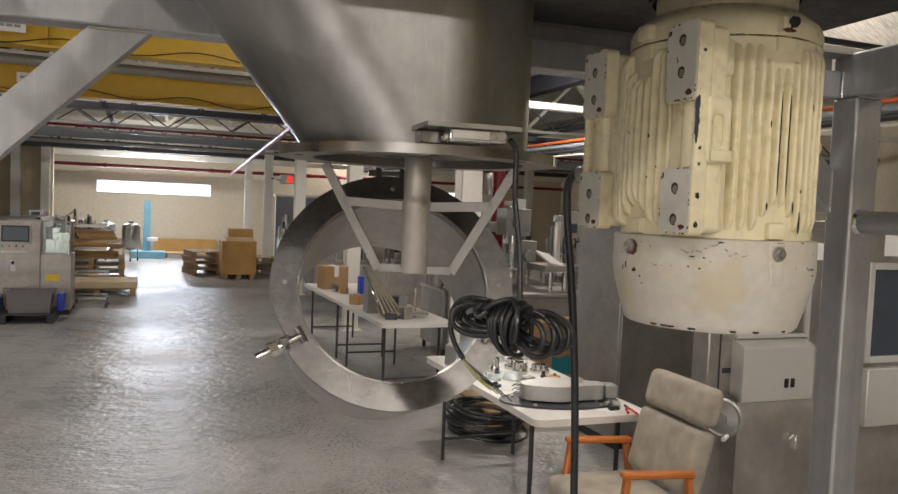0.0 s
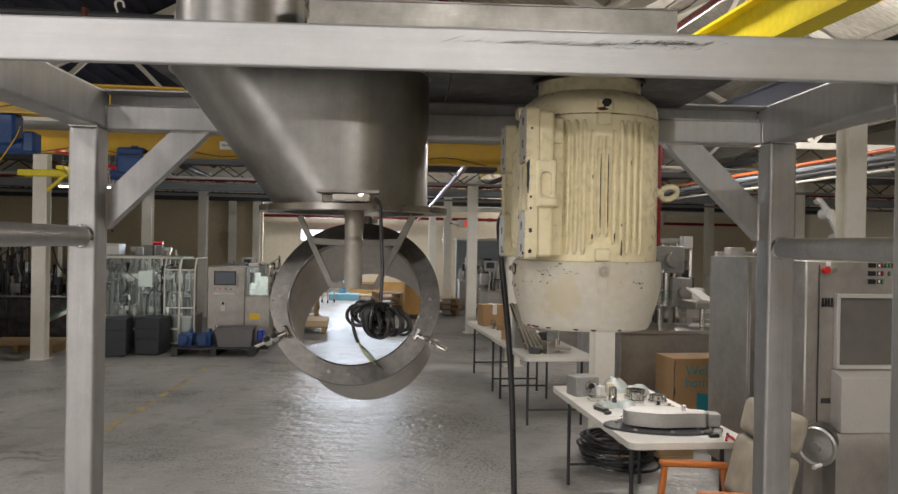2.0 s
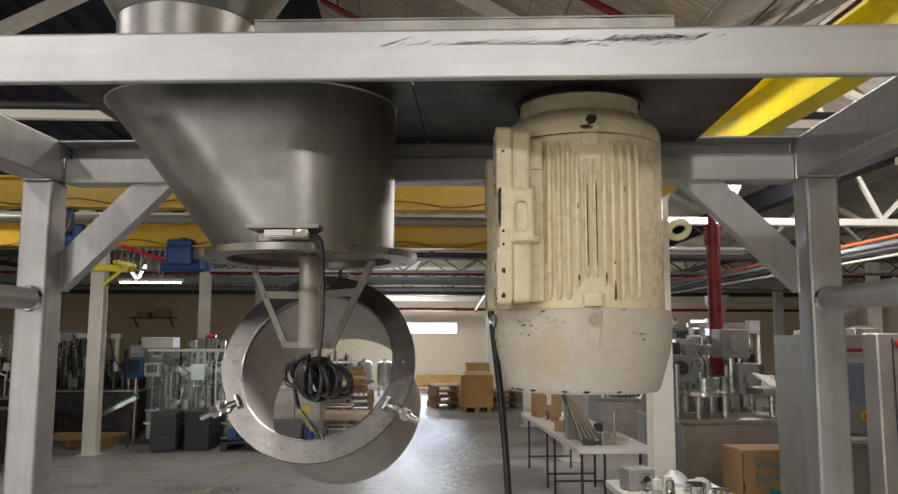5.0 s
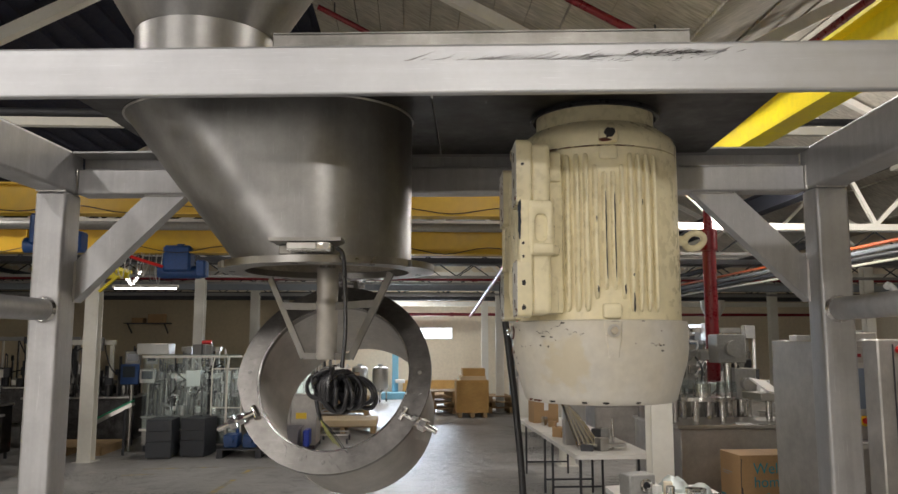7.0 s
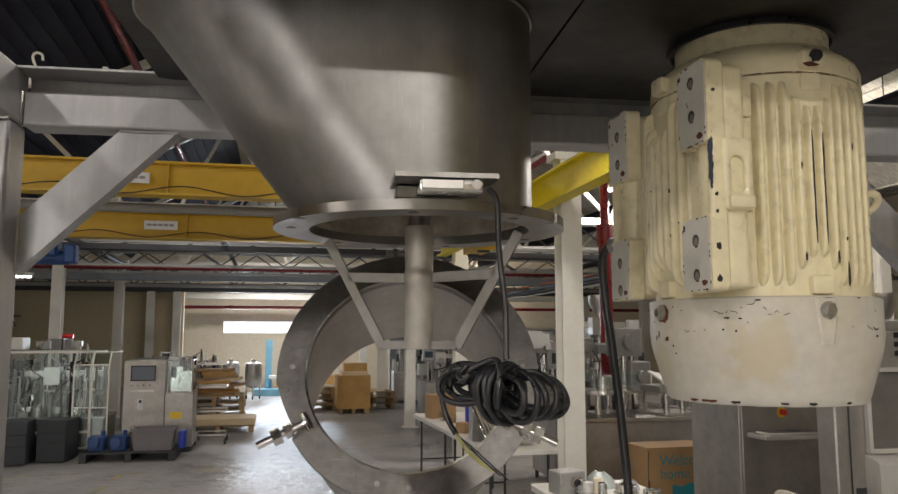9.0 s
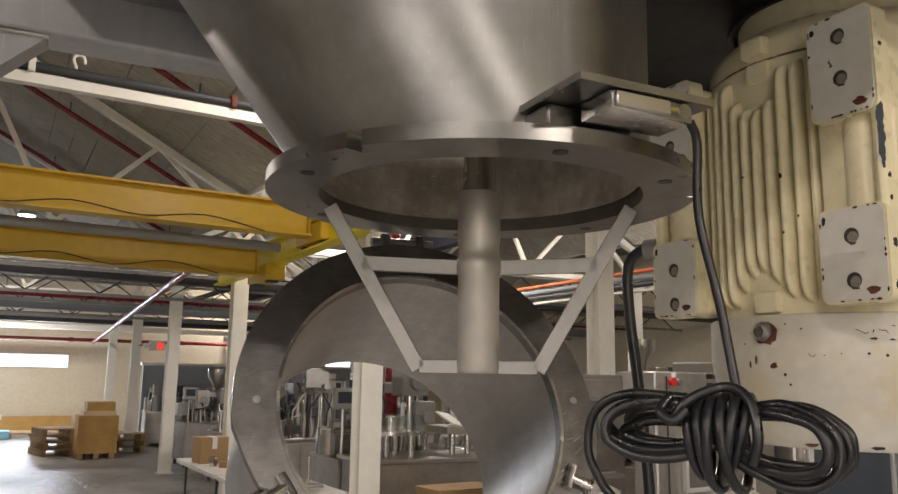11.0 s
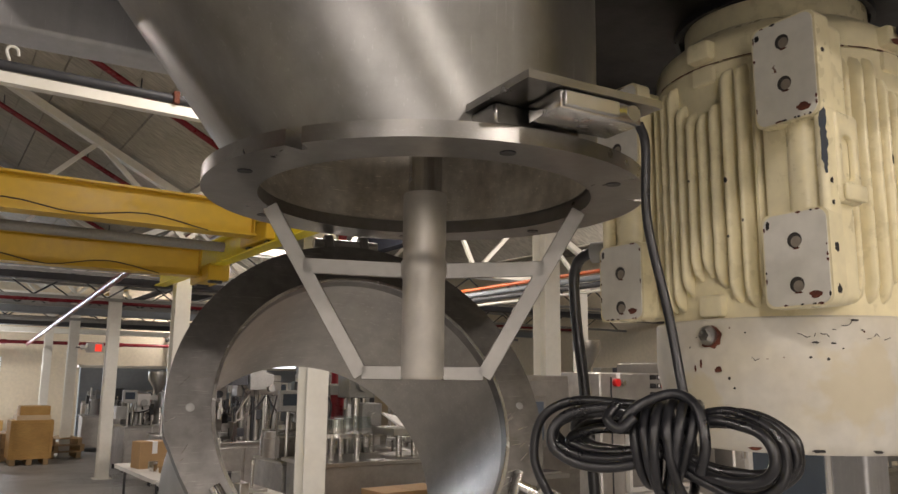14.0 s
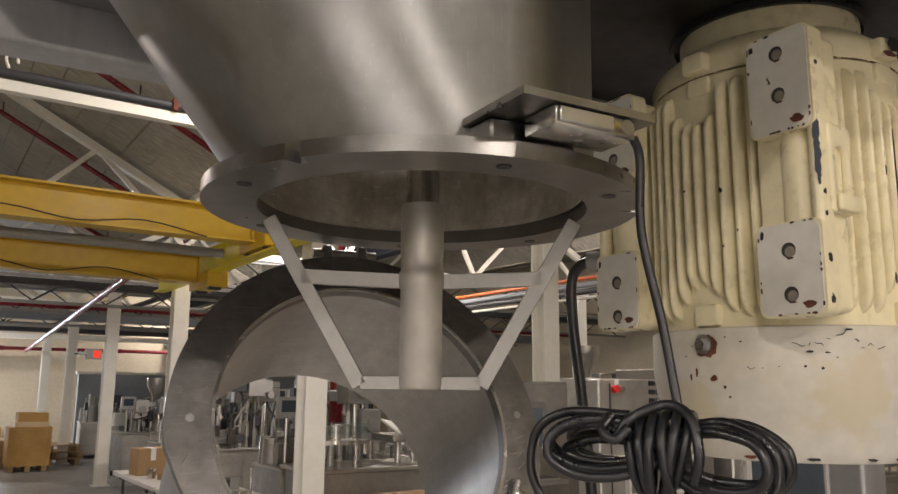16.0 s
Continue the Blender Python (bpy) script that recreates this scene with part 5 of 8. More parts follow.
# fan cover
bm = bmnew()
lathe(bm, [(0.10, 1.8515), (0.166, 1.8515), (0.168, 1.8495), (0.1685, 1.80), (0.1665, 1.785), (0.1635, 1.770), (0.147, 1.714), (0.1445, 1.706), (0.140, 1.701), (0.132, 1.700), (0.02, 1.700)], 96)
fc = part("fan_cover", bm, COVER_PAINT, mo, "off-white fan cover with worn rusty paint")
for d in (-93.3, 182.6, 86, -4):
    a = radians(d)
    p0 = Vector((math.cos(a), math.sin(a), 0))
    bm = bmnew()
    rod(bm, p0 * 0.1700 + Vector((0, 0, 1.832)), p0 * 0.1735 + Vector((0, 0, 1.832)), 0.0115, 18)
    part("washer", bm, STEEL, fc)
    bm = bmnew()
    rod(bm, p0 * 0.1735 + Vector((0, 0, 1.832)), p0 * 0.180 + Vector((0, 0, 1.832)), 0.0070, 6)
    part("bolt", bm, BRIGHT, fc)
    if d == 182.6:
        chip(fc, round_side(0.1690, d + 1, 1.829), 0.034, 0.036, 7, RUST, "rust_ring")
        continue
    bm = bmnew()
    rings(bm, [[Vector((0.166, -w_, z)), Vector((r_, -w_ * 0.7, z)), Vector((r_, w_ * 0.7, z)), Vector((0.166, w_, z))] for w_, r_, z in ((0.010, 0.1683, 1.785), (0.016, 0.1698, 1.815), (0.018, 0.1698, 1.848))])
    bmesh.ops.transform(bm, matrix=pose(0, 0, 0, 0, 0, d), verts=bm.verts)
    part("bolt_boss", bm, COVER_PAINT, fc, soft=30)
for k, (d, z, w, h, mt) in enumerate(((186, 1.793, 0.016, 0.010, RUST), (178, 1.800, 0.005, 0.014, RUST), (175, 1.795, 0.004, 0.012, RUST), (190, 1.783, 0.005, 0.007, CHIP), (192, 1.772, 0.004, 0.005, CHIP),
                                      (222, 1.822, 0.014, 0.004, CHIP), (228, 1.821, 0.010, 0.003, CHIP), (220, 1.806, 0.006, 0.004, CHIP), (226, 1.804, 0.005, 0.005, CHIP), (236, 1.846, 0.016, 0.004, CHIP),
                                      (-63, 1.806, 0.008, 0.005, CHIP), (-60.5, 1.807, 0.005, 0.005, CHIP), (-61.5, 1.797, 0.010, 0.004, CHIP), (268, 1.848, 0.02, 0.003, CHIP), (-75, 1.849, 0.01, 0.003, CHIP))):
    chip(fc, round_side(0.1690 if z > 1.79 else 0.1662, d, z), w * 0.75, h * 0.75, 160 + k, mt)
for k, d in enumerate((196, 204, 209, 222, 247, 262, 285)):
    chip(fc, round_side(0.1450, d, 1.7055, 30), 0.018 - 0.001 * k, 0.005, 190 + k, RUST if k < 3 else CHIP)

# hairline cracks and small flecks in the cover's paint
rng = random.Random(77)
for d0, z0, n in ((216, 1.832, 9), (228, 1.836, 8), (240, 1.826, 7), (197, 1.806, 5), (-70, 1.812, 5)):
    d, z = d0, z0
    for k in range(n):
        d2, z2 = d + rng.uniform(0.5, 1.8), z + rng.uniform(-0.004, 0.004)
        if rng.random() < 0.75:
            bm = bmnew()
            pts = [Vector((0.16895 * math.cos(radians(a)), 0.16895 * math.sin(radians(a)), q)) for a, q in ((d, z), (d2, z2))]
            hose(bm, [pts[0], pts[1]], 0.00035, 4, straight=True)
            part("paint_crack", bm, CHIP, fc, soft=0)
        d, z = d2, z2
for k in range(16):
    d = rng.uniform(170, 300)
    chip(fc, round_side(0.1690, d, rng.uniform(1.797, 1.842)), rng.uniform(0.0012, 0.003), rng.uniform(0.0012, 0.003), 300 + k, rng.choice((CHIP, RUST)))
# rust showing in the joint under the end bell
for k in range(26):
    d0 = 150 + k * 5.2 + rng.uniform(-1, 1)
    bm = bmnew()
    arc = [(0.1575 * math.cos(radians(d0 + 4.6 * i / 4)), 0.1575 * math.sin(radians(d0 + 4.6 * i / 4)), 2.1662 + rng.uniform(-0.0004, 0.0004)) for i in range(5)]
    hose(bm, arc, 0.0004 + 0.0005 * rng.random(), 5, straight=True)
    part("rust_line", bm, RUST, mo, soft=0)

# ---- cables ----
bd = thing("cable_bundle", "black cable tied into a hanging figure-eight bundle", "cable", pose(0, 0, 0))
C = Vector((0.455, 0.934, 1.738))
SZ = 0.74
L = Vector((0.54, -0.84, 0))
Nn = Vector((0.84, 0.54, 0))
Z = Vector((0, 0, 1))
CAB_R = 0.0036
bm = bmnew()
hose(bm, [(0.444, 0.945, 1.972), (0.455, 0.950, 1.957), (0.458, 0.954, 1.90), (0.462, 0.940, 1.83), (0.460, 0.926, 1.77)], CAB_R, 12)
part("lead", bm, BLACK, bd, soft=60)
rng = random.Random(11)
# loops of the two lobes: side, length, half height, offset across, dip
spec = [(-1, 0.108, 0.030, 0.000, 0.000), (-1, 0.110, 0.024, 0.018, 0.004), (-1, 0.104, 0.027, -0.018, 0.002), (-1, 0.098, 0.019, 0.030, -0.004), (-1, 0.100, 0.033, -0.032, 0.000),
        (-1, 0.094, 0.014, 0.008, -0.006), (-1, 0.102, 0.022, 0.042, 0.006),
        (1, 0.124, 0.040, 0.000, -0.012), (1, 0.120, 0.034, 0.016, -0.014), (1, 0.122, 0.037, -0.016, -0.010), (1, 0.112, 0.028, 0.030, -0.012), (1, 0.116, 0.043, -0.030, -0.014),
        (1, 0.108, 0.032, -0.044, -0.010), (1, 0.106, 0.038, 0.044, -0.016), (1, 0.118, 0.030, 0.008, -0.008)]
for k, (s, ln, hh, off, dip) in enumerate(spec):
    pts = []
    for i in range(19):
        a = 2 * math.pi * i / 18
        reach = 0.5 * (1 - math.cos(a))
        px = s * (ln * (1.0 if s > 0 else 1.22) * reach - 0.012) + rng.uniform(-0.0012, 0.0012)
        pz = hh * math.sin(a) * (0.30 + 0.70 * math.sin(a * 0.5)) + dip * reach + rng.uniform(-0.0010, 0.0010)
        pts.append(C + (L * px + Z * pz + Nn * (off * (0.30 + 0.70 * reach) + 0.005 * math.sin(a + 1.7 * k))) * SZ)
    bm = bmnew()
    hose(bm, pts, CAB_R, 12, 4)
    part("loop", bm, BLACK, bd, soft=60)
for k, (x0, tilt, up, down, wide) in enumerate(((-0.026, 0.010, 0.028, 0.040, 0.030), (-0.016, 0.014, 0.034, 0.050, 0.036), (-0.006, -0.004, 0.036, 0.046, 0.040), (0.004, 0.012, 0.038, 0.050, 0.038),
                                                (0.014, -0.020, 0.040, 0.044, 0.036), (0.024, -0.030, 0.036, 0.038, 0.030))):
    pts = []
    for i in range(17):
        a = 2 * math.pi * i / 16
        z = 0.86 * up * math.cos(a) if math.cos(a) > 0 else down * math.cos(a)
        pts.append(C + (L * (x0 + tilt * math.sin(a * 0.5 + 0.6) * (1 - math.cos(a)) * 0.5) + Z * z + Nn * wide * math.sin(a)) * (SZ + 0.06))
    bm = bmnew()
    hose(bm, pts, CAB_R, 12, 4)
    part("wrap", bm, BLACK, bd, soft=60)
bm = bmnew()
hose(bm, [C + (L * a + Z * b - Nn * c) * (SZ + 0.06) for a, b, c in ((-0.036, 0.010, 0.036), (-0.022, 0.028, 0.034), (0.006, 0.040, 0.020), (0.028, 0.030, 0.030), (0.036, 0.000, 0.040), (0.030, -0.024, 0.036))], CAB_R, 12)
part("knot", bm, BLACK, bd, soft=60)
bm = bmnew()
hose(bm, [C + (L * a + Z * b - Nn * c) * (SZ + 0.06) for a, b, c in ((-0.040, 0.030, 0.03), (-0.046, 0.018, 0.040), (-0.034, 0.010, 0.044), (-0.022, 0.020, 0.040))], CAB_R, 12)
part("knot_end", bm, BLACK, bd, soft=60)
bm = bmnew()
tail = [C + (L * a + Z * b) * 0.84 for a, b in ((-0.03, 0.028), (-0.085, 0.030), (-0.116, 0.014), (-0.124, -0.020), (-0.112, -0.050), (-0.094, -0.070))]
hose(bm, tail, CAB_R, 12)
part("tail", bm, BLACK, bd, soft=60)
for k, mt in enumerate((WIRE_DULL, WIRE_DULL, BLACK, BLACK)):
    bm = bmnew()
    e = tail[-1]
    hose(bm, [e, e + Vector((0.012 + 0.004 * k, -0.010, -0.020)), e + Vector((0.030 + 0.008 * k, -0.03 - 0.006 * k, -0.036 - 0.004 * k))], 0.0010, 6)
    part("wire", bm, mt, bd, "bare cable core")

mc = thing("motor_cable", "thick black power cable hanging from the motor to the floor", "cable", pose(0, 0, 0))
bm = bmnew()
hose(bm, [(0.762, 1.342, 1.957), (0.748, 1.372, 1.957), (0.742, 1.396, 1.935), (0.747, 1.402, 1.87), (0.757, 1.40, 1.78), (0.771, 1.40, 1.65), (0.785, 1.40, 1.45), (0.80, 1.40, 1.0),
          (0.81, 1.40, 0.5), (0.815, 1.40, 0.12), (0.86, 1.43, 0.012), (1.0, 1.50, 0.011), (1.3, 1.75, 0.011)], 0.0078, 14)
part("sheath", bm, BLACK, mc, soft=60)
bm = bmnew()
rod(bm, (0.750, 1.366, 1.957), (0.775, 1.318, 1.957), 0.015, 16)
part("gland", bm, GREY_METAL, mc)

# ---- folding tables with machine parts ----
def folding_table(m, lb):
    t = thing("folding_table", lb, "table", m, "folding tables")
    bm = bmnew()
    out = []
    for cx, cy, a0 in ((0.70, 1.77, 0), (0.06, 1.77, 90), (0.06, 0.06, 180), (0.70, 0.06, 270)):
        for k in range(5):
            a = radians(a0 + k * 22.5)
            out.append((cx + 0.06 * math.cos(a), cy + 0.06 * math.sin(a)))
    plate(bm, out, 0.700, 0.740)
    part("tabletop", bm, TABLE, t)
    for y in (0.22, 1.61):
        for x in (0.09, 0.67):
            bm = bmnew()
            rod(bm, (x, y, 0.0), (x, y, 0.7), 0.014, 10)
            part("leg", bm, DARK_IRON, t)
        bm = bmnew()
        rod(bm, (0.09, y, 0.16), (0.67, y, 0.16), 0.011, 8)
        part("stretcher", bm, DARK_IRON, t)
        bm = bmnew()
        rod(bm, (0.38, y, 0.68), (0.38, 0.92 + (y - 0.92) * 0.25, 0.67), 0.010, 8)
        part("stay", bm, DARK_IRON, t)
    return t


folding_table(at_hall(2.09, 3.72, 0, 0), "white plastic folding table covered with machine parts")
folding_table(at_hall(2.21, 7.10, 0, 1), "white plastic folding table with steel tubes on it")
folding_table(at_hall(2.18, 8.98, 0, 1), "white plastic folding table with a small carton on it")


def table_part(name, lb, m, build, mt):
    bm = bmnew()
    build(bm)
    return solo(name, bm, mt, lb, "machine part", m, "parts on the tables")


TT = 0.7402
# cast cover on its dark base plate
cov = thing("machine_cover", "cast aluminium machine cover on a dark base plate", "machine part", at_hall(2.44, 4.08, TT, -12))
bm = bmnew()
out = [(0.36 * math.cos(2 * math.pi * k / 40) * (1.0 if math.cos(2 * math.pi * k / 40) > 0 else 1.05), 0.20 * math.sin(2 * math.pi * k / 40)) for k in range(40)]
plate(bm, out, 0.0, 0.014)
part("base_plate", bm, DARK_IRON, cov)
bm = bmnew()
out = []
for k in range(64):
    a = 2 * math.pi * k / 64
    waist = 0.085 + 0.030 * math.cos(2 * a) ** 2 + 0.018 * math.cos(3 * a + 0.6)
    out.append((0.27 * math.cos(a) * (1.0 - 0.06 * math.cos(4 * a)), waist * math.sin(a) * 1.15))
plate(bm, out, 0.028, 0.115)
part("casting", bm, ALUMINIUM, cov, soft=25)
bm = bmnew()
box(bm, (0.30, 0.0, 0.070), (0.075, 0.10, 0.080), None, 0.006)
part("end_block", bm, GREY_METAL, cov)
for k, (x, y) in enumerate(((-0.29, 0.06), (-0.20, -0.15), (0.02, -0.17), (0.20, -0.14), (0.32, 0.05), (0.10, 0.16), (-0.12, 0.16))):
    bm = bmnew()
    rod(bm, (x, y, 0.014), (x, y, 0.024), 0.013, 6)
    part("bolt", bm, STEEL, cov)
for x in (-0.22, 0.0, 0.2):
    bm = bmnew()
    rod(bm, (x, -0.06, 0.014), (x, -0.06, 0.03), 0.012, 10)
    part("stud", bm, BRIGHT, cov)
bm = bmnew()
rod(bm, (0.12, 0.0, 0.11), (0.12, 0.0, 0.150), 0.015, 14)
part("spigot", bm, BRIGHT, cov)

gb = thing("gearbox", "small grey steel gearbox with a bore", "machine part", at_hall(2.24, 5.18, TT, 12))
bm = bmnew()
box(bm, (0, 0, 0.075), (0.20, 0.16, 0.15), None, 0.008)
part("case", bm, GREY_METAL, gb)
bm = bmnew()
rod(bm, (0.02, -0.081, 0.08), (0.02, -0.10, 0.08), 0.045, 20)
part("bearing_cap", bm, BRIGHT, gb)
bm = bmnew()
rod(bm, (0.02, -0.100, 0.08), (0.02, -0.1015, 0.08), 0.026, 16)
part("bore", bm, BLACK, gb)

for u, v, r, h in ((2.60, 5.02, 0.085, 0.07), (2.72, 4.88, 0.07, 0.055), (2.55, 4.86, 0.055, 0.08), (2.40, 4.95, 0.035, 0.10)):
    table_part("steel_ring", "turned stainless ring lying on the table", at_hall(u, v, TT),
               lambda bm: lathe(bm, [(r, 0), (r, h * 0.3), (r * 0.85, h * 0.35), (r * 0.85, h), (r * 0.6, h), (r * 0.6, 0)], 28, (0, 0, 0), True), BRIGHT)
for k, (u, v, w, d, h, mt, lb) in enumerate(((2.30, 4.72, 0.16, 0.10, 0.045, CLEAR, "clear plastic tray on the table"), (2.36, 5.30, 0.10, 0.07, 0.06, WHITE_PLASTIC, "small white plastic box on the table"),
                                             (2.34, 5.05, 0.05, 0.05, 0.09, WHITE_PLASTIC, "small white plastic pot on the table"), (2.28, 4.95, 0.12, 0.08, 0.035, BRIGHT, "small bright steel block on the table"),
                                             (2.66, 4.62, 0.20, 0.07, 0.02, PLY, "thin wooden strip on the table"), (2.50, 4.62, 0.09, 0.05, 0.03, GREY_METAL, "small grey steel block on the table"),
                                             (2.20, 4.60, 0.05, 0.12, 0.025, BLACK, "small black plastic part on the table"), (2.44, 5.12, 0.06, 0.06, 0.10, WALL_PAINT, "small cream pot on the table"))):
    table_part("small_part", lb, at_hall(u, v, TT, rng.uniform(-20, 40)), lambda bm: box(bm, (0, 0, h / 2), (w, d, h), None, 0.004), mt)
for u, v, w, d, a in ((2.52, 4.48, 0.21, 0.28, 20), (2.66, 4.02, 0.21, 0.28, -30), (2.30, 4.45, 0.15, 0.21, 50), (2.75, 4.42, 0.21, 0.29, 5), (2.62, 3.86, 0.12, 0.16, 35)):
    table_part("paper_sheet", "white sheet of paper lying on the table", at_hall(u, v, TT, a), lambda bm: span(bm, (-w / 2, -d / 2, 0), (w / 2, d / 2, 0.002)), PAPER)
# more loose bits spread over the near table: trays, fittings, bags, screws
def crumple(bm, r, h, seed):
    """A slumped clear bag."""
    q = random.Random(seed)
    rings(bm, [[Vector((rr * math.cos(2 * math.pi * i / 14) * q.uniform(0.8, 1.15), rr * math.sin(2 * math.pi * i / 14) * q.uniform(0.8, 1.15), z * q.uniform(0.85, 1.1))) for i in range(14)]
               for rr, z in ((r, 0.0), (r * 1.05, h * 0.3), (r * 0.8, h * 0.7), (r * 0.35, h))])


for k, (u, v, r, h) in enumerate(((2.55, 5.34, 0.11, 0.10), (2.42, 4.70, 0.07, 0.05), (2.70, 5.20, 0.08, 0.07))):
    table_part("plastic_bag", "crumpled clear plastic bag on the table", at_hall(u, v, TT), lambda bm: crumple(bm, r, h, 40 + k), BAG)
for k in range(34):
    u, v = 2.16 + 0.62 * rng.random(), 4.40 + 1.02 * rng.random()
    if k > 24:
        u, v = 2.62 + 0.18 * rng.random(), 3.80 + 0.5 * rng.random()
    c, sz = rng.random(), rng.uniform(0.010, 0.035)
    mt = rng.choice((BRIGHT, STEEL, GREY_METAL, ALUMINIUM, WHITE_PLASTIC, DARK_IRON, BLACK))
    if c < 0.4:
        table_part("fitting", "small turned steel fitting on the table", at_hall(u, v, TT), lambda bm: lathe(bm, [(sz, 0), (sz, sz * 0.8), (sz * 0.6, sz * 0.9), (sz * 0.6, sz * 2.0)], 14), mt)
    elif c < 0.75:
        table_part("small_block", "small machined block on the table", at_hall(u, v, TT, rng.uniform(0, 90)), lambda bm: box(bm, (0, 0, sz * 0.5), (sz * 2.4, sz * 1.3, sz), None, 0.002), mt)
    else:
        table_part("loose_bolt", "loose bolt lying on the table", at_hall(u, v, TT, rng.uniform(0, 180)), lambda bm: (rod(bm, (-0.03, 0, 0.008), (0.02, 0, 0.006), 0.005, 8), rod(bm, (0.02, 0, 0.0095), (0.03, 0, 0.0095), 0.009, 6)), STEEL)
pl = thing("pliers", "red handled pliers on the table", "tool", at_hall(2.74, 3.82, TT, 70))
for s in (-1, 1):
    bm = bmnew()
    hose(bm, [(0, 0, 0.012), (-0.03, s * 0.014, 0.012), (-0.12, s * 0.026, 0.012)], 0.007, 8)
    part("grip", bm, RED_PLASTIC, pl)
bm = bmnew()
hose(bm, [(0, 0, 0.012), (0.03, 0, 0.012), (0.06, 0, 0.010)], 0.008, 8)
part("jaw", bm, DARK_IRON, pl)
for k in range(3):
    table_part("thin_cable", "thin dark cable curled on the table", at_hall(2.22 + 0.05 * k, 4.3 + 0.1 * k, TT),
               lambda bm: hose(bm, [(0, 0, 0.004), (0.05, 0.04, 0.005), (0.11, 0.0, 0.004), (0.15, 0.06, 0.005), (0.08, 0.10, 0.004)], 0.0035, 6), BLACK if k else BLUE)

# steel tubes leaning over the second table
tb = thing("tube_bundle", "bundle of bright steel tubes on the table", "machine part", at_hall(2.38, 7.45, TT))
for k in range(5):
    bm = bmnew()
    y = 0.05 * k
    rod(bm, (-0.06 + 0.05 * k, 0.0, 0.03), (-0.16 + 0.03 * k, 0.42, 0.48 - 0.03 * k), 0.026, 14)
    part("tube", bm, BRIGHT, tb)
bm = bmnew()
box(bm, (-0.02, 0.46, 0.24), (0.22, 0.16, 0.48), None, 0.006)
part("stand", bm, STEEL, tb)
bm = bmnew()
box(bm, (-0.02, 0.46, 0.60), (0.12, 0.12, 0.24), None, 0.006)
part("head", bm, BRIGHT, tb)
bm = bmnew()
box(bm, (0.2, 0.02, 0.05), (0.4, 0.14, 0.025), None, 0.004)
part("arm", bm, STEEL, tb)
bm = bmnew()
rod(bm, (0.3, 0.1, 0.0), (0.3, 0.1, 0.30), 0.014, 10)
part("upright", bm, BRIGHT, tb)
for k in range(14):
    u, v = 2.27 + 0.6 * rng.random(), 7.3 + 3.2 * rng.random()
    w, d, h = rng.uniform(0.05, 0.2), rng.uniform(0.05, 0.14), rng.uniform(0.02, 0.13)
    mt = rng.choice((GREY_METAL, BRIGHT, STEEL, WHITE_PLASTIC, DARK_IRON, CARD))
    if 8.85 < v < 9.05:
        v += 0.25
    table_part("small_part", "small machine part lying on the table", at_hall(u, v, TT, rng.uniform(0, 90)), lambda bm: box(bm, (0, 0, h / 2), (w, d, h), None, 0.004), mt)


def carton(m, w, d, h, lb, flaps=False):
    t = thing("carton", lb, "carton", m, "cartons")
    bm = bmnew()
    box(bm, (0, 0, h / 2), (w, d, h), None, 0.004)
    part("box", bm, CARD, t)
    bm = bmnew()
    span(bm, (-0.03, -d / 2 - 0.0012, h * 0.55), (0.03, -d / 2 - 0.0004, h))
    span(bm, (-0.03, -d / 2, h + 0.0004), (0.03, d / 2, h + 0.0012))
    part("tape", bm, PAPER if not flaps else CARD, t)
    return t


carton(at_hall(2.42, 10.2, TT, 8), 0.34, 0.26, 0.30, "small brown carton on a folding table")
bm = bmnew()
box(bm, (0, 0, 0.11), (0.16, 0.14, 0.22), None, 0.01)
solo("blue_box", bm, BLUE_PLASTIC, "bright blue plastic box on the table", "box", at_hall(2.70, 9.6, TT))

# large printed carton on a pallet
big = carton(at_hall(4.09, 7.22, 0.145, 3), 0.72, 0.42, 0.60, "brown moving carton with teal printing, on a pallet", True)
bm = bmnew()
plate(bm, [(-0.357, 0.05), (-0.352, 0.05), (-0.349, 0.20), (-0.335, 0.24), (-0.338, 0.30), (-0.350, 0.31), (-0.346, 0.47), (-0.338, 0.56), (-0.345, 0.58), (-0.355, 0.48)], 0.0004, 0.0012, pose(0, -0.2102, 0, 90))
part("flap_gap", bm, DARK_IRON, big, "dark gap along a torn corner")
for z, w_ in ((0.415, 0.20), (0.395, 0.14)):
    bm = bmnew()
    span(bm, (-0.3612, 0.16 - w_, z), (-0.3604, 0.16, z + 0.009))
    part("writing_bar", bm, GREY_METAL, big)
bm = bmnew()
span(bm, (-0.3612, 0.10, 0.05), (-0.3604, 0.205, 0.20))
part("printed_patch", bm, TEAL_PRINT, big, "teal printed patch")


def words(text, size, m, mt, parent=None, name="lettering"):
    cu = bpy.data.curves.new(name, "FONT")
    cu.body, cu.size, cu.extrude = text, size, 0.0006
    ob = new(name, cu)
    dg = bpy.context.evaluated_depsgraph_get()
    me = bpy.data.meshes.new_from_object(ob.evaluated_get(dg))
    bpy.data.objects.remove(ob)
    me.materials.append(mt)
    o = new(name, me)
    o.parent = parent
    o.matrix_basis = m
    return o


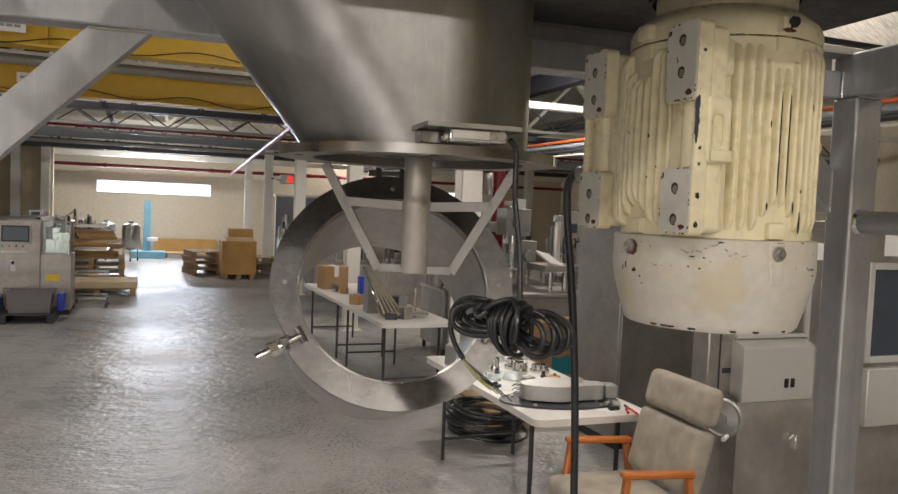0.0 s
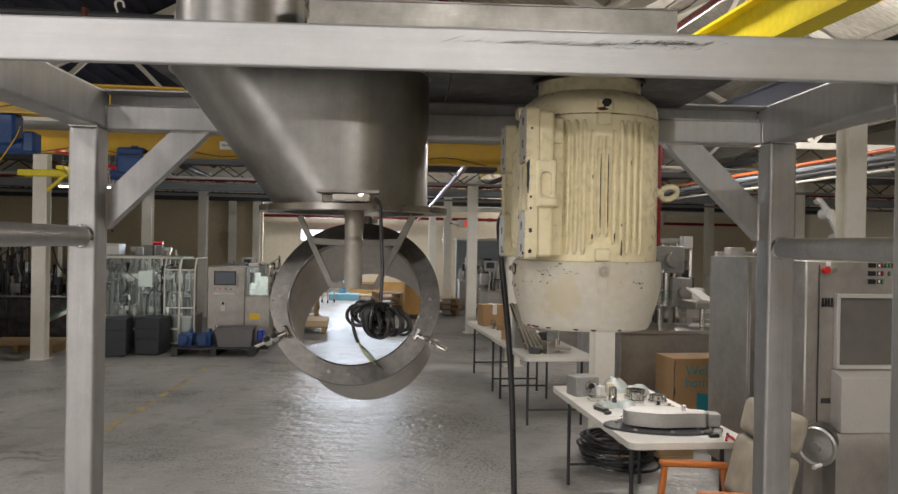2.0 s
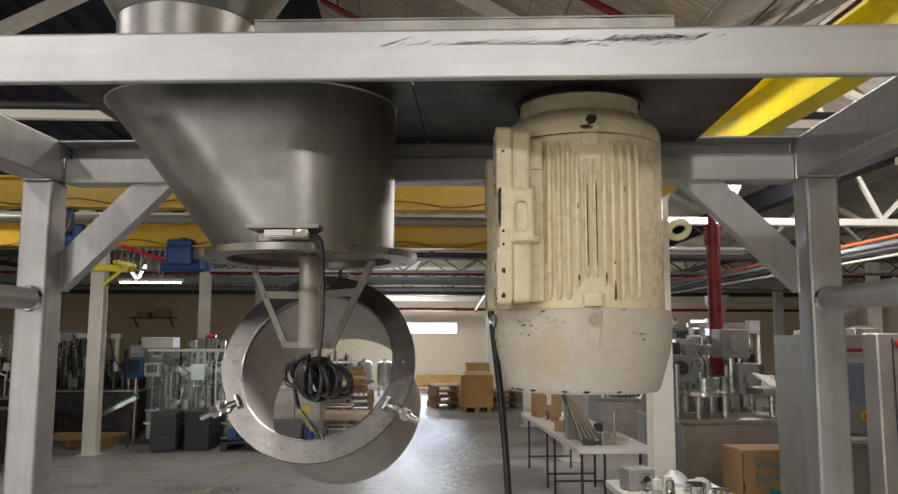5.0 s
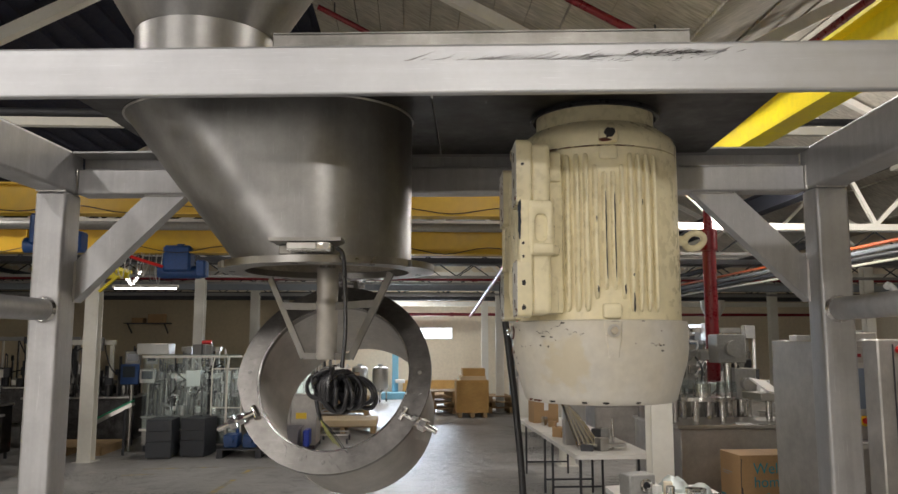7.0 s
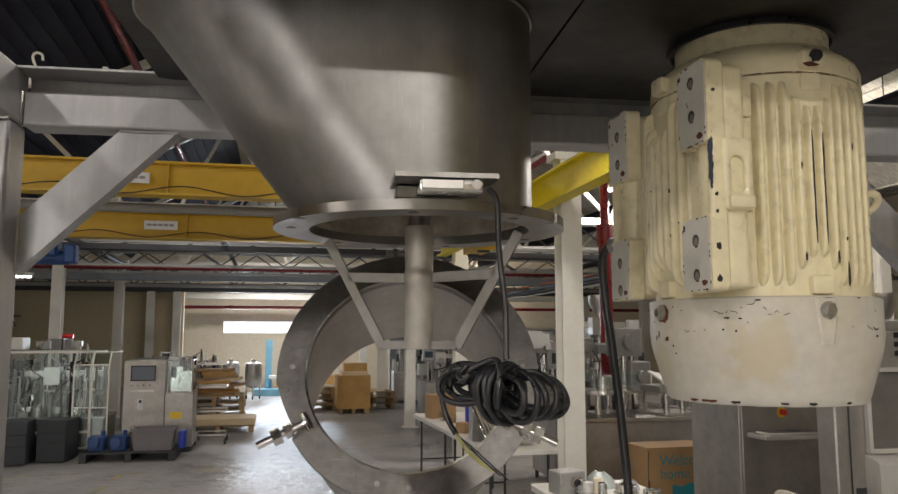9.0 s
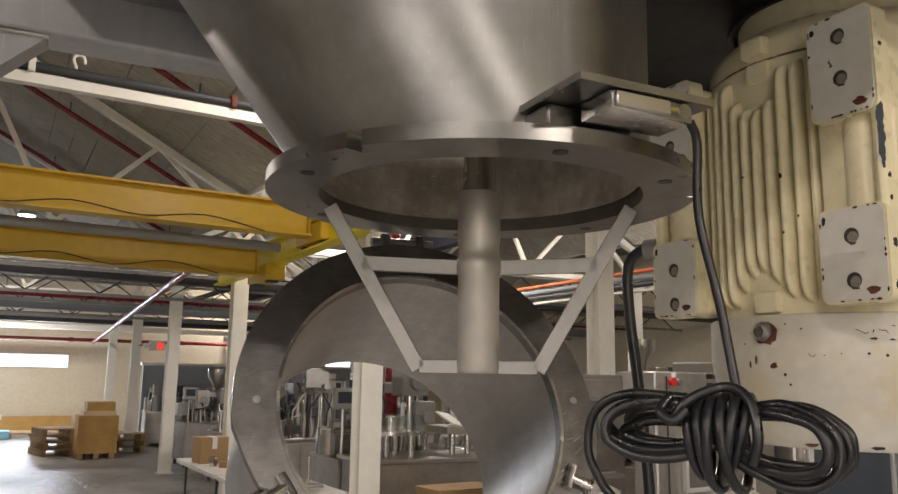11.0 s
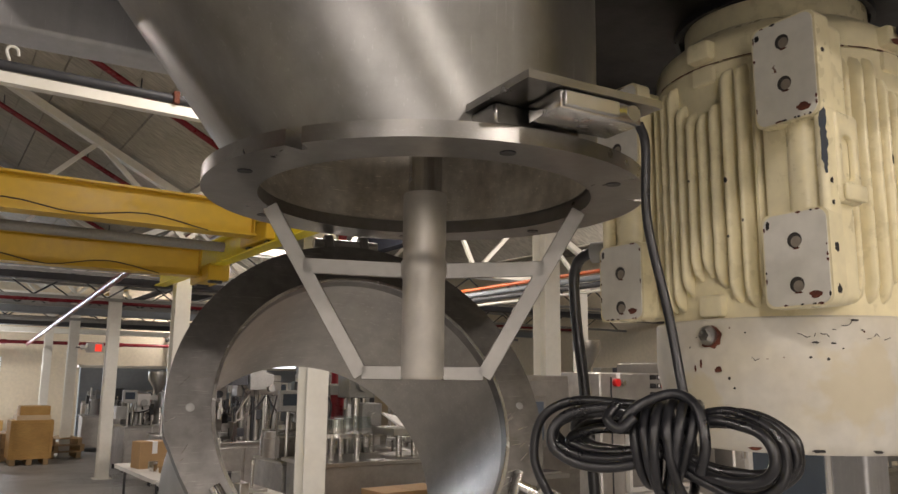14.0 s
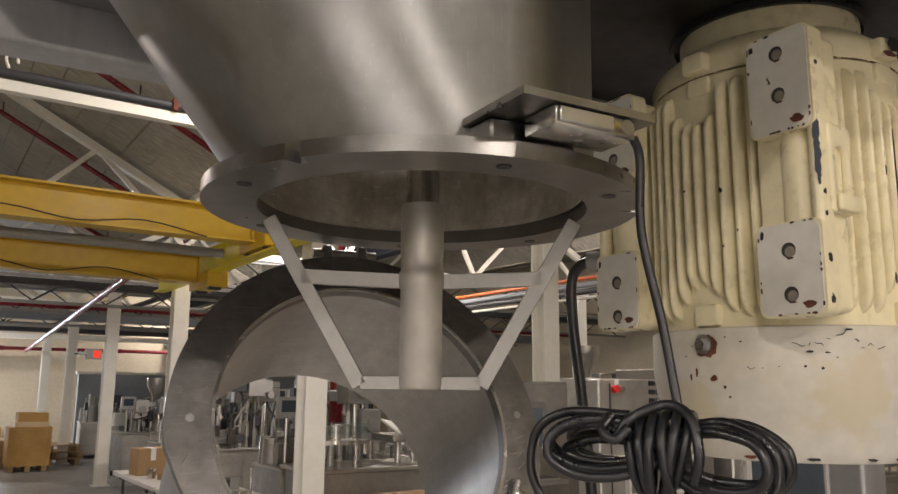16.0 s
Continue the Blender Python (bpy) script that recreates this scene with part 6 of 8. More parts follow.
words("Welcome", 0.142, pose(-0.23, -0.2114, 0.43, 90), TEAL_PRINT, big)
words("home", 0.142, pose(-0.23, -0.2114, 0.305, 90), TEAL_PRINT, big)
bm = bmnew()
out = [(-0.24 + 0.20, 0.06), (0.30, 0.06), (0.30, 0.22), (0.16, 0.26), (0.06, 0.23), (-0.04, 0.25)]
plate(bm, out, 0.0004, 0.0012, pose(-0.06, -0.2102, 0, 90))
part("printed_patch", bm, TEAL_PRINT, big, "teal printed patch")


def pallet(m, mt=None, lb="worn wooden pallet on the floor", w=1.2, d=1.0):
    t = thing("pallet", lb, "pallet", m, "pallets")
    mt = mt or WOOD
    board = None
    for k in range(7):
        y = -d / 2 + 0.05 + k * (d - 0.1) / 6
        if board is None:
            bm = bmnew()
            box(bm, (0, 0, 0), (w, 0.095, 0.02), None, 0.002)
            board = part("board", bm, mt, t, m=pose(0, y, 0.132))
        else:
            again(board, pose(0, y, 0.132))
    for x in (-w / 2 + 0.05, 0, w / 2 - 0.05):
        bm = bmnew()
        box(bm, (x, 0, 0.0715), (0.09, d, 0.10), None, 0.002)
        part("stringer", bm, mt, t)
        bm = bmnew()
        box(bm, (x, 0, 0.0105), (0.1, d, 0.021), None, 0.002)
        part("runner", bm, mt, t)
    return t


pallet(at_hall(3.86, 7.3, 0, 3))
pallet(at_hall(3.2, 6.45, 0, 88), lb="worn wooden pallet behind a folding table", w=0.9, d=0.66)

# coil of black hose under the first table
hc = thing("hose_coil", "coil of black hoses on the floor under a table", "hose", at_hall(2.80, 5.95, 0))
for k in range(16):
    r = 0.22 + 0.11 * rng.random()
    z0 = 0.016 + 0.014 * k
    pts = []
    ox, oy = rng.uniform(-0.06, 0.06), rng.uniform(-0.06, 0.06)
    for i in range(21):
        a = 2 * math.pi * i / 20
        pts.append((ox + r * math.cos(a), oy + r * 1.15 * math.sin(a), z0 + 0.012 * math.sin(2 * a + k)))
    bm = bmnew()
    hose(bm, pts, 0.014, 8, 2)
    part("turn", bm, BLACK, hc)

# ---- armchair ----
ch = thing("armchair", "taupe upholstered armchair with orange wooden arms", "chair", at_hall(2.40, 3.36, 0.0, -3))


def cushion(bm, lo, hi, m, crown=0.02, r=0.03):
    vs = span(bm, lo, hi)
    es = list({e for v in vs for e in v.link_edges})
    out = bmesh.ops.bevel(bm, geom=es, offset=r, segments=4, profile=0.6, affect="EDGES")
    bmesh.ops.transform(bm, matrix=m, verts=bm.verts)


bm = bmnew()
cushion(bm, (-0.30, -0.25, 0.37), (0.24, 0.25, 0.48), pose(0, 0, 0), r=0.045)
part("seat", bm, FABRIC, ch, "stained taupe seat cushion", 60)
bm = bmnew()
cushion(bm, (-0.06, -0.27, 0.0), (0.06, 0.27, 0.34), pose(0.24, 0, 0.49, 0, 14), r=0.045)
part("backrest", bm, FABRIC, ch, "", 60)
bm = bmnew()
cushion(bm, (-0.065, -0.26, 0.345), (0.065, 0.26, 0.55), pose(0.24, 0, 0.50, 0, 14), r=0.055)
part("headrest", bm, FABRIC, ch, "", 60)
for s in (-1, 1):
    y = s * 0.29
    for nm, a, b, w, h in (("armrest", (-0.17, y, 0.645), (0.23, y, 0.625), 0.055, 0.032), ("front_leg", (-0.14, y, 0.63), (-0.22, y, 0.0), 0.032, 0.045),
                           ("rear_leg", (0.20, y, 0.61), (0.30, y, 0.0), 0.032, 0.045)):
        bm = bmnew()
        bar(bm, a, b, w, h, 0.008, (0, 1, 0) if nm != "armrest" else (0, 0, 1))
        part(nm, bm, ARM_WOOD, ch)
    bm = bmnew()
    bar(bm, (-0.17, y, 0.36), (0.24, y, 0.34), 0.03, 0.06, 0.006)
    part("side_rail", bm, ARM_WOOD, ch)

# ---- tablet press cabinet with handwheel ----
tp = thing("press_cabinet", "stainless machine cabinet with handwheel, window and push buttons", "machine", at_hall(3.0, 3.46, 0))
bm = bmnew()
span(bm, (0.0, 0.0, 0.06), (0.90, 0.14, 1.825), 0.008)
part("front_panel", bm, CABINET_STEEL, tp)
bm = bmnew()
span(bm, (0.64, 0.1405, 0.06), (0.90, 0.85, 1.80), 0.008)
part("body", bm, CABINET_STEEL, tp)
bm = bmnew()
span(bm, (0.04, 0.03, 0.0), (0.88, 0.14, 0.06))
span(bm, (0.66, 0.1405, 0.0), (0.88, 0.80, 0.06))
part("plinth", bm, DARK_IRON, tp)
bm = bmnew()
span(bm, (0.075, -0.006, 0.80), (0.080, -0.0005, 1.80))
part("seam", bm, DARK_IRON, tp)
wf = bmnew()
for lo, hi in (((0.17, -0.03, 1.217), (0.192, 0.0, 1.64)), ((0.192, -0.03, 1.618), (0.68, 0.0, 1.64)), ((0.658, -0.03, 1.239), (0.68, 0.0, 1.618)), ((0.192, -0.03, 1.217), (0.68, 0.0, 1.239))):
    span(wf, lo, hi, 0.002)
wfp = part("window_frame", wf, PALE_STEEL, tp)
bm = bmnew()
span(bm, (0.192, -0.012, 1.239), (0.658, -0.004, 1.618))
part("pane", bm, PANE_GREY, wfp)
bm = bmnew()
plate(bm, [(-0.10, 0.875), (-0.10, 1.175), (-0.09, 1.185), (-0.001, 1.214), (-0.001, 0.875)], 0.16, 0.67,
      Matrix(((0, 0, 1, 0), (1, 0, 0, 0), (0, 1, 0, 0), (0, 0, 0, 1))))
part("chute_cover", bm, PALE_STEEL, tp, "pale brushed sheet steel chute cover")
for k in range(2):
    bm = bmnew()
    span(bm, (0.455 + 0.045 * k, -0.104, 0.945), (0.485 + 0.045 * k, -0.1005, 0.998), 0.002)
    part("slot_switch", bm, BLACK, tp)
bm = bmnew()
plate(bm, [(-0.12, 0.08), (-0.12, 0.80), (-0.09, 0.872), (-0.0005, 0.872), (-0.0005, 0.08)], 0.12, 0.88,
      Matrix(((0, 0, 1, 0), (1, 0, 0, 0), (0, 1, 0, 0), (0, 0, 0, 1))))
part("lower_cover", bm, CABINET_STEEL, tp, "dark stainless lower cover")
bm = bmnew()
rod(bm, (0.02, -0.10, 0.82), (0.10, -0.005, 0.82), 0.10, 24)
part("gear_housing", bm, DARK_STEEL, tp)
hw = bmnew()
lathe(hw, [(0.098, -0.012), (0.108, 0.0), (0.098, 0.012), (0.086, 0.008), (0.03, -0.006), (0.03, -0.014), (0.086, -0.004)], 36, (0, 0, 0), True)
rod(hw, (0, 0, -0.03), (0, 0, 0.05), 0.028, 20)
bmesh.ops.transform(hw, matrix=pose(-0.02, -0.16, 0.82, 0, 90, 35), verts=hw.verts)
hwp = part("handwheel", hw, ALUMINIUM, tp, "polished aluminium handwheel")
bm = bmnew()
rod(bm, (-0.04, -0.23, 0.74), (-0.11, -0.28, 0.74), 0.011, 10)
part("crank_knob", bm, WHITE_PLASTIC, hwp)
bm = bmnew()
rod(bm, (0.0, -0.15, 0.82), (0.10, -0.05, 0.82), 0.030, 16)
part("wheel_shaft", bm, DARK_IRON, hwp)
bm = bmnew()
rod(bm, (0.11, -0.025, 1.772), (0.11, 0.0, 1.772), 0.020, 18)
part("stop_button", bm, RED_PLASTIC, tp, "red mushroom stop button")
bm = bmnew()
rod(bm, (0.16, -0.02, 1.772), (0.16, 0.0, 1.772), 0.014, 12)
part("key_switch", bm, BRIGHT, tp)
bm = bmnew()
span(bm, (0.115, -0.002, 1.795), (0.145, -0.0004, 1.82))
part("label_plate", bm, PAPER, tp)
for z, row in ((1.803, (PAPER, RED_PLASTIC, GREEN_PLASTIC, GREEN_PLASTIC, RED_PLASTIC)), (1.757, (PAPER, RED_PLASTIC, None, GREEN_PLASTIC)), (1.711, (PAPER, GREEN_PLASTIC))):
    bm = bmnew()
    span(bm, (0.372, -0.008, z - 0.013), (0.418, 0.0, z + 0.013), 0.002)
    part("display", bm, BLACK, tp)
    for k, mt in enumerate(row):
        if mt is None:
            continue
        bm = bmnew()
        span(bm, (0.428 + 0.0215 * k, -0.006, z - 0.0125), (0.4455 + 0.0215 * k, 0.0, z + 0.0125), 0.002)
        bezel = part("button_bezel", bm, DARK_IRON, tp)
        bm = bmnew()
        span(bm, (0.4315 + 0.0215 * k, -0.010, z - 0.008), (0.442 + 0.0215 * k, -0.0062, z + 0.008), 0.002)
        part("push_button", bm, mt, bezel)
for k in range(4):
    bm = bmnew()
    span(bm, (0.094 + 0.0185 * k, -0.0022, 1.565), (0.1085 + 0.0185 * k, -0.0004, 1.615))
    part("nameplate_bar", bm, BLACK, tp)
bm = bmnew()
span(bm, (0.10, -0.002, 1.02), (0.20, -0.0004, 1.05))
part("label_strip", bm, DARK_IRON, tp)
bm = bmnew()
for lo, hi in (((0.47, -0.15, 0.66), (0.53, -0.121, 0.685)), ((0.493, -0.17, 0.61), (0.508, -0.121, 0.70))):
    span(bm, lo, hi, 0.004)
part("latch_handle", bm, BRIGHT, tp)

td = thing("side_cabinet", "stainless side cabinet with a tall framed glass door", "machine", at_hall(3.985, 3.40, 0))
bm = bmnew()
span(bm, (0.0, 0.0, 0.0), (1.1, 0.9, 1.90), 0.010)
part("body", bm, CABINET_STEEL, td)
bm = bmnew()
for lo, hi in (((0.09, -0.03, 1.06), (0.13, 0.0, 1.66)), ((0.13, -0.03, 1.62), (0.92, 0.0, 1.66)), ((0.88, -0.03, 1.10), (0.92, 0.0, 1.62)), ((0.13, -0.03, 1.06), (0.92, 0.0, 1.10))):
    span(bm, lo, hi, 0.002)
dp = part("door_frame", bm, PALE_STEEL, td)
bm = bmnew()
span(bm, (0.13, -0.014, 1.10), (0.88, -0.006, 1.62))
part("door_pane", bm, SCREEN, dp)
bm = bmnew()
span(bm, (0.10, -0.05, 0.68), (0.92, -0.0005, 1.03), 0.006)
part("lower_panel", bm, PALE_STEEL, td)
bm = bmnew()
span(bm, (0.22, -0.003, 1.70), (0.36, -0.0004, 1.86))
part("paper_notice", bm, PAPER, td)
bm = bmnew()
span(bm, (0.70, -0.003, 1.665), (0.80, -0.0004, 1.765))
part("paper_notice", bm, PAPER, tp)
bm = bmnew()
span(bm, (0.56, -0.004, 1.715), (0.68, -0.0004, 1.775))
lp = part("logo_plate", bm, PAPER, tp)
bm = bmnew()
span(bm, (0.575, -0.0055, 1.735), (0.665, -0.0042, 1.757))
part("logo_bar", bm, RED_PLASTIC, lp)
bm = bmnew()
span(bm, (0.69, -0.02, 0.76), (0.705, -0.0004, 1.58), 0.002)
part("hinge_strip", bm, PALE_STEEL, tp)
for z in (1.15, 1.35, 1.52):
    bm = bmnew()
    span(bm, (0.062, -0.02, z), (0.0885, 0.0, z + 0.09), 0.003)
    part("hinge", bm, BRIGHT, td)

# ---- control cabinet with screen ----
cb = thing("control_cabinet", "tall stainless control cabinet with touch screen and stop button", "cabinet", at_hall(3.58, 5.2, 0))
bm = bmnew()
span(bm, (0, 0, 0.08), (0.80, 0.67, 1.82), 0.008)
part("body", bm, CABINET_STEEL, cb)
bm = bmnew()
span(bm, (0.03, 0.03, 0), (0.77, 0.64, 0.08))
part("plinth", bm, DARK_IRON, cb)
bm = bmnew()
span(bm, (0.012, -0.018, 0.12), (0.788, -0.0005, 1.78), 0.006)
door = part("door", bm, CABINET_STEEL, cb)
bm = bmnew()
span(bm, (0.14, -0.030, 1.28), (0.54, -0.0185, 1.66), 0.004)
part("screen_bezel", bm, STEEL, door)
bm = bmnew()
span(bm, (0.17, -0.034, 1.33), (0.51, -0.0305, 1.62))
part("screen", bm, SLATE, door)
bm = bmnew()
rod(bm, (0.34, -0.024, 1.245), (0.34, -0.0185, 1.245), 0.040, 22)
part("stop_plate", bm, YELLOW_PLASTIC, door)
bm = bmnew()
rod(bm, (0.34, -0.055, 1.245), (0.34, -0.0245, 1.245), 0.022, 18)
part("stop_button", bm, RED_PLASTIC, door)
bm = bmnew()
span(bm, (0.05, -0.24, 1.075), (0.58, -0.0185, 1.105), 0.004)
ks = part("keyboard_shelf", bm, PALE_STEEL, cb)
bm = bmnew()
span(bm, (0.09, -0.215, 1.1055), (0.52, -0.06, 1.120), 0.004)
kb = part("keyboard", bm, WHITE_PLASTIC, ks)
for r_ in range(5):
    bm = bmnew()
    for k in range(14):
        span(bm, (0.105 + 0.029 * k, -0.205 + 0.028 * r_, 1.1202), (0.128 + 0.029 * k, -0.183 + 0.028 * r_, 1.124))
    part("key_row", bm, TOTE_GREY, kb)
bm = bmnew()
span(bm, (0.22, -0.021, 1.70), (0.34, -0.0185, 1.725))
part("nameplate_bar", bm, RED, door)
bm = bmnew()
hose(bm, [(0.12 + 0.03 * math.cos(2 * math.pi * i / 16), 0.1, 1.862 + 0.03 * math.sin(2 * math.pi * i / 16)) for i in range(17)], 0.008, 8, straight=True)
part("lifting_eye", bm, BRIGHT, cb)

# ---- machinery further off ----
def machine(u, v, w, d, h, seed, turn=0.0, lb="stainless packaging machine with fittings on its deck", mt=None, deck=0.85, guards=False, grain=1.0, dim=False):
    """A floor-standing machine: base cabinet, deck, uprights, drums and small units, clear guards on request."""
    r = random.Random(seed)
    mt = mt or CABINET_STEEL
    t = thing("packaging_machine", lb, "machine", at_hall(u, v, 0, turn), "machines in the hall")
    bm = bmnew()
    span(bm, (0.02, 0.02, 0.10), (w - 0.02, d - 0.02, deck - 0.03), 0.008)
    base = part("base", bm, mt, t)
    n = max(1, int(w / 0.6))
    for k in range(n):
        bm = bmnew()
        span(bm, (0.04 + k * (w - 0.04) / n, 0.005, 0.14), ((k + 1) * (w - 0.04) / n, 0.0195, deck - 0.08), 0.003)
        p = part("door", bm, mt, base)
    for x in (0.06, w - 0.06):
        for y in (0.08, d - 0.08):
            bm = bmnew()
            rod(bm, (x, y, 0), (x, y, 0.10), 0.025, 8)
            part("foot", bm, DARK_IRON, t)
    bm = bmnew()
    span(bm, (0, 0, deck - 0.03), (w, d, deck), 0.005)
    part("deck", bm, STEEL, t)
    k = 0
    while k < int((14 + w * 18) / grain ** 1.5):
        k += 1
        x, y = r.uniform(0.1, w - 0.1), r.uniform(0.06, d - 0.08)
        z = deck
        top = r.uniform(0.15, max(0.3, h - deck))
        c = r.random()
        m_ = r.choice((STEEL, BRIGHT, DARK_STEEL, GREY_METAL, DARK_IRON, WHITE_PLASTIC, STEEL, CABINET_STEEL, BRIGHT, DARK_IRON, BLACK, DARK_STEEL, WHITE_PLASTIC, GREY_METAL))
        bm = bmnew()
        if c < 0.3:
            rod(bm, (x, y, z), (x, y, z + top), r.uniform(0.012, 0.03), 8)
            nm = "upright"
        elif c < 0.5:
            rr = r.uniform(0.05, 0.14) * grain
            m_ = r.choice((STEEL, BRIGHT, DARK_STEEL, GREY_METAL, CABINET_STEEL))
            lathe(bm, [(rr, z), (rr, z + top * 0.45), (rr * 0.92, z + top * 0.47), (rr * 0.92, z + top * 0.60)], 18, (x, y, 0))
            nm = "drum"
        elif c < 0.85:
            sx, sy, sz = r.uniform(0.05, 0.25) * grain, r.uniform(0.05, 0.2) * grain, r.uniform(0.05, 0.3) * grain
            lift = r.uniform(0, top * 0.6)
            box(bm, (x, y, z + lift + sz / 2), (sx, sy, sz), None, 0.006)
            if lift > 0.02:
                rod(bm, (x, y, z), (x, y, z + lift + 0.01), 0.015, 6)
            nm = "unit"
        else:
            a = (x, y, z + top)
            b = (min(max(x + r.uniform(-0.4, 0.4), 0.05), w - 0.05), y, z + top * r.uniform(0.5, 1.0))
            rod(bm, a, b, 0.014, 8)
            rod(bm, (a[0], a[1], z), a, 0.012, 6)
            rod(bm, (b[0], b[1], z), b, 0.012, 6)
            nm = "linkage"
        # most fittings turn dark here, weak light put into their colour
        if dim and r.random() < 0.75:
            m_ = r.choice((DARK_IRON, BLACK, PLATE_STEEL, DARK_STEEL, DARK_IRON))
        part(nm, bm, m_, t)
    if u > 0:
        # stout heads on columns, with a shaft and a side motor each
        for q in range(int(w * 2.6)):
            x, y = r.uniform(0.2, w - 0.2), r.uniform(0.15, d - 0.2)
            z1, sx, sy, sz = deck + (h - deck) * r.uniform(0.25, 0.8), r.uniform(0.2, 0.42), r.uniform(0.2, 0.36), r.uniform(0.16, 0.42)
            bm = bmnew()
            rod(bm, (x, y, deck), (x, y, z1), r.uniform(0.03, 0.07), 14)
            part("head_column", bm, r.choice((BRIGHT, STEEL)), t)
            bm = bmnew()
            box(bm, (x, y, z1 + sz / 2), (sx, sy, sz), None, 0.012)
            hd = part("head", bm, r.choice((CABINET_STEEL, GREY_METAL, STEEL, CABINET_STEEL)), t)
            bm = bmnew()
            rod(bm, (x, y - sy / 2 - 0.09, z1 + sz * 0.5), (x, y - sy / 2, z1 + sz * 0.5), min(sz, sx) * 0.28, 16)
            part("side_motor", bm, r.choice((DARK_IRON, GREY_METAL, BRIGHT)), hd)
            bm = bmnew()
            rod(bm, (x + sx * 0.3, y, z1 - 0.14), (x + sx * 0.3, y, z1), 0.02, 10)
            part("shaft", bm, BRIGHT, hd)
    if r.random() < 0.75:
        # gantry over the deck, with a hopper or boxes hung on it
        y, g = d * r.uniform(0.3, 0.7), h * r.uniform(0.82, 1.0)
        xa, xb = w * r.uniform(0.05, 0.25), w * r.uniform(0.7, 0.95)
        for x in (xa, xb):
            bm = bmnew()
            bar(bm, (x, y, deck), (x, y, g), 0.07, 0.07, 0.005, (0, 1, 0))
            part("gantry_post", bm, r.choice((STEEL, GREY_METAL, WHITE_STEEL)), t)
        bm = bmnew()
        bar(bm, (xa - 0.06, y, g + 0.05), (xb + 0.06, y, g + 0.05), 0.09, 0.09, 0.005)
        part("gantry_beam", bm, r.choice((STEEL, GREY_METAL, WHITE_STEEL)), t)
        for q in range(3):
            x, s_ = r.uniform(xa, xb), r.uniform(0.08, 0.2)
            bm = bmnew()
            box(bm, (x, y - 0.05 - s_ / 2, g + 0.02), (s_ * 1.3, s_, s_ * r.uniform(0.8, 1.8)), None, 0.006)
            part("drive_box", bm, r.choice((GREY_METAL, DARK_IRON, STEEL, GREY_METAL, STEEL)), t)
        if u > 0 and r.random() < 0.5:
            x = r.uniform(xa + 0.1, xb - 0.1)
            bm = bmnew()
            lathe(bm, [(0.04, g + 0.10), (0.05, g + 0.16), (0.20, g + 0.42), (0.20, g + 0.56), (0.19, g + 0.56), (0.19, g + 0.42), (0.035, g + 0.12)], 20, (x, y, 0), True)
            part("feed_hopper", bm, STEEL, t)
        for q in range(4):
            x0, z0 = r.uniform(xa, xb), deck + r.uniform(0.1, 0.4)
            x1 = min(max(x0 + r.uniform(-0.5, 0.5), 0), w)
            bm = bmnew()
            hose(bm, [(x0, y - 0.08, g), (x0 + 0.05, y - 0.16, g - 0.15), ((x0 + x1) / 2, y - 0.2, (g + z0) / 2 - 0.1), (x1, y - 0.1, z0), (x1, y - 0.05, deck)], 0.012, 6, 4)
            part("air_hose", bm, r.choice((BLACK, BLACK, DARK_IRON, GREY_METAL)), t)
    if r.random() < 0.6:
        x = r.choice((0.08, w - 0.08))
        bm = bmnew()
        rod(bm, (x, 0.08, deck), (x, 0.08, h * 0.8), 0.02, 8)
        pp = part("panel_post", bm, STEEL, t)
        bm = bmnew()
        box(bm, (x, 0.05, h * 0.8 + 0.12), (0.26, 0.08, 0.24), None, 0.008)
        pn = part("operator_panel", bm, r.choice((GREY_METAL, STEEL, CABINET_STEEL)), t)
        bm = bmnew()
        span(bm, (x - 0.09, 0.004, h * 0.8 + 0.07), (x + 0.09, 0.0095, h * 0.8 + 0.20))
        part("screen", bm, SCREEN, pn)
    if guards:
        for x in (0.02, w * 0.36, w * 0.7, w - 0.02):
            for y in (0.02, d - 0.02):
                bm = bmnew()
                bar(bm, (x, y, deck), (x, y, h), 0.04, 0.04)
                part("guard_post", bm, WHITE_STEEL, t)
        for y in (0.02, d - 0.02):
            bm = bmnew()
            bar(bm, (0, y, h + 0.02), (w, y, h + 0.02), 0.05, 0.04)
            part("guard_rail", bm, WHITE_STEEL, t)
        for a, b in ((0.04, w * 0.36 - 0.02), (w * 0.36 + 0.02, w * 0.7 - 0.02), (w * 0.7 + 0.02, w - 0.04)):
            bm = bmnew()
            span(bm, (a, 0.016, deck + 0.01), (b, 0.022, h))
            g = part("guard_pane", bm, CLEAR, t, "clear plastic guard")
            g.visible_shadow = False
        bm = bmnew()
        span(bm, (0.04, 0.0, h + 0.041), (w - 0.04, d, h + 0.047))
        part("guard_top", bm, CLEAR, t)
    return t


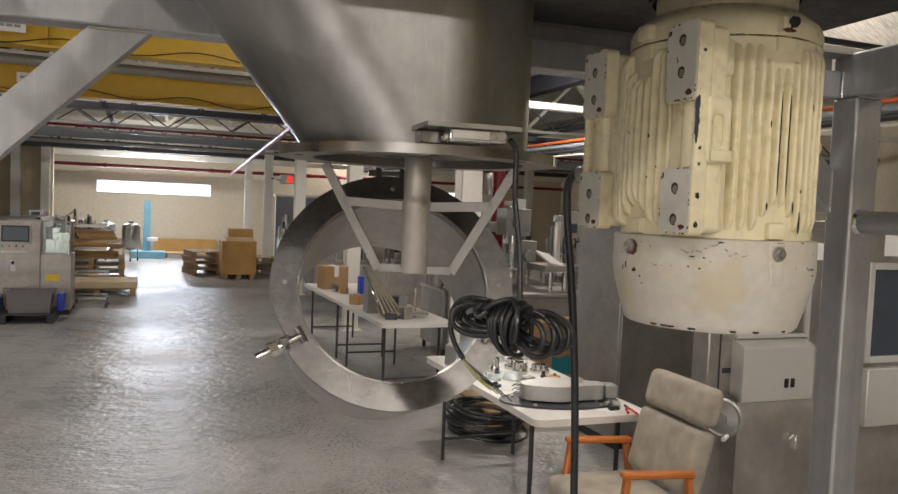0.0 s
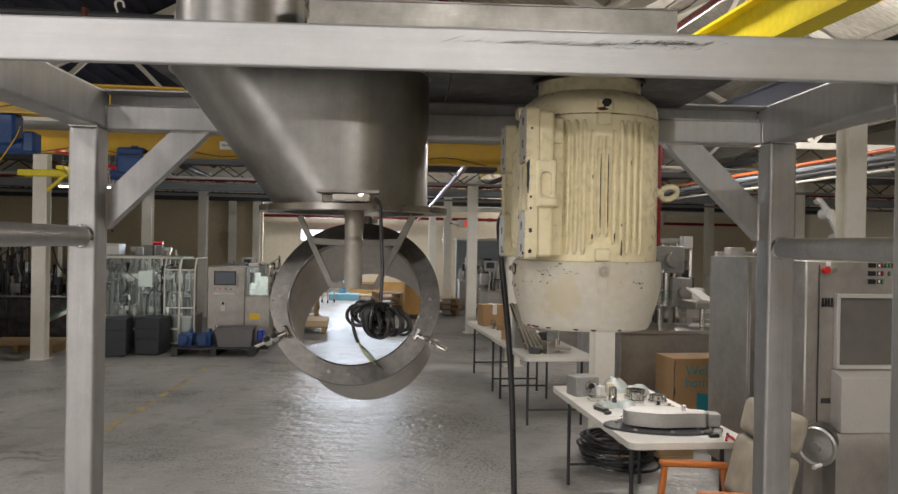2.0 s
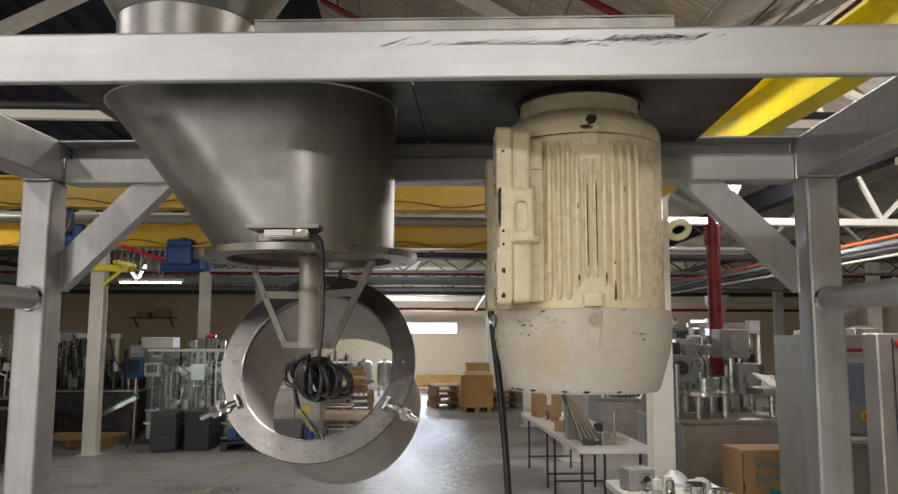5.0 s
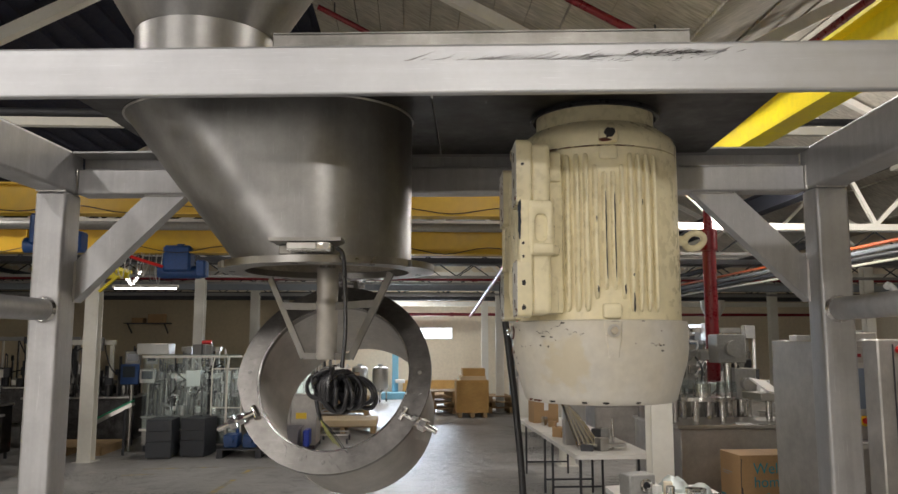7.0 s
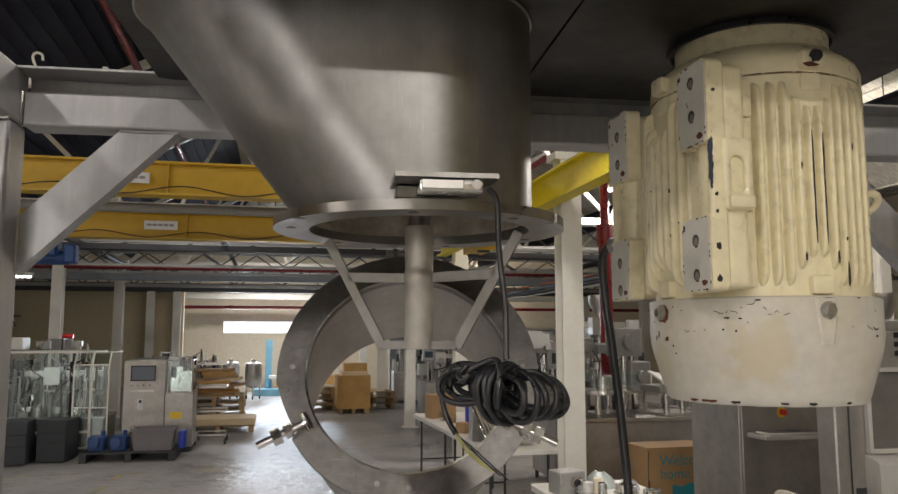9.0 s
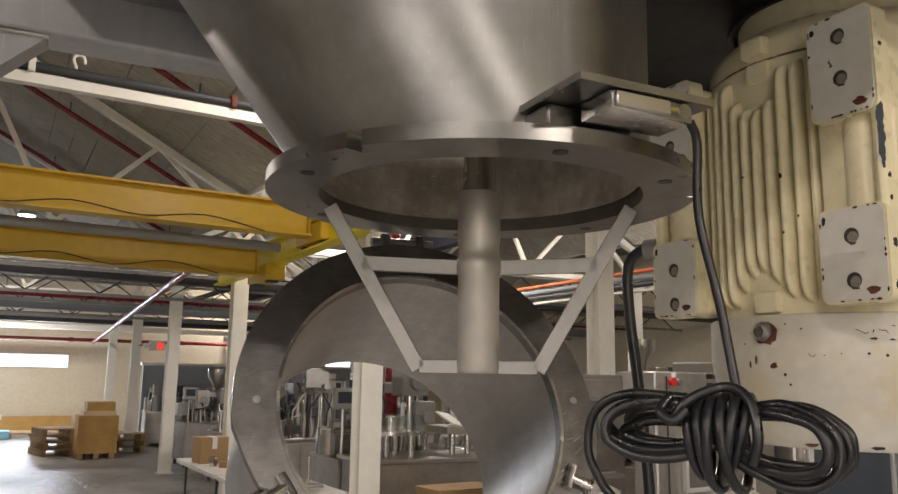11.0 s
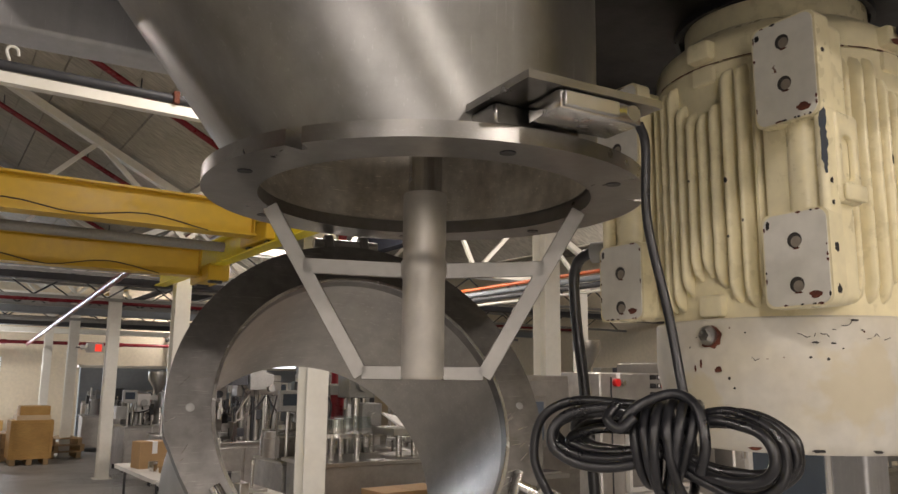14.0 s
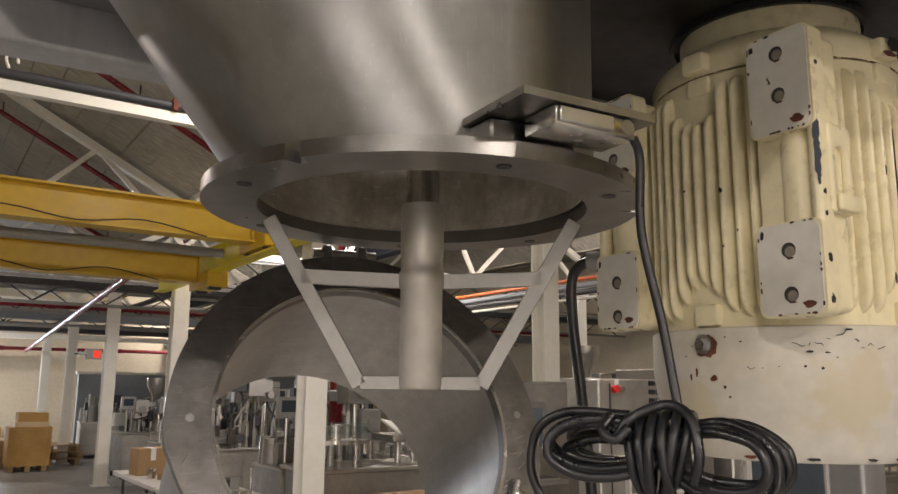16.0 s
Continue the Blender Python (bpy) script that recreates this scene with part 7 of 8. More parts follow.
# guarded cartoning line
cm = machine(-3.85, 13.0, 1.62, 1.0, 1.40, 3, 0, "cartoning machine behind clear guards with white frames", DARK_STEEL, 0.58, grain=0.44)
for x in (0.0, 0.56, 1.12):
    for y in (-0.02, 1.02):
        bm = bmnew()
        bar(bm, (x, y, 0.08), (x, y, 1.56), 0.026, 0.026)
        part("guard_post", bm, WHITE_STEEL, cm)
for y in (-0.02, 1.02):
    for z in (0.36, 1.56):
        bm = bmnew()
        bar(bm, (0, y, z), (1.40, y, z), 0.035, 0.035)
        part("guard_rail", bm, WHITE_STEEL, cm)
for a, b in ((0.02, 0.54), (0.58, 1.10)):
    bm = bmnew()
    span(bm, (a, -0.022, 0.38), (b, -0.016, 1.54))
    part("guard_pane", bm, CLEAR, cm, "clear plastic guard door").visible_shadow = False
# two guard doors with a folded upper edge close the corner
for x0, x1, y0 in ((1.16, 1.40, -0.03), (1.42, 1.66, -0.06)):
    for x in (x0, x1):
        bm = bmnew()
        hose(bm, [(x, y0, 0.12), (x, y0, 1.36), (x, y0 + 0.14, 1.55), (x, 0.98, 1.55)], 0.013, 8, straight=True)
        part("guard_rib", bm, WHITE_STEEL, cm)
    for pts in (((x0, y0, 0.12), (x1, y0, 0.12)), ((x0, y0, 0.72), (x1, y0, 0.72)), ((x0, y0, 1.36), (x1, y0, 1.36)), ((x0, y0 + 0.14, 1.55), (x1, y0 + 0.14, 1.55))):
        bm = bmnew()
        rod(bm, *pts, 0.011, 8)
        part("guard_bar", bm, WHITE_STEEL, cm)
    bm = bmnew()
    rings(bm, [[Vector((x, y0, 0.14)), Vector((x, y0, 1.35)), Vector((x, y0 + 0.14, 1.54)), Vector((x, y0 + 0.145, 1.535)), Vector((x, y0 + 0.006, 1.345)), Vector((x, y0 + 0.006, 0.14))] for x in (x0 + 0.014, x1 - 0.014)])
    part("guard_pane", bm, CLEAR, cm, "folded clear guard door", soft=0).visible_shadow = False
bm = bmnew()
span(bm, (0.02, 0.0, 1.58), (1.6, 1.0, 1.585))
part("guard_top", bm, CLEAR, cm)
bm = bmnew()
box(bm, (0.62, 0.5, 1.66), (0.10, 0.10, 0.14), None, 0.01)
part("top_unit", bm, GREY_METAL, cm)
bm = bmnew()
rod(bm, (0.84, 0.5, 1.585), (0.84, 0.5, 1.80), 0.012, 8)
part("beacon_post", bm, DARK_IRON, cm)
bm = bmnew()
rod(bm, (0.84, 0.5, 1.80), (1.0, 0.5, 1.80), 0.035, 14)
part("beacon", bm, RED_PLASTIC, cm, "red signal beacon")
bm = bmnew()
span(bm, (-0.30, 0.55, 1.585), (0.25, 0.95, 1.78), 0.01)
part("white_hood", bm, WHITE_PLASTIC, cm)
bm = bmnew()
span(bm, (-0.36, 0.0, 1.10), (-0.06, 0.05, 1.44), 0.01)
sp = part("operator_panel", bm, BLUE, cm, "blue-grey operator panel")
bm = bmnew()
span(bm, (-0.32, -0.005, 1.22), (-0.12, -0.0005, 1.40))
part("screen", bm, SCREEN, sp)
bm = bmnew()
rod(bm, (-0.2, 0.1, 0.0), (-0.2, 0.1, 1.1), 0.03, 10)
part("panel_post", bm, STEEL, cm)
cv = thing("inclined_conveyor", "inclined conveyor with a green belt", "conveyor", at_hall(-4.55, 12.55, 0, 8))
bm = bmnew()
bar(bm, (0, 0, 0.50), (0.70, 0, 0.86), 0.27, 0.03, 0.01)
part("belt", bm, GREEN, cv)
for s_ in (-1, 1):
    bm = bmnew()
    bar(bm, (0, s_ * 0.115, 0.455), (0.70, s_ * 0.115, 0.815), 0.02, 0.06)
    part("side_rail", bm, STEEL, cv)
for x, z in ((0.12, 0.53), (0.58, 0.76)):
    bm = bmnew()
    rod(bm, (x, 0, 0), (x, 0, z), 0.02, 8)
    part("leg", bm, DARK_IRON, cv)
pallet(at_hall(-4.9, 13.1, 0, 0), lb="wooden pallet beside a conveyor")

# control cabinet with touch screen
lc = thing("operator_cabinet", "grey stainless operator cabinet with touch screen and clear guard box", "cabinet", at_hall(-2.0, 13.07, 0))
bm = bmnew()
span(bm, (0, 0, 0.08), (0.62, 0.7, 1.42), 0.008)
part("body", bm, CABINET_STEEL, lc)
bm = bmnew()
span(bm, (0.62, 0.02, 0.08), (1.04, 0.7, 0.92), 0.006)
part("side_body", bm, CABINET_STEEL, lc)
bm = bmnew()
span(bm, (0.02, 0.02, 0), (1.02, 0.68, 0.08))
part("plinth", bm, DARK_IRON, lc)
bm = bmnew()
span(bm, (0.08, -0.02, 1.08), (0.50, 0.0, 1.37), 0.004)
sb = part("screen_bezel", bm, CABINET_STEEL, lc)
bm = bmnew()
span(bm, (0.105, -0.022, 1.105), (0.475, -0.0203, 1.345), 0.001)
part("screen_surround", bm, BIN_GREY, sb)
bm = bmnew()
span(bm, (0.125, -0.024, 1.125), (0.455, -0.0222, 1.325))
part("screen", bm, SLATE, sb)
bm = bmnew()
span(bm, (0.10, -0.008, 0.93), (0.46, -0.0004, 0.97), 0.002)
part("nameplate_bar", bm, PAPER, lc)
bm = bmnew()
span(bm, (0.22, -0.012, 0.66), (0.30, -0.0004, 0.83), 0.003)
part("switch_plate", bm, PAPER, lc)
bm = bmnew()
span(bm, (0.24, -0.03, 0.77), (0.28, -0.0125, 0.82), 0.003)
part("switch_knob", bm, BLACK, lc)
for k in range(4):
    bm = bmnew()
    rod(bm, (0.12 + 0.09 * k, -0.012, 1.04), (0.12 + 0.09 * k, 0.0, 1.04), 0.013, 10)
    part("push_button", bm, (GREEN_PLASTIC, RED_PLASTIC, DARK_IRON, DARK_IRON)[k], lc)
bm = bmnew()
span(bm, (0.70, 0.012, 0.52), (0.88, 0.0196, 0.62))
part("warning_label", bm, YELLOW_PLASTIC, lc)
bm = bmnew()
for a, b in (((0.64, 0.04, 0.92), (0.64, 0.04, 1.42)), ((1.02, 0.04, 0.92), (1.02, 0.04, 1.42)), ((1.02, 0.66, 0.92), (1.02, 0.66, 1.42)), ((0.64, 0.04, 1.42), (1.02, 0.04, 1.42)), ((1.02, 0.04, 1.42), (1.02, 0.66, 1.42))):
    bar(bm, a, b, 0.02, 0.02, 0, (0.3, 0.9, 0.2))
part("guard_frame", bm, STEEL, lc)
bm = bmnew()
span(bm, (0.65, 0.034, 0.93), (1.01, 0.039, 1.41))
part("guard_pane", bm, CLEAR, lc).visible_shadow = False
for x, z, s in ((0.72, 1.0, 0.14), (0.90, 1.05, 0.2), (0.80, 1.22, 0.1)):
    bm = bmnew()
    box(bm, (x, 0.3, 0.92 + (z - 0.92) / 2 + s / 2), (s, s, z - 0.92 + s), None, 0.006)
    part("filler_unit", bm, BRIGHT, lc)

# grey drawer pedestals
def pedestal(m):
    t = thing("drawer_pedestal", "dark grey three-drawer pedestal on the floor", "drawer unit", m, "drawer pedestals")
    bm = bmnew()
    span(bm, (0, 0.012, 0.02), (0.39, 0.55, 0.60), 0.006)
    part("case", bm, BIN_GREY, t)
    for z0, z1 in ((0.03, 0.27), (0.275, 0.43), (0.435, 0.595)):
        bm = bmnew()
        span(bm, (0.004, 0.0, z0), (0.386, 0.0115, z1 - 0.008), 0.003)
        part("drawer_front", bm, BIN_GREY, t)
    bm = bmnew()
    span(bm, (0.03, 0.03, 0.0), (0.36, 0.5, 0.02))
    part("base", bm, DARK_IRON, t)


pedestal(at_hall(-3.47, 12.14, 0, 4))
pedestal(at_hall(-3.0, 12.36, 0, -6))

# pump units and grey tote on a black pallet
pallet(at_hall(-1.75, 12.62, 0, 0), DARK_IRON, "black plastic pallet loaded with pumps and a tote", 1.3, 0.8)
for dx in (0.0, 0.30):
    t = thing("pump_unit", "blue painted gear pump on a pallet", "pump", at_hall(-2.22 + dx, 12.55, 0.1425), "blue pumps")
    bm = bmnew()
    box(bm, (0, 0, 0.10), (0.22, 0.34, 0.20), None, 0.015)
    part("gear_case", bm, BLUE, t)
    bm = bmnew()
    rod(bm, (-0.02, 0.02, 0.13), (-0.02, -0.26, 0.13), 0.075, 18)
    part("motor", bm, BLUE, t)
    bm = bmnew()
    rod(bm, (0.06, 0.05, 0.20), (0.06, 0.05, 0.27), 0.03, 12)
    part("port", bm, BLUE, t)
bm = bmnew()
lathe(bm, [(0.16, 0.0), (0.15, 0.02), (0.03, 0.24), (0.03, 0.30)], 24)
solo("steel_funnel", bm, BRIGHT, "bright steel funnel standing on a pallet", "funnel", at_hall(-1.80, 12.86, 0.1425))
t = thing("plastic_tote", "grey plastic tote with rim, on a pallet", "tote", at_hall(-1.43, 12.52, 0.1425))
bm = bmnew()
rings(bm, [[Vector((sx * a, sy * b, z)) for sx, sy in ((-1, -1), (1, -1), (1, 1), (-1, 1))] for a, b, z in ((0.26, 0.19, 0), (0.29, 0.21, 0.30), (0.27, 0.19, 0.30), (0.24, 0.17, 0.02))])
part("shell", bm, TOTE_GREY, t, soft=0)
bm = bmnew()
for lo, hi in (((-0.31, -0.23, 0.28), (0.31, -0.211, 0.31)), ((-0.31, 0.211, 0.28), (0.31, 0.23, 0.31)), ((-0.31, -0.211, 0.28), (-0.291, 0.211, 0.31)), ((0.291, -0.211, 0.28), (0.31, 0.211, 0.31))):
    span(bm, lo, hi, 0.003)
part("rim", bm, TOTE_GREY, t)
bm = bmnew()
box(bm, (0, 0, 0.13), (0.10, 0.32, 0.26), None, 0.02)
solo("blue_jug", bm, BLUE_PLASTIC, "bright blue plastic jug beside a tote", "jug", at_hall(-1.04, 12.60, 0.1425))

# tall rack trolley
rk = thing("rack_trolley", "tall stainless rack trolley on castors", "trolley", at_hall(-0.98, 13.86, 0, 0))
for x in (0.0, 0.48):
    for y in (0.0, 0.6):
        bm = bmnew()
        bar(bm, (x, y, 0.10), (x, y, 1.34), 0.03, 0.03)
        part("upright", bm, STEEL, rk)
        bm = bmnew()
        rod(bm, (x - 0.015, y, 0.05), (x + 0.015, y, 0.05), 0.05, 14)
        part("castor", bm, DARK_IRON, rk)
for z in (0.16, 0.55, 0.95, 1.33):
    for a, b in (((0, 0, z), (0.48, 0, z)), ((0, 0.6, z), (0.48, 0.6, z)), ((0, 0, z), (0, 0.6, z)), ((0.48, 0, z), (0.48, 0.6, z))):
        bm = bmnew()
        bar(bm, a, b, 0.025, 0.025)
        part("rail", bm, STEEL, rk)

# plywood pack and pallet stacks
pallet(at_hall(-0.72, 15.9, 0, 0), lb="wooden pallet under a pack of plywood", w=1.3, d=0.9)
bm = bmnew()
box(bm, (0, 0, 0.06), (1.35, 0.95, 0.12), None, 0.004)
solo("plywood_pack", bm, PALE_PLY, "pack of pale plywood sheets on a pallet", "plywood", at_hall(-0.72, 15.9, 0.1425))


def stack(u, v, n, turn=0):
    for k in range(n):
        pallet(at_hall(u + rng.uniform(-0.04, 0.04), v + rng.uniform(-0.04, 0.04), 0.1425 * k, turn + rng.uniform(-3, 3)), lb="wooden pallet in a stack of empty pallets")


stack(-0.9, 17.6, 4)
stack(1.62, 20.1, 4, 10)
stack(2.62, 20.2, 3, 8)

rng = random.Random(63)
for k in range(9):
    bm = bmnew()
    w_, d_ = rng.uniform(0.7, 1.15), rng.uniform(0.5, 0.8)
    box(bm, (0, 0, 0.03), (w_, d_, 0.06), None, 0.003)
    solo("wooden_board", bm, rng.choice((WOOD, PLY, CARD, PALE_PLY)), "loose wooden board piled on stacked pallets", "board", at_hall(-0.92 + rng.uniform(-0.12, 0.12), 17.6, 0.5702 + 0.0602 * k, rng.uniform(-9, 9)), "piled boards")
es = thing("exit_sign", "white emergency light with a red lit sign", "sign", at_hall(3.20, 19.8, 2.30))
bm = bmnew()
span(bm, (-0.02, -0.05, 0.0), (0.34, 0.03, 0.22), 0.012)
part("housing", bm, WHITE_PLASTIC, es)
bm = bmnew()
span(bm, (0.16, -0.056, 0.03), (0.30, -0.0505, 0.19), 0.002)
part("sign_panel", bm, SIGN_RED, es, "glowing red sign panel")
for x in (-0.10, -0.02):
    bm = bmnew()
    rod(bm, (x, -0.02, 0.10), (x - 0.02, -0.09, 0.13), 0.045, 16)
    part("lamp_head", bm, WHITE_PLASTIC, es)
bm = bmnew()
bar(bm, (0.04, 0.025, 0.12), (-0.20, 0.215, 0.12), 0.03, 0.03, 0.003)
part("bracket", bm, DARK_IRON, es)

cr = thing("wooden_crate", "plywood shipping crate on a pallet base", "crate", at_hall(2.12, 19.0, 0))
bm = bmnew()
box(bm, (0, 0, 0.50), (0.78, 0.78, 0.76), None, 0.004)
part("box", bm, PLY, cr)
for x in (-0.36, 0.36):
    bm = bmnew()
    box(bm, (x, -0.4, 0.5), (0.06, 0.02, 0.76), None, 0.002)
    part("batten", bm, PLY, cr)
for z in (0.145, 0.855):
    bm = bmnew()
    box(bm, (0, -0.4, z), (0.66, 0.02, 0.06), None, 0.002)
    part("batten", bm, PLY, cr)
for x in (-0.3, 0, 0.3):
    bm = bmnew()
    box(bm, (x, 0, 0.06), (0.1, 0.78, 0.12), None, 0.003)
    part("skid", bm, WOOD, cr)
bm = bmnew()
box(bm, (0, 0, 0.05), (0.62, 0.7, 0.10), None, 0.004)
solo("flat_box", bm, PALE_PLY, "small plywood box lying on a crate", "box", at_hall(2.14, 19.0, 0.8802))
bm = bmnew()
box(bm, (0, 0, 0.09), (0.55, 0.6, 0.18), None, 0.004)
solo("plywood_box", bm, PLY, "low plywood box on top of a crate", "box", at_hall(2.16, 19.0, 0.9806))

# wheeled tanks
def tank(u, v, r=0.24, h=0.55):
    t = thing("wheeled_tank", "stainless process tank on wheeled legs", "tank", at_hall(u, v, 0), "wheeled tanks")
    bm = bmnew()
    lathe(bm, [(0.06, 0.30), (r * 0.8, 0.36), (r, 0.42), (r, 0.42 + h), (r * 0.85, 0.48 + h), (0.07, 0.52 + h), (0.07, 0.58 + h), (0.02, 0.58 + h)], 32)
    part("vessel", bm, STEEL, t)
    for k in range(3):
        a = radians(30 + 120 * k)
        bm = bmnew()
        rod(bm, (r * 0.9 * math.cos(a), r * 0.9 * math.sin(a), 0.08), (r * 0.9 * math.cos(a), r * 0.9 * math.sin(a), 0.5), 0.022, 8)
        lg = part("leg", bm, STEEL, t)
        bm = bmnew()
        rod(bm, (r * 0.9 * math.cos(a) - 0.02, r * 0.9 * math.sin(a), 0.05), (r * 0.9 * math.cos(a) + 0.02, r * 0.9 * math.sin(a), 0.05), 0.05, 12)
        part("castor", bm, DARK_IRON, lg)


tank(-0.30, 23.6)
tank(-0.95, 24.0)
lf = thing("tank_lift", "pale blue vertical column lift at the end wall", "lift", at_hall(0.12, 25.2, 0))
bm = bmnew()
box(bm, (0, 0, 0.95), (0.20, 0.16, 1.5), None, 0.01)
part("mast", bm, PALE_BLUE, lf)
bm = bmnew()
box(bm, (0.05, -0.25, 0.10), (0.95, 0.7, 0.20), None, 0.01)
part("base", bm, PALE_BLUE, lf)
bm = bmnew()
box(bm, (0.16, -0.2, 0.55), (0.3, 0.3, 0.10), None, 0.01)
part("carriage", bm, WHITE_PLASTIC, lf)
bm = bmnew()
plate(bm, [(-0.95, 0), (0.95, 0), (0.95, 0.50), (-0.95, 0.50)], -0.02, 0.02, pose(0, 0, 0.01, 80))
solo("leaning_plywood", bm, PLY, "plywood board leaning against the end wall", "plywood", at_hall(1.30, 26.42, 0))
pallet(at_hall(1.2, 25.4, 0, 2))
bm = bmnew()
box(bm, (0, 0, 0.4), (0.5, 0.5, 0.8), None, 0.01)
solo("grey_drum_box", bm, GREY_METAL, "grey steel bin near the end wall", "bin", at_hall(-1.9, 24.6, 0))

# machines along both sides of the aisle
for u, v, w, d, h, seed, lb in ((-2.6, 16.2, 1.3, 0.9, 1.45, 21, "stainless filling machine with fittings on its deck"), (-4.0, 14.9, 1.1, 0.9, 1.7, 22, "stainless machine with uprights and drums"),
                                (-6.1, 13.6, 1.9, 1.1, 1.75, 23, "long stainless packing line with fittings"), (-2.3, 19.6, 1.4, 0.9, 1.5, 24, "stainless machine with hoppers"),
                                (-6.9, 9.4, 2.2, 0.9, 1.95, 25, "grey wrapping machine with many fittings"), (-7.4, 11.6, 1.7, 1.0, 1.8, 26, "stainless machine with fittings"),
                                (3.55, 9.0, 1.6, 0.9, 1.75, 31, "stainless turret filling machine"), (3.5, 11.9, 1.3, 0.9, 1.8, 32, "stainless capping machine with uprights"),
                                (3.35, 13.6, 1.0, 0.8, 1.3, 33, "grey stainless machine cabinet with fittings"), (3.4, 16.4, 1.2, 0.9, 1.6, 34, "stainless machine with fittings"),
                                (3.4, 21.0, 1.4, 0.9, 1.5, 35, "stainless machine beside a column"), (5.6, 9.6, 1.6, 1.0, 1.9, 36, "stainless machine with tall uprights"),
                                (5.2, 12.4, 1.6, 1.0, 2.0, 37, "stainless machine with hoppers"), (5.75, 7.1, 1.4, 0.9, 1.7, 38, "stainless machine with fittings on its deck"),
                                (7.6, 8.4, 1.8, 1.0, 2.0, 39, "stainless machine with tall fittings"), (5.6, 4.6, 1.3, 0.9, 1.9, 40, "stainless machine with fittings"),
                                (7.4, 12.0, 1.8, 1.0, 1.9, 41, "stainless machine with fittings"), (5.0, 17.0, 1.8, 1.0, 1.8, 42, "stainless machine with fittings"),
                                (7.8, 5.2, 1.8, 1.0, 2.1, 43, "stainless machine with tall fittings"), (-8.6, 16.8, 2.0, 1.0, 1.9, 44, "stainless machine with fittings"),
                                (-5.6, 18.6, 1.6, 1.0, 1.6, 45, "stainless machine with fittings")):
    # machines past u -4.5 take darker metals, which also carry the dim light there
    dim_side = u < -4.5
    machine(u, v, w, d, h, seed, rng.uniform(-6, 6), lb.replace("stainless", "dark steel").replace("grey", "dark") if dim_side else lb, PLATE_STEEL if dim_side else None, grain=0.7 if u < 0 else 1.0, dim=dim_side)

# white robot arm far back on the side of the hall
ra = thing("robot_arm", "white jointed robot arm on a grey pedestal", "robot arm", at_hall(9.84, 13.5, 0))
bm = bmnew()
lathe(bm, [(0.28, 0), (0.28, 0.03), (0.16, 0.05), (0.16, 1.75), (0.22, 1.78), (0.22, 1.82)], 24)
part("pedestal", bm, GREY_METAL, ra)
bm = bmnew()
lathe(bm, [(0.17, 1.82), (0.17, 1.98), (0.12, 2.02)], 24)
rod(bm, (-0.02, -0.16, 2.08), (-0.02, 0.16, 2.08), 0.13, 20)
part("shoulder", bm, WHITE_PLASTIC, ra)
bm = bmnew()
bar(bm, (0.0, -0.10, 2.08), (-0.30, -0.10, 2.58), 0.10, 0.14, 0.03, (0, 1, 0))
bar(bm, (0.12, 0.06, 2.02), (-0.20, 0.06, 2.60), 0.05, 0.06, 0.01, (0, 1, 0))
part("upper_arm", bm, WHITE_PLASTIC, ra)
bm = bmnew()
rod(bm, (-0.29, -0.16, 2.58), (-0.29, 0.12, 2.58), 0.10, 18)
part("elbow", bm, WHITE_PLASTIC, ra)
bm = bmnew()
rod(bm, (-0.24, -0.02, 2.60), (-0.47, -0.06, 2.86), 0.075, 16, 0.055)
part("forearm", bm, WHITE_PLASTIC, ra)
bm = bmnew()
rod(bm, (-0.47, -0.06, 2.86), (-0.54, -0.08, 2.80), 0.06, 14)
part("wrist", bm, WHITE_PLASTIC, ra)

# small wall shelf with boxes on the partition
ws = thing("wall_shelf", "dark steel wall shelf on a partition wall", "shelf", at_hall(-6.6, 21.99, 2.30))
bm = bmnew()
span(bm, (-0.7, -0.4, 0), (0.5, 0, 0.03))
part("board", bm, DARK_IRON, ws)
for x in (-0.6, 0.4):
    bm = bmnew()
    bar(bm, (x, -0.36, 0.0), (x, -0.01, -0.25), 0.03, 0.03)
    part("bracket", bm, DARK_IRON, ws)
for u, w_, h_ in ((-6.45, 0.42, 0.24), (-6.95, 0.3, 0.14)):
    bm = bmnew()
    box(bm, (0, 0, h_ / 2), (w_, 0.3, h_), None, 0.004)
    solo("shelf_box", bm, CARD, "brown cardboard box on a wall shelf", "box", at_hall(u, 21.78, 2.3302), "boxes on a shelf")

# turntable machine beside the carton
tm = thing("turntable_machine", "stainless turntable machine with a clear covered disc", "machine", at_hall(3.55, 8.05, 0))
bm = bmnew()
span(bm, (0, 0, 0.05), (1.5, 0.8, 0.88), 0.008)
part("base", bm, CABINET_STEEL, tm)
bm = bmnew()
span(bm, (-0.05, -0.05, 0.88), (1.55, 0.85, 0.92), 0.004)
part("deck", bm, STEEL, tm)
for x, y in ((0.25, 0.2), (0.55, 0.2), (0.25, 0.6), (0.55, 0.6), (1.1, 0.25), (1.3, 0.25)):
    bm = bmnew()
    rod(bm, (x, y, 0.92), (x, y, 1.16), 0.035, 14)
    part("pillar", bm, BRIGHT, tm)
bm = bmnew()
lathe(bm, [(0.36, 1.16), (0.36, 1.20), (0.10, 1.20), (0.10, 1.34), (0.06, 1.34)], 36, (0.4, 0.4, 0))
part("turntable", bm, BRIGHT, tm)
bm = bmnew()
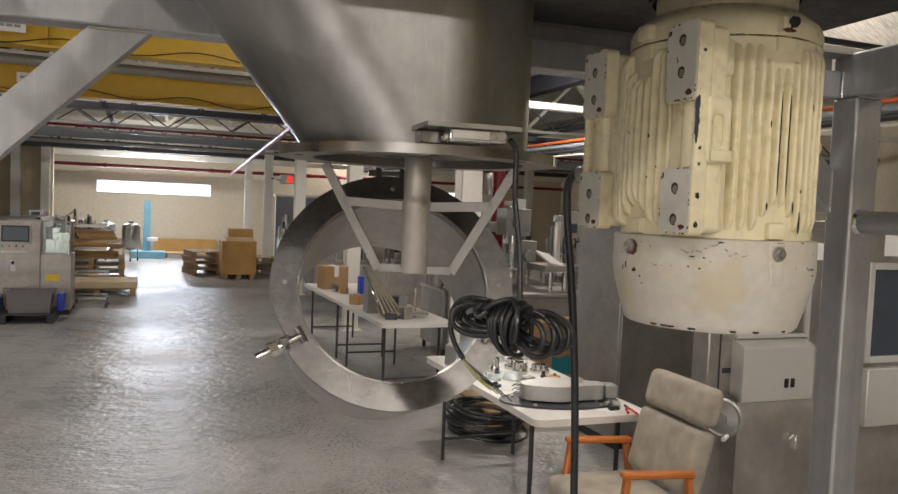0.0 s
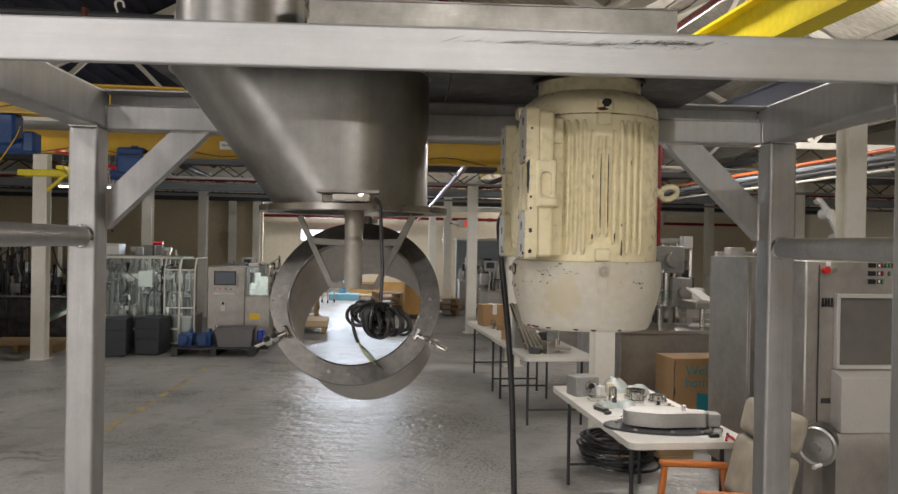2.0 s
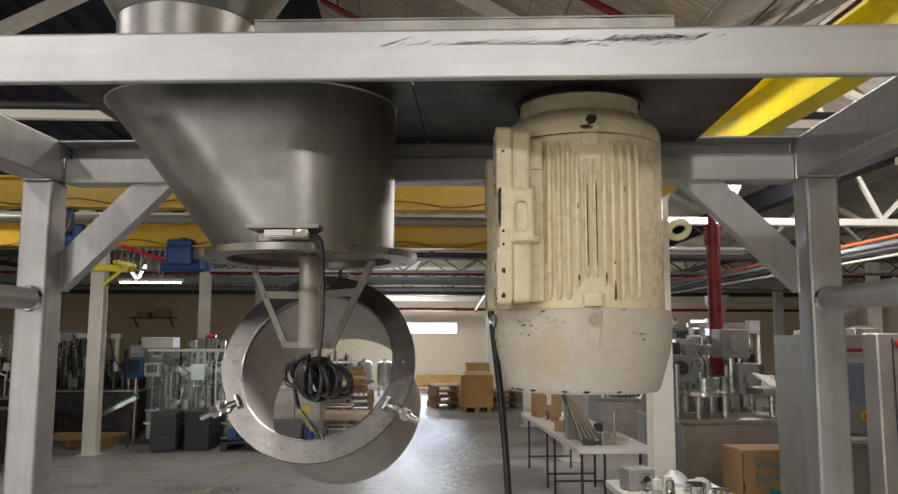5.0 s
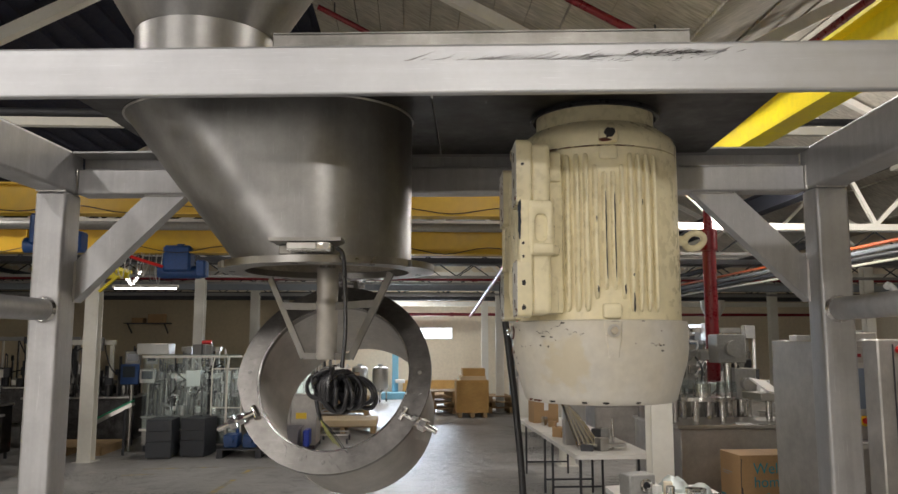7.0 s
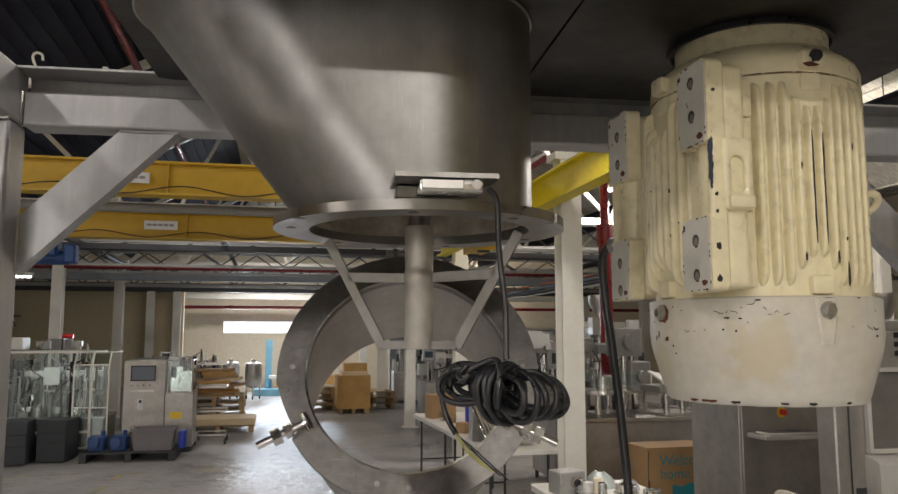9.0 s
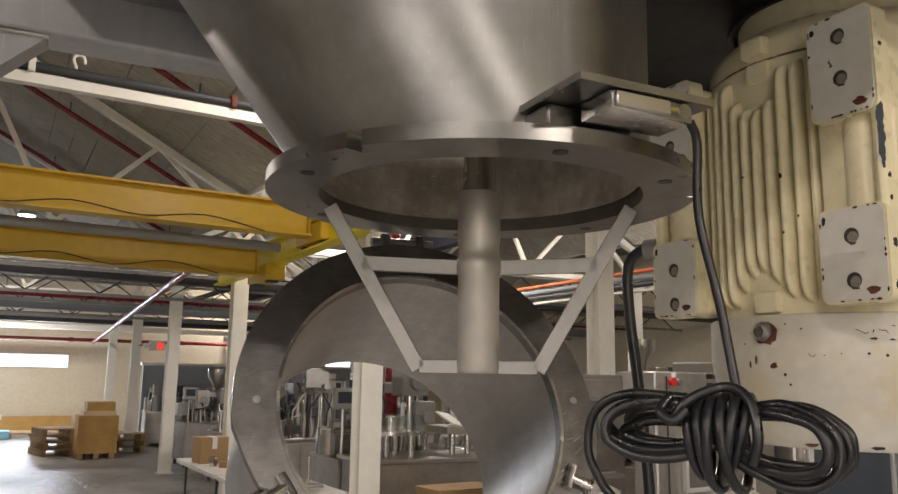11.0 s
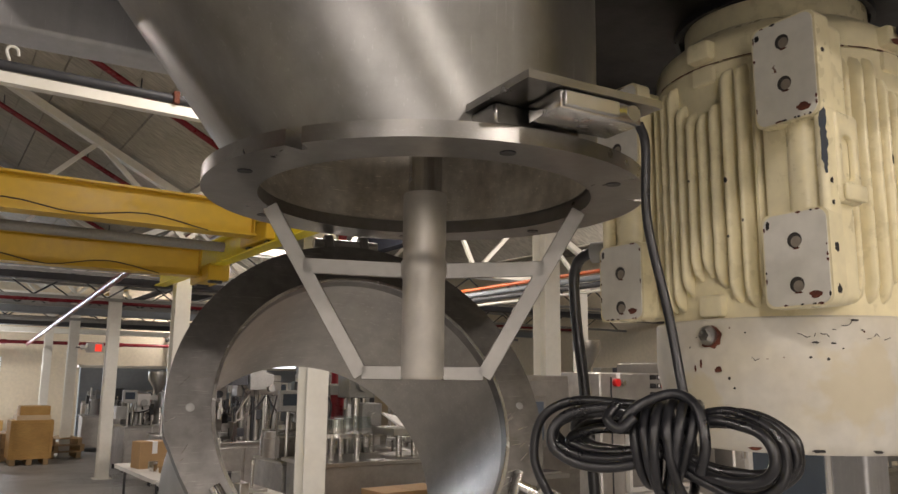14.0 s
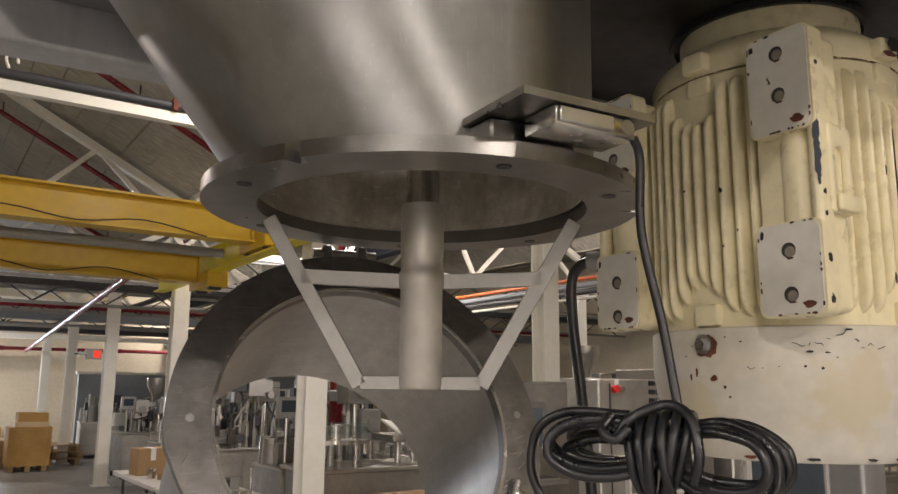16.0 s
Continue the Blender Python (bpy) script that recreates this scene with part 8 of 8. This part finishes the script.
lathe(bm, [(0.37, 1.26), (0.37, 1.36), (0.02, 1.37)], 36, (0.4, 0.4, 0))
part("clear_cover", bm, CLEAR, tm).visible_shadow = False
bm = bmnew()
span(bm, (0.95, 0.1, 1.16), (1.5, 0.6, 1.24), 0.006)
part("side_deck", bm, STEEL, tm)
bm = bmnew()
plate(bm, [(-0.12, -0.16), (0.12, -0.16), (0.12, 0.16), (-0.12, 0.16)], 0, 0.02, pose(1.1, 0.3, 1.30, 25, 10, 20))
part("document_wallet", bm, PAPER, tm)
bm = bmnew()
rod(bm, (0.05, 0.3, 0.92), (0.05, 0.3, 1.5), 0.03, 12)
part("column", bm, STEEL, tm)

# red riser pipe
rp = thing("red_riser", "thick dark red sprinkler riser pipe", "pipe", at_hall(4.72, 10.05, 0))
bm = bmnew()
rod(bm, (0, 0, 0), (0, 0, 3.30), 0.09, 24)
part("pipe", bm, RED, rp)
bm = bmnew()
rod(bm, (0, 0, 3.05), (0, 0, 3.34), 0.115, 24)
part("coupling", bm, RED, rp)
bm = bmnew()
rod(bm, (0, 0, 3.34), (0, 0, 4.9), 0.06, 16)
part("upper_pipe", bm, RED, rp)

# conduits along the right side
for k, (mt, lb) in enumerate(((ORANGE, "orange conduit run on a wall bracket line"), (BLUE_GREY, "blue-grey conduit run along the hall"), (DARK_IRON, "dark blue-grey conduit run along the hall"), (WHITE_STEEL, "white conduit run along the hall"))):
    bm = bmnew()
    rod(bm, (6.6 + 0.02 * k, V0, 3.06 - 0.075 * k), (6.6 + 0.02 * k, V1, 3.06 - 0.075 * k), (0.024, 0.034, 0.038, 0.018)[k], 10)
    solo("conduit", bm, mt, lb, "conduit", HALL, "conduits")

# worn yellow floor lines
LINE = surface("worn_yellow_floor_line", (0.56, 0.43, 0.13), 0.42, 0, 0.2, 5, 30, 0.05, second=(0.22, 0.21, 0.19), mix=0.3)
rng = random.Random(77)
for a, b, keep in (((-1.93, 7.2), (-1.81, 8.55), 0.7), ((-1.81, 8.55), (-1.64, 11.2), 0.85), ((-1.6, 11.25), (0.4, 11.4), 0.4), ((-2.15, 11.36), (-3.2, 11.24), 0.6), ((-2.3, 10.86), (-3.3, 10.72), 0.45)):
    a, b = Vector((*a, 0)), Vector((*b, 0))
    run, side = (b - a).normalized(), (b - a).normalized().cross(Vector((0, 0, 1)))
    bm, d = bmnew(), 0.0
    while d < (b - a).length - 0.05:
        l = min(rng.uniform(0.12, 0.42), (b - a).length - d)
        if rng.random() < keep:
            # one surviving flake of the line, ragged along both sides
            n = 7
            edge = [(l * k / n, 0.045 * rng.uniform(0.55, 1.1)) for k in range(n + 1)] + [(l * k / n, -0.045 * rng.uniform(0.55, 1.1)) for k in range(n, -1, -1)]
            plate(bm, [tuple((a + run * (d + p) + side * q)[:2]) for p, q in edge], 0.0006, 0.002)
        d += l + rng.uniform(0.0, 0.07)
    solo("floor_line", bm, LINE, "worn and broken yellow painted line on the floor", "floor marking", HALL, kind="structure", soft=0)
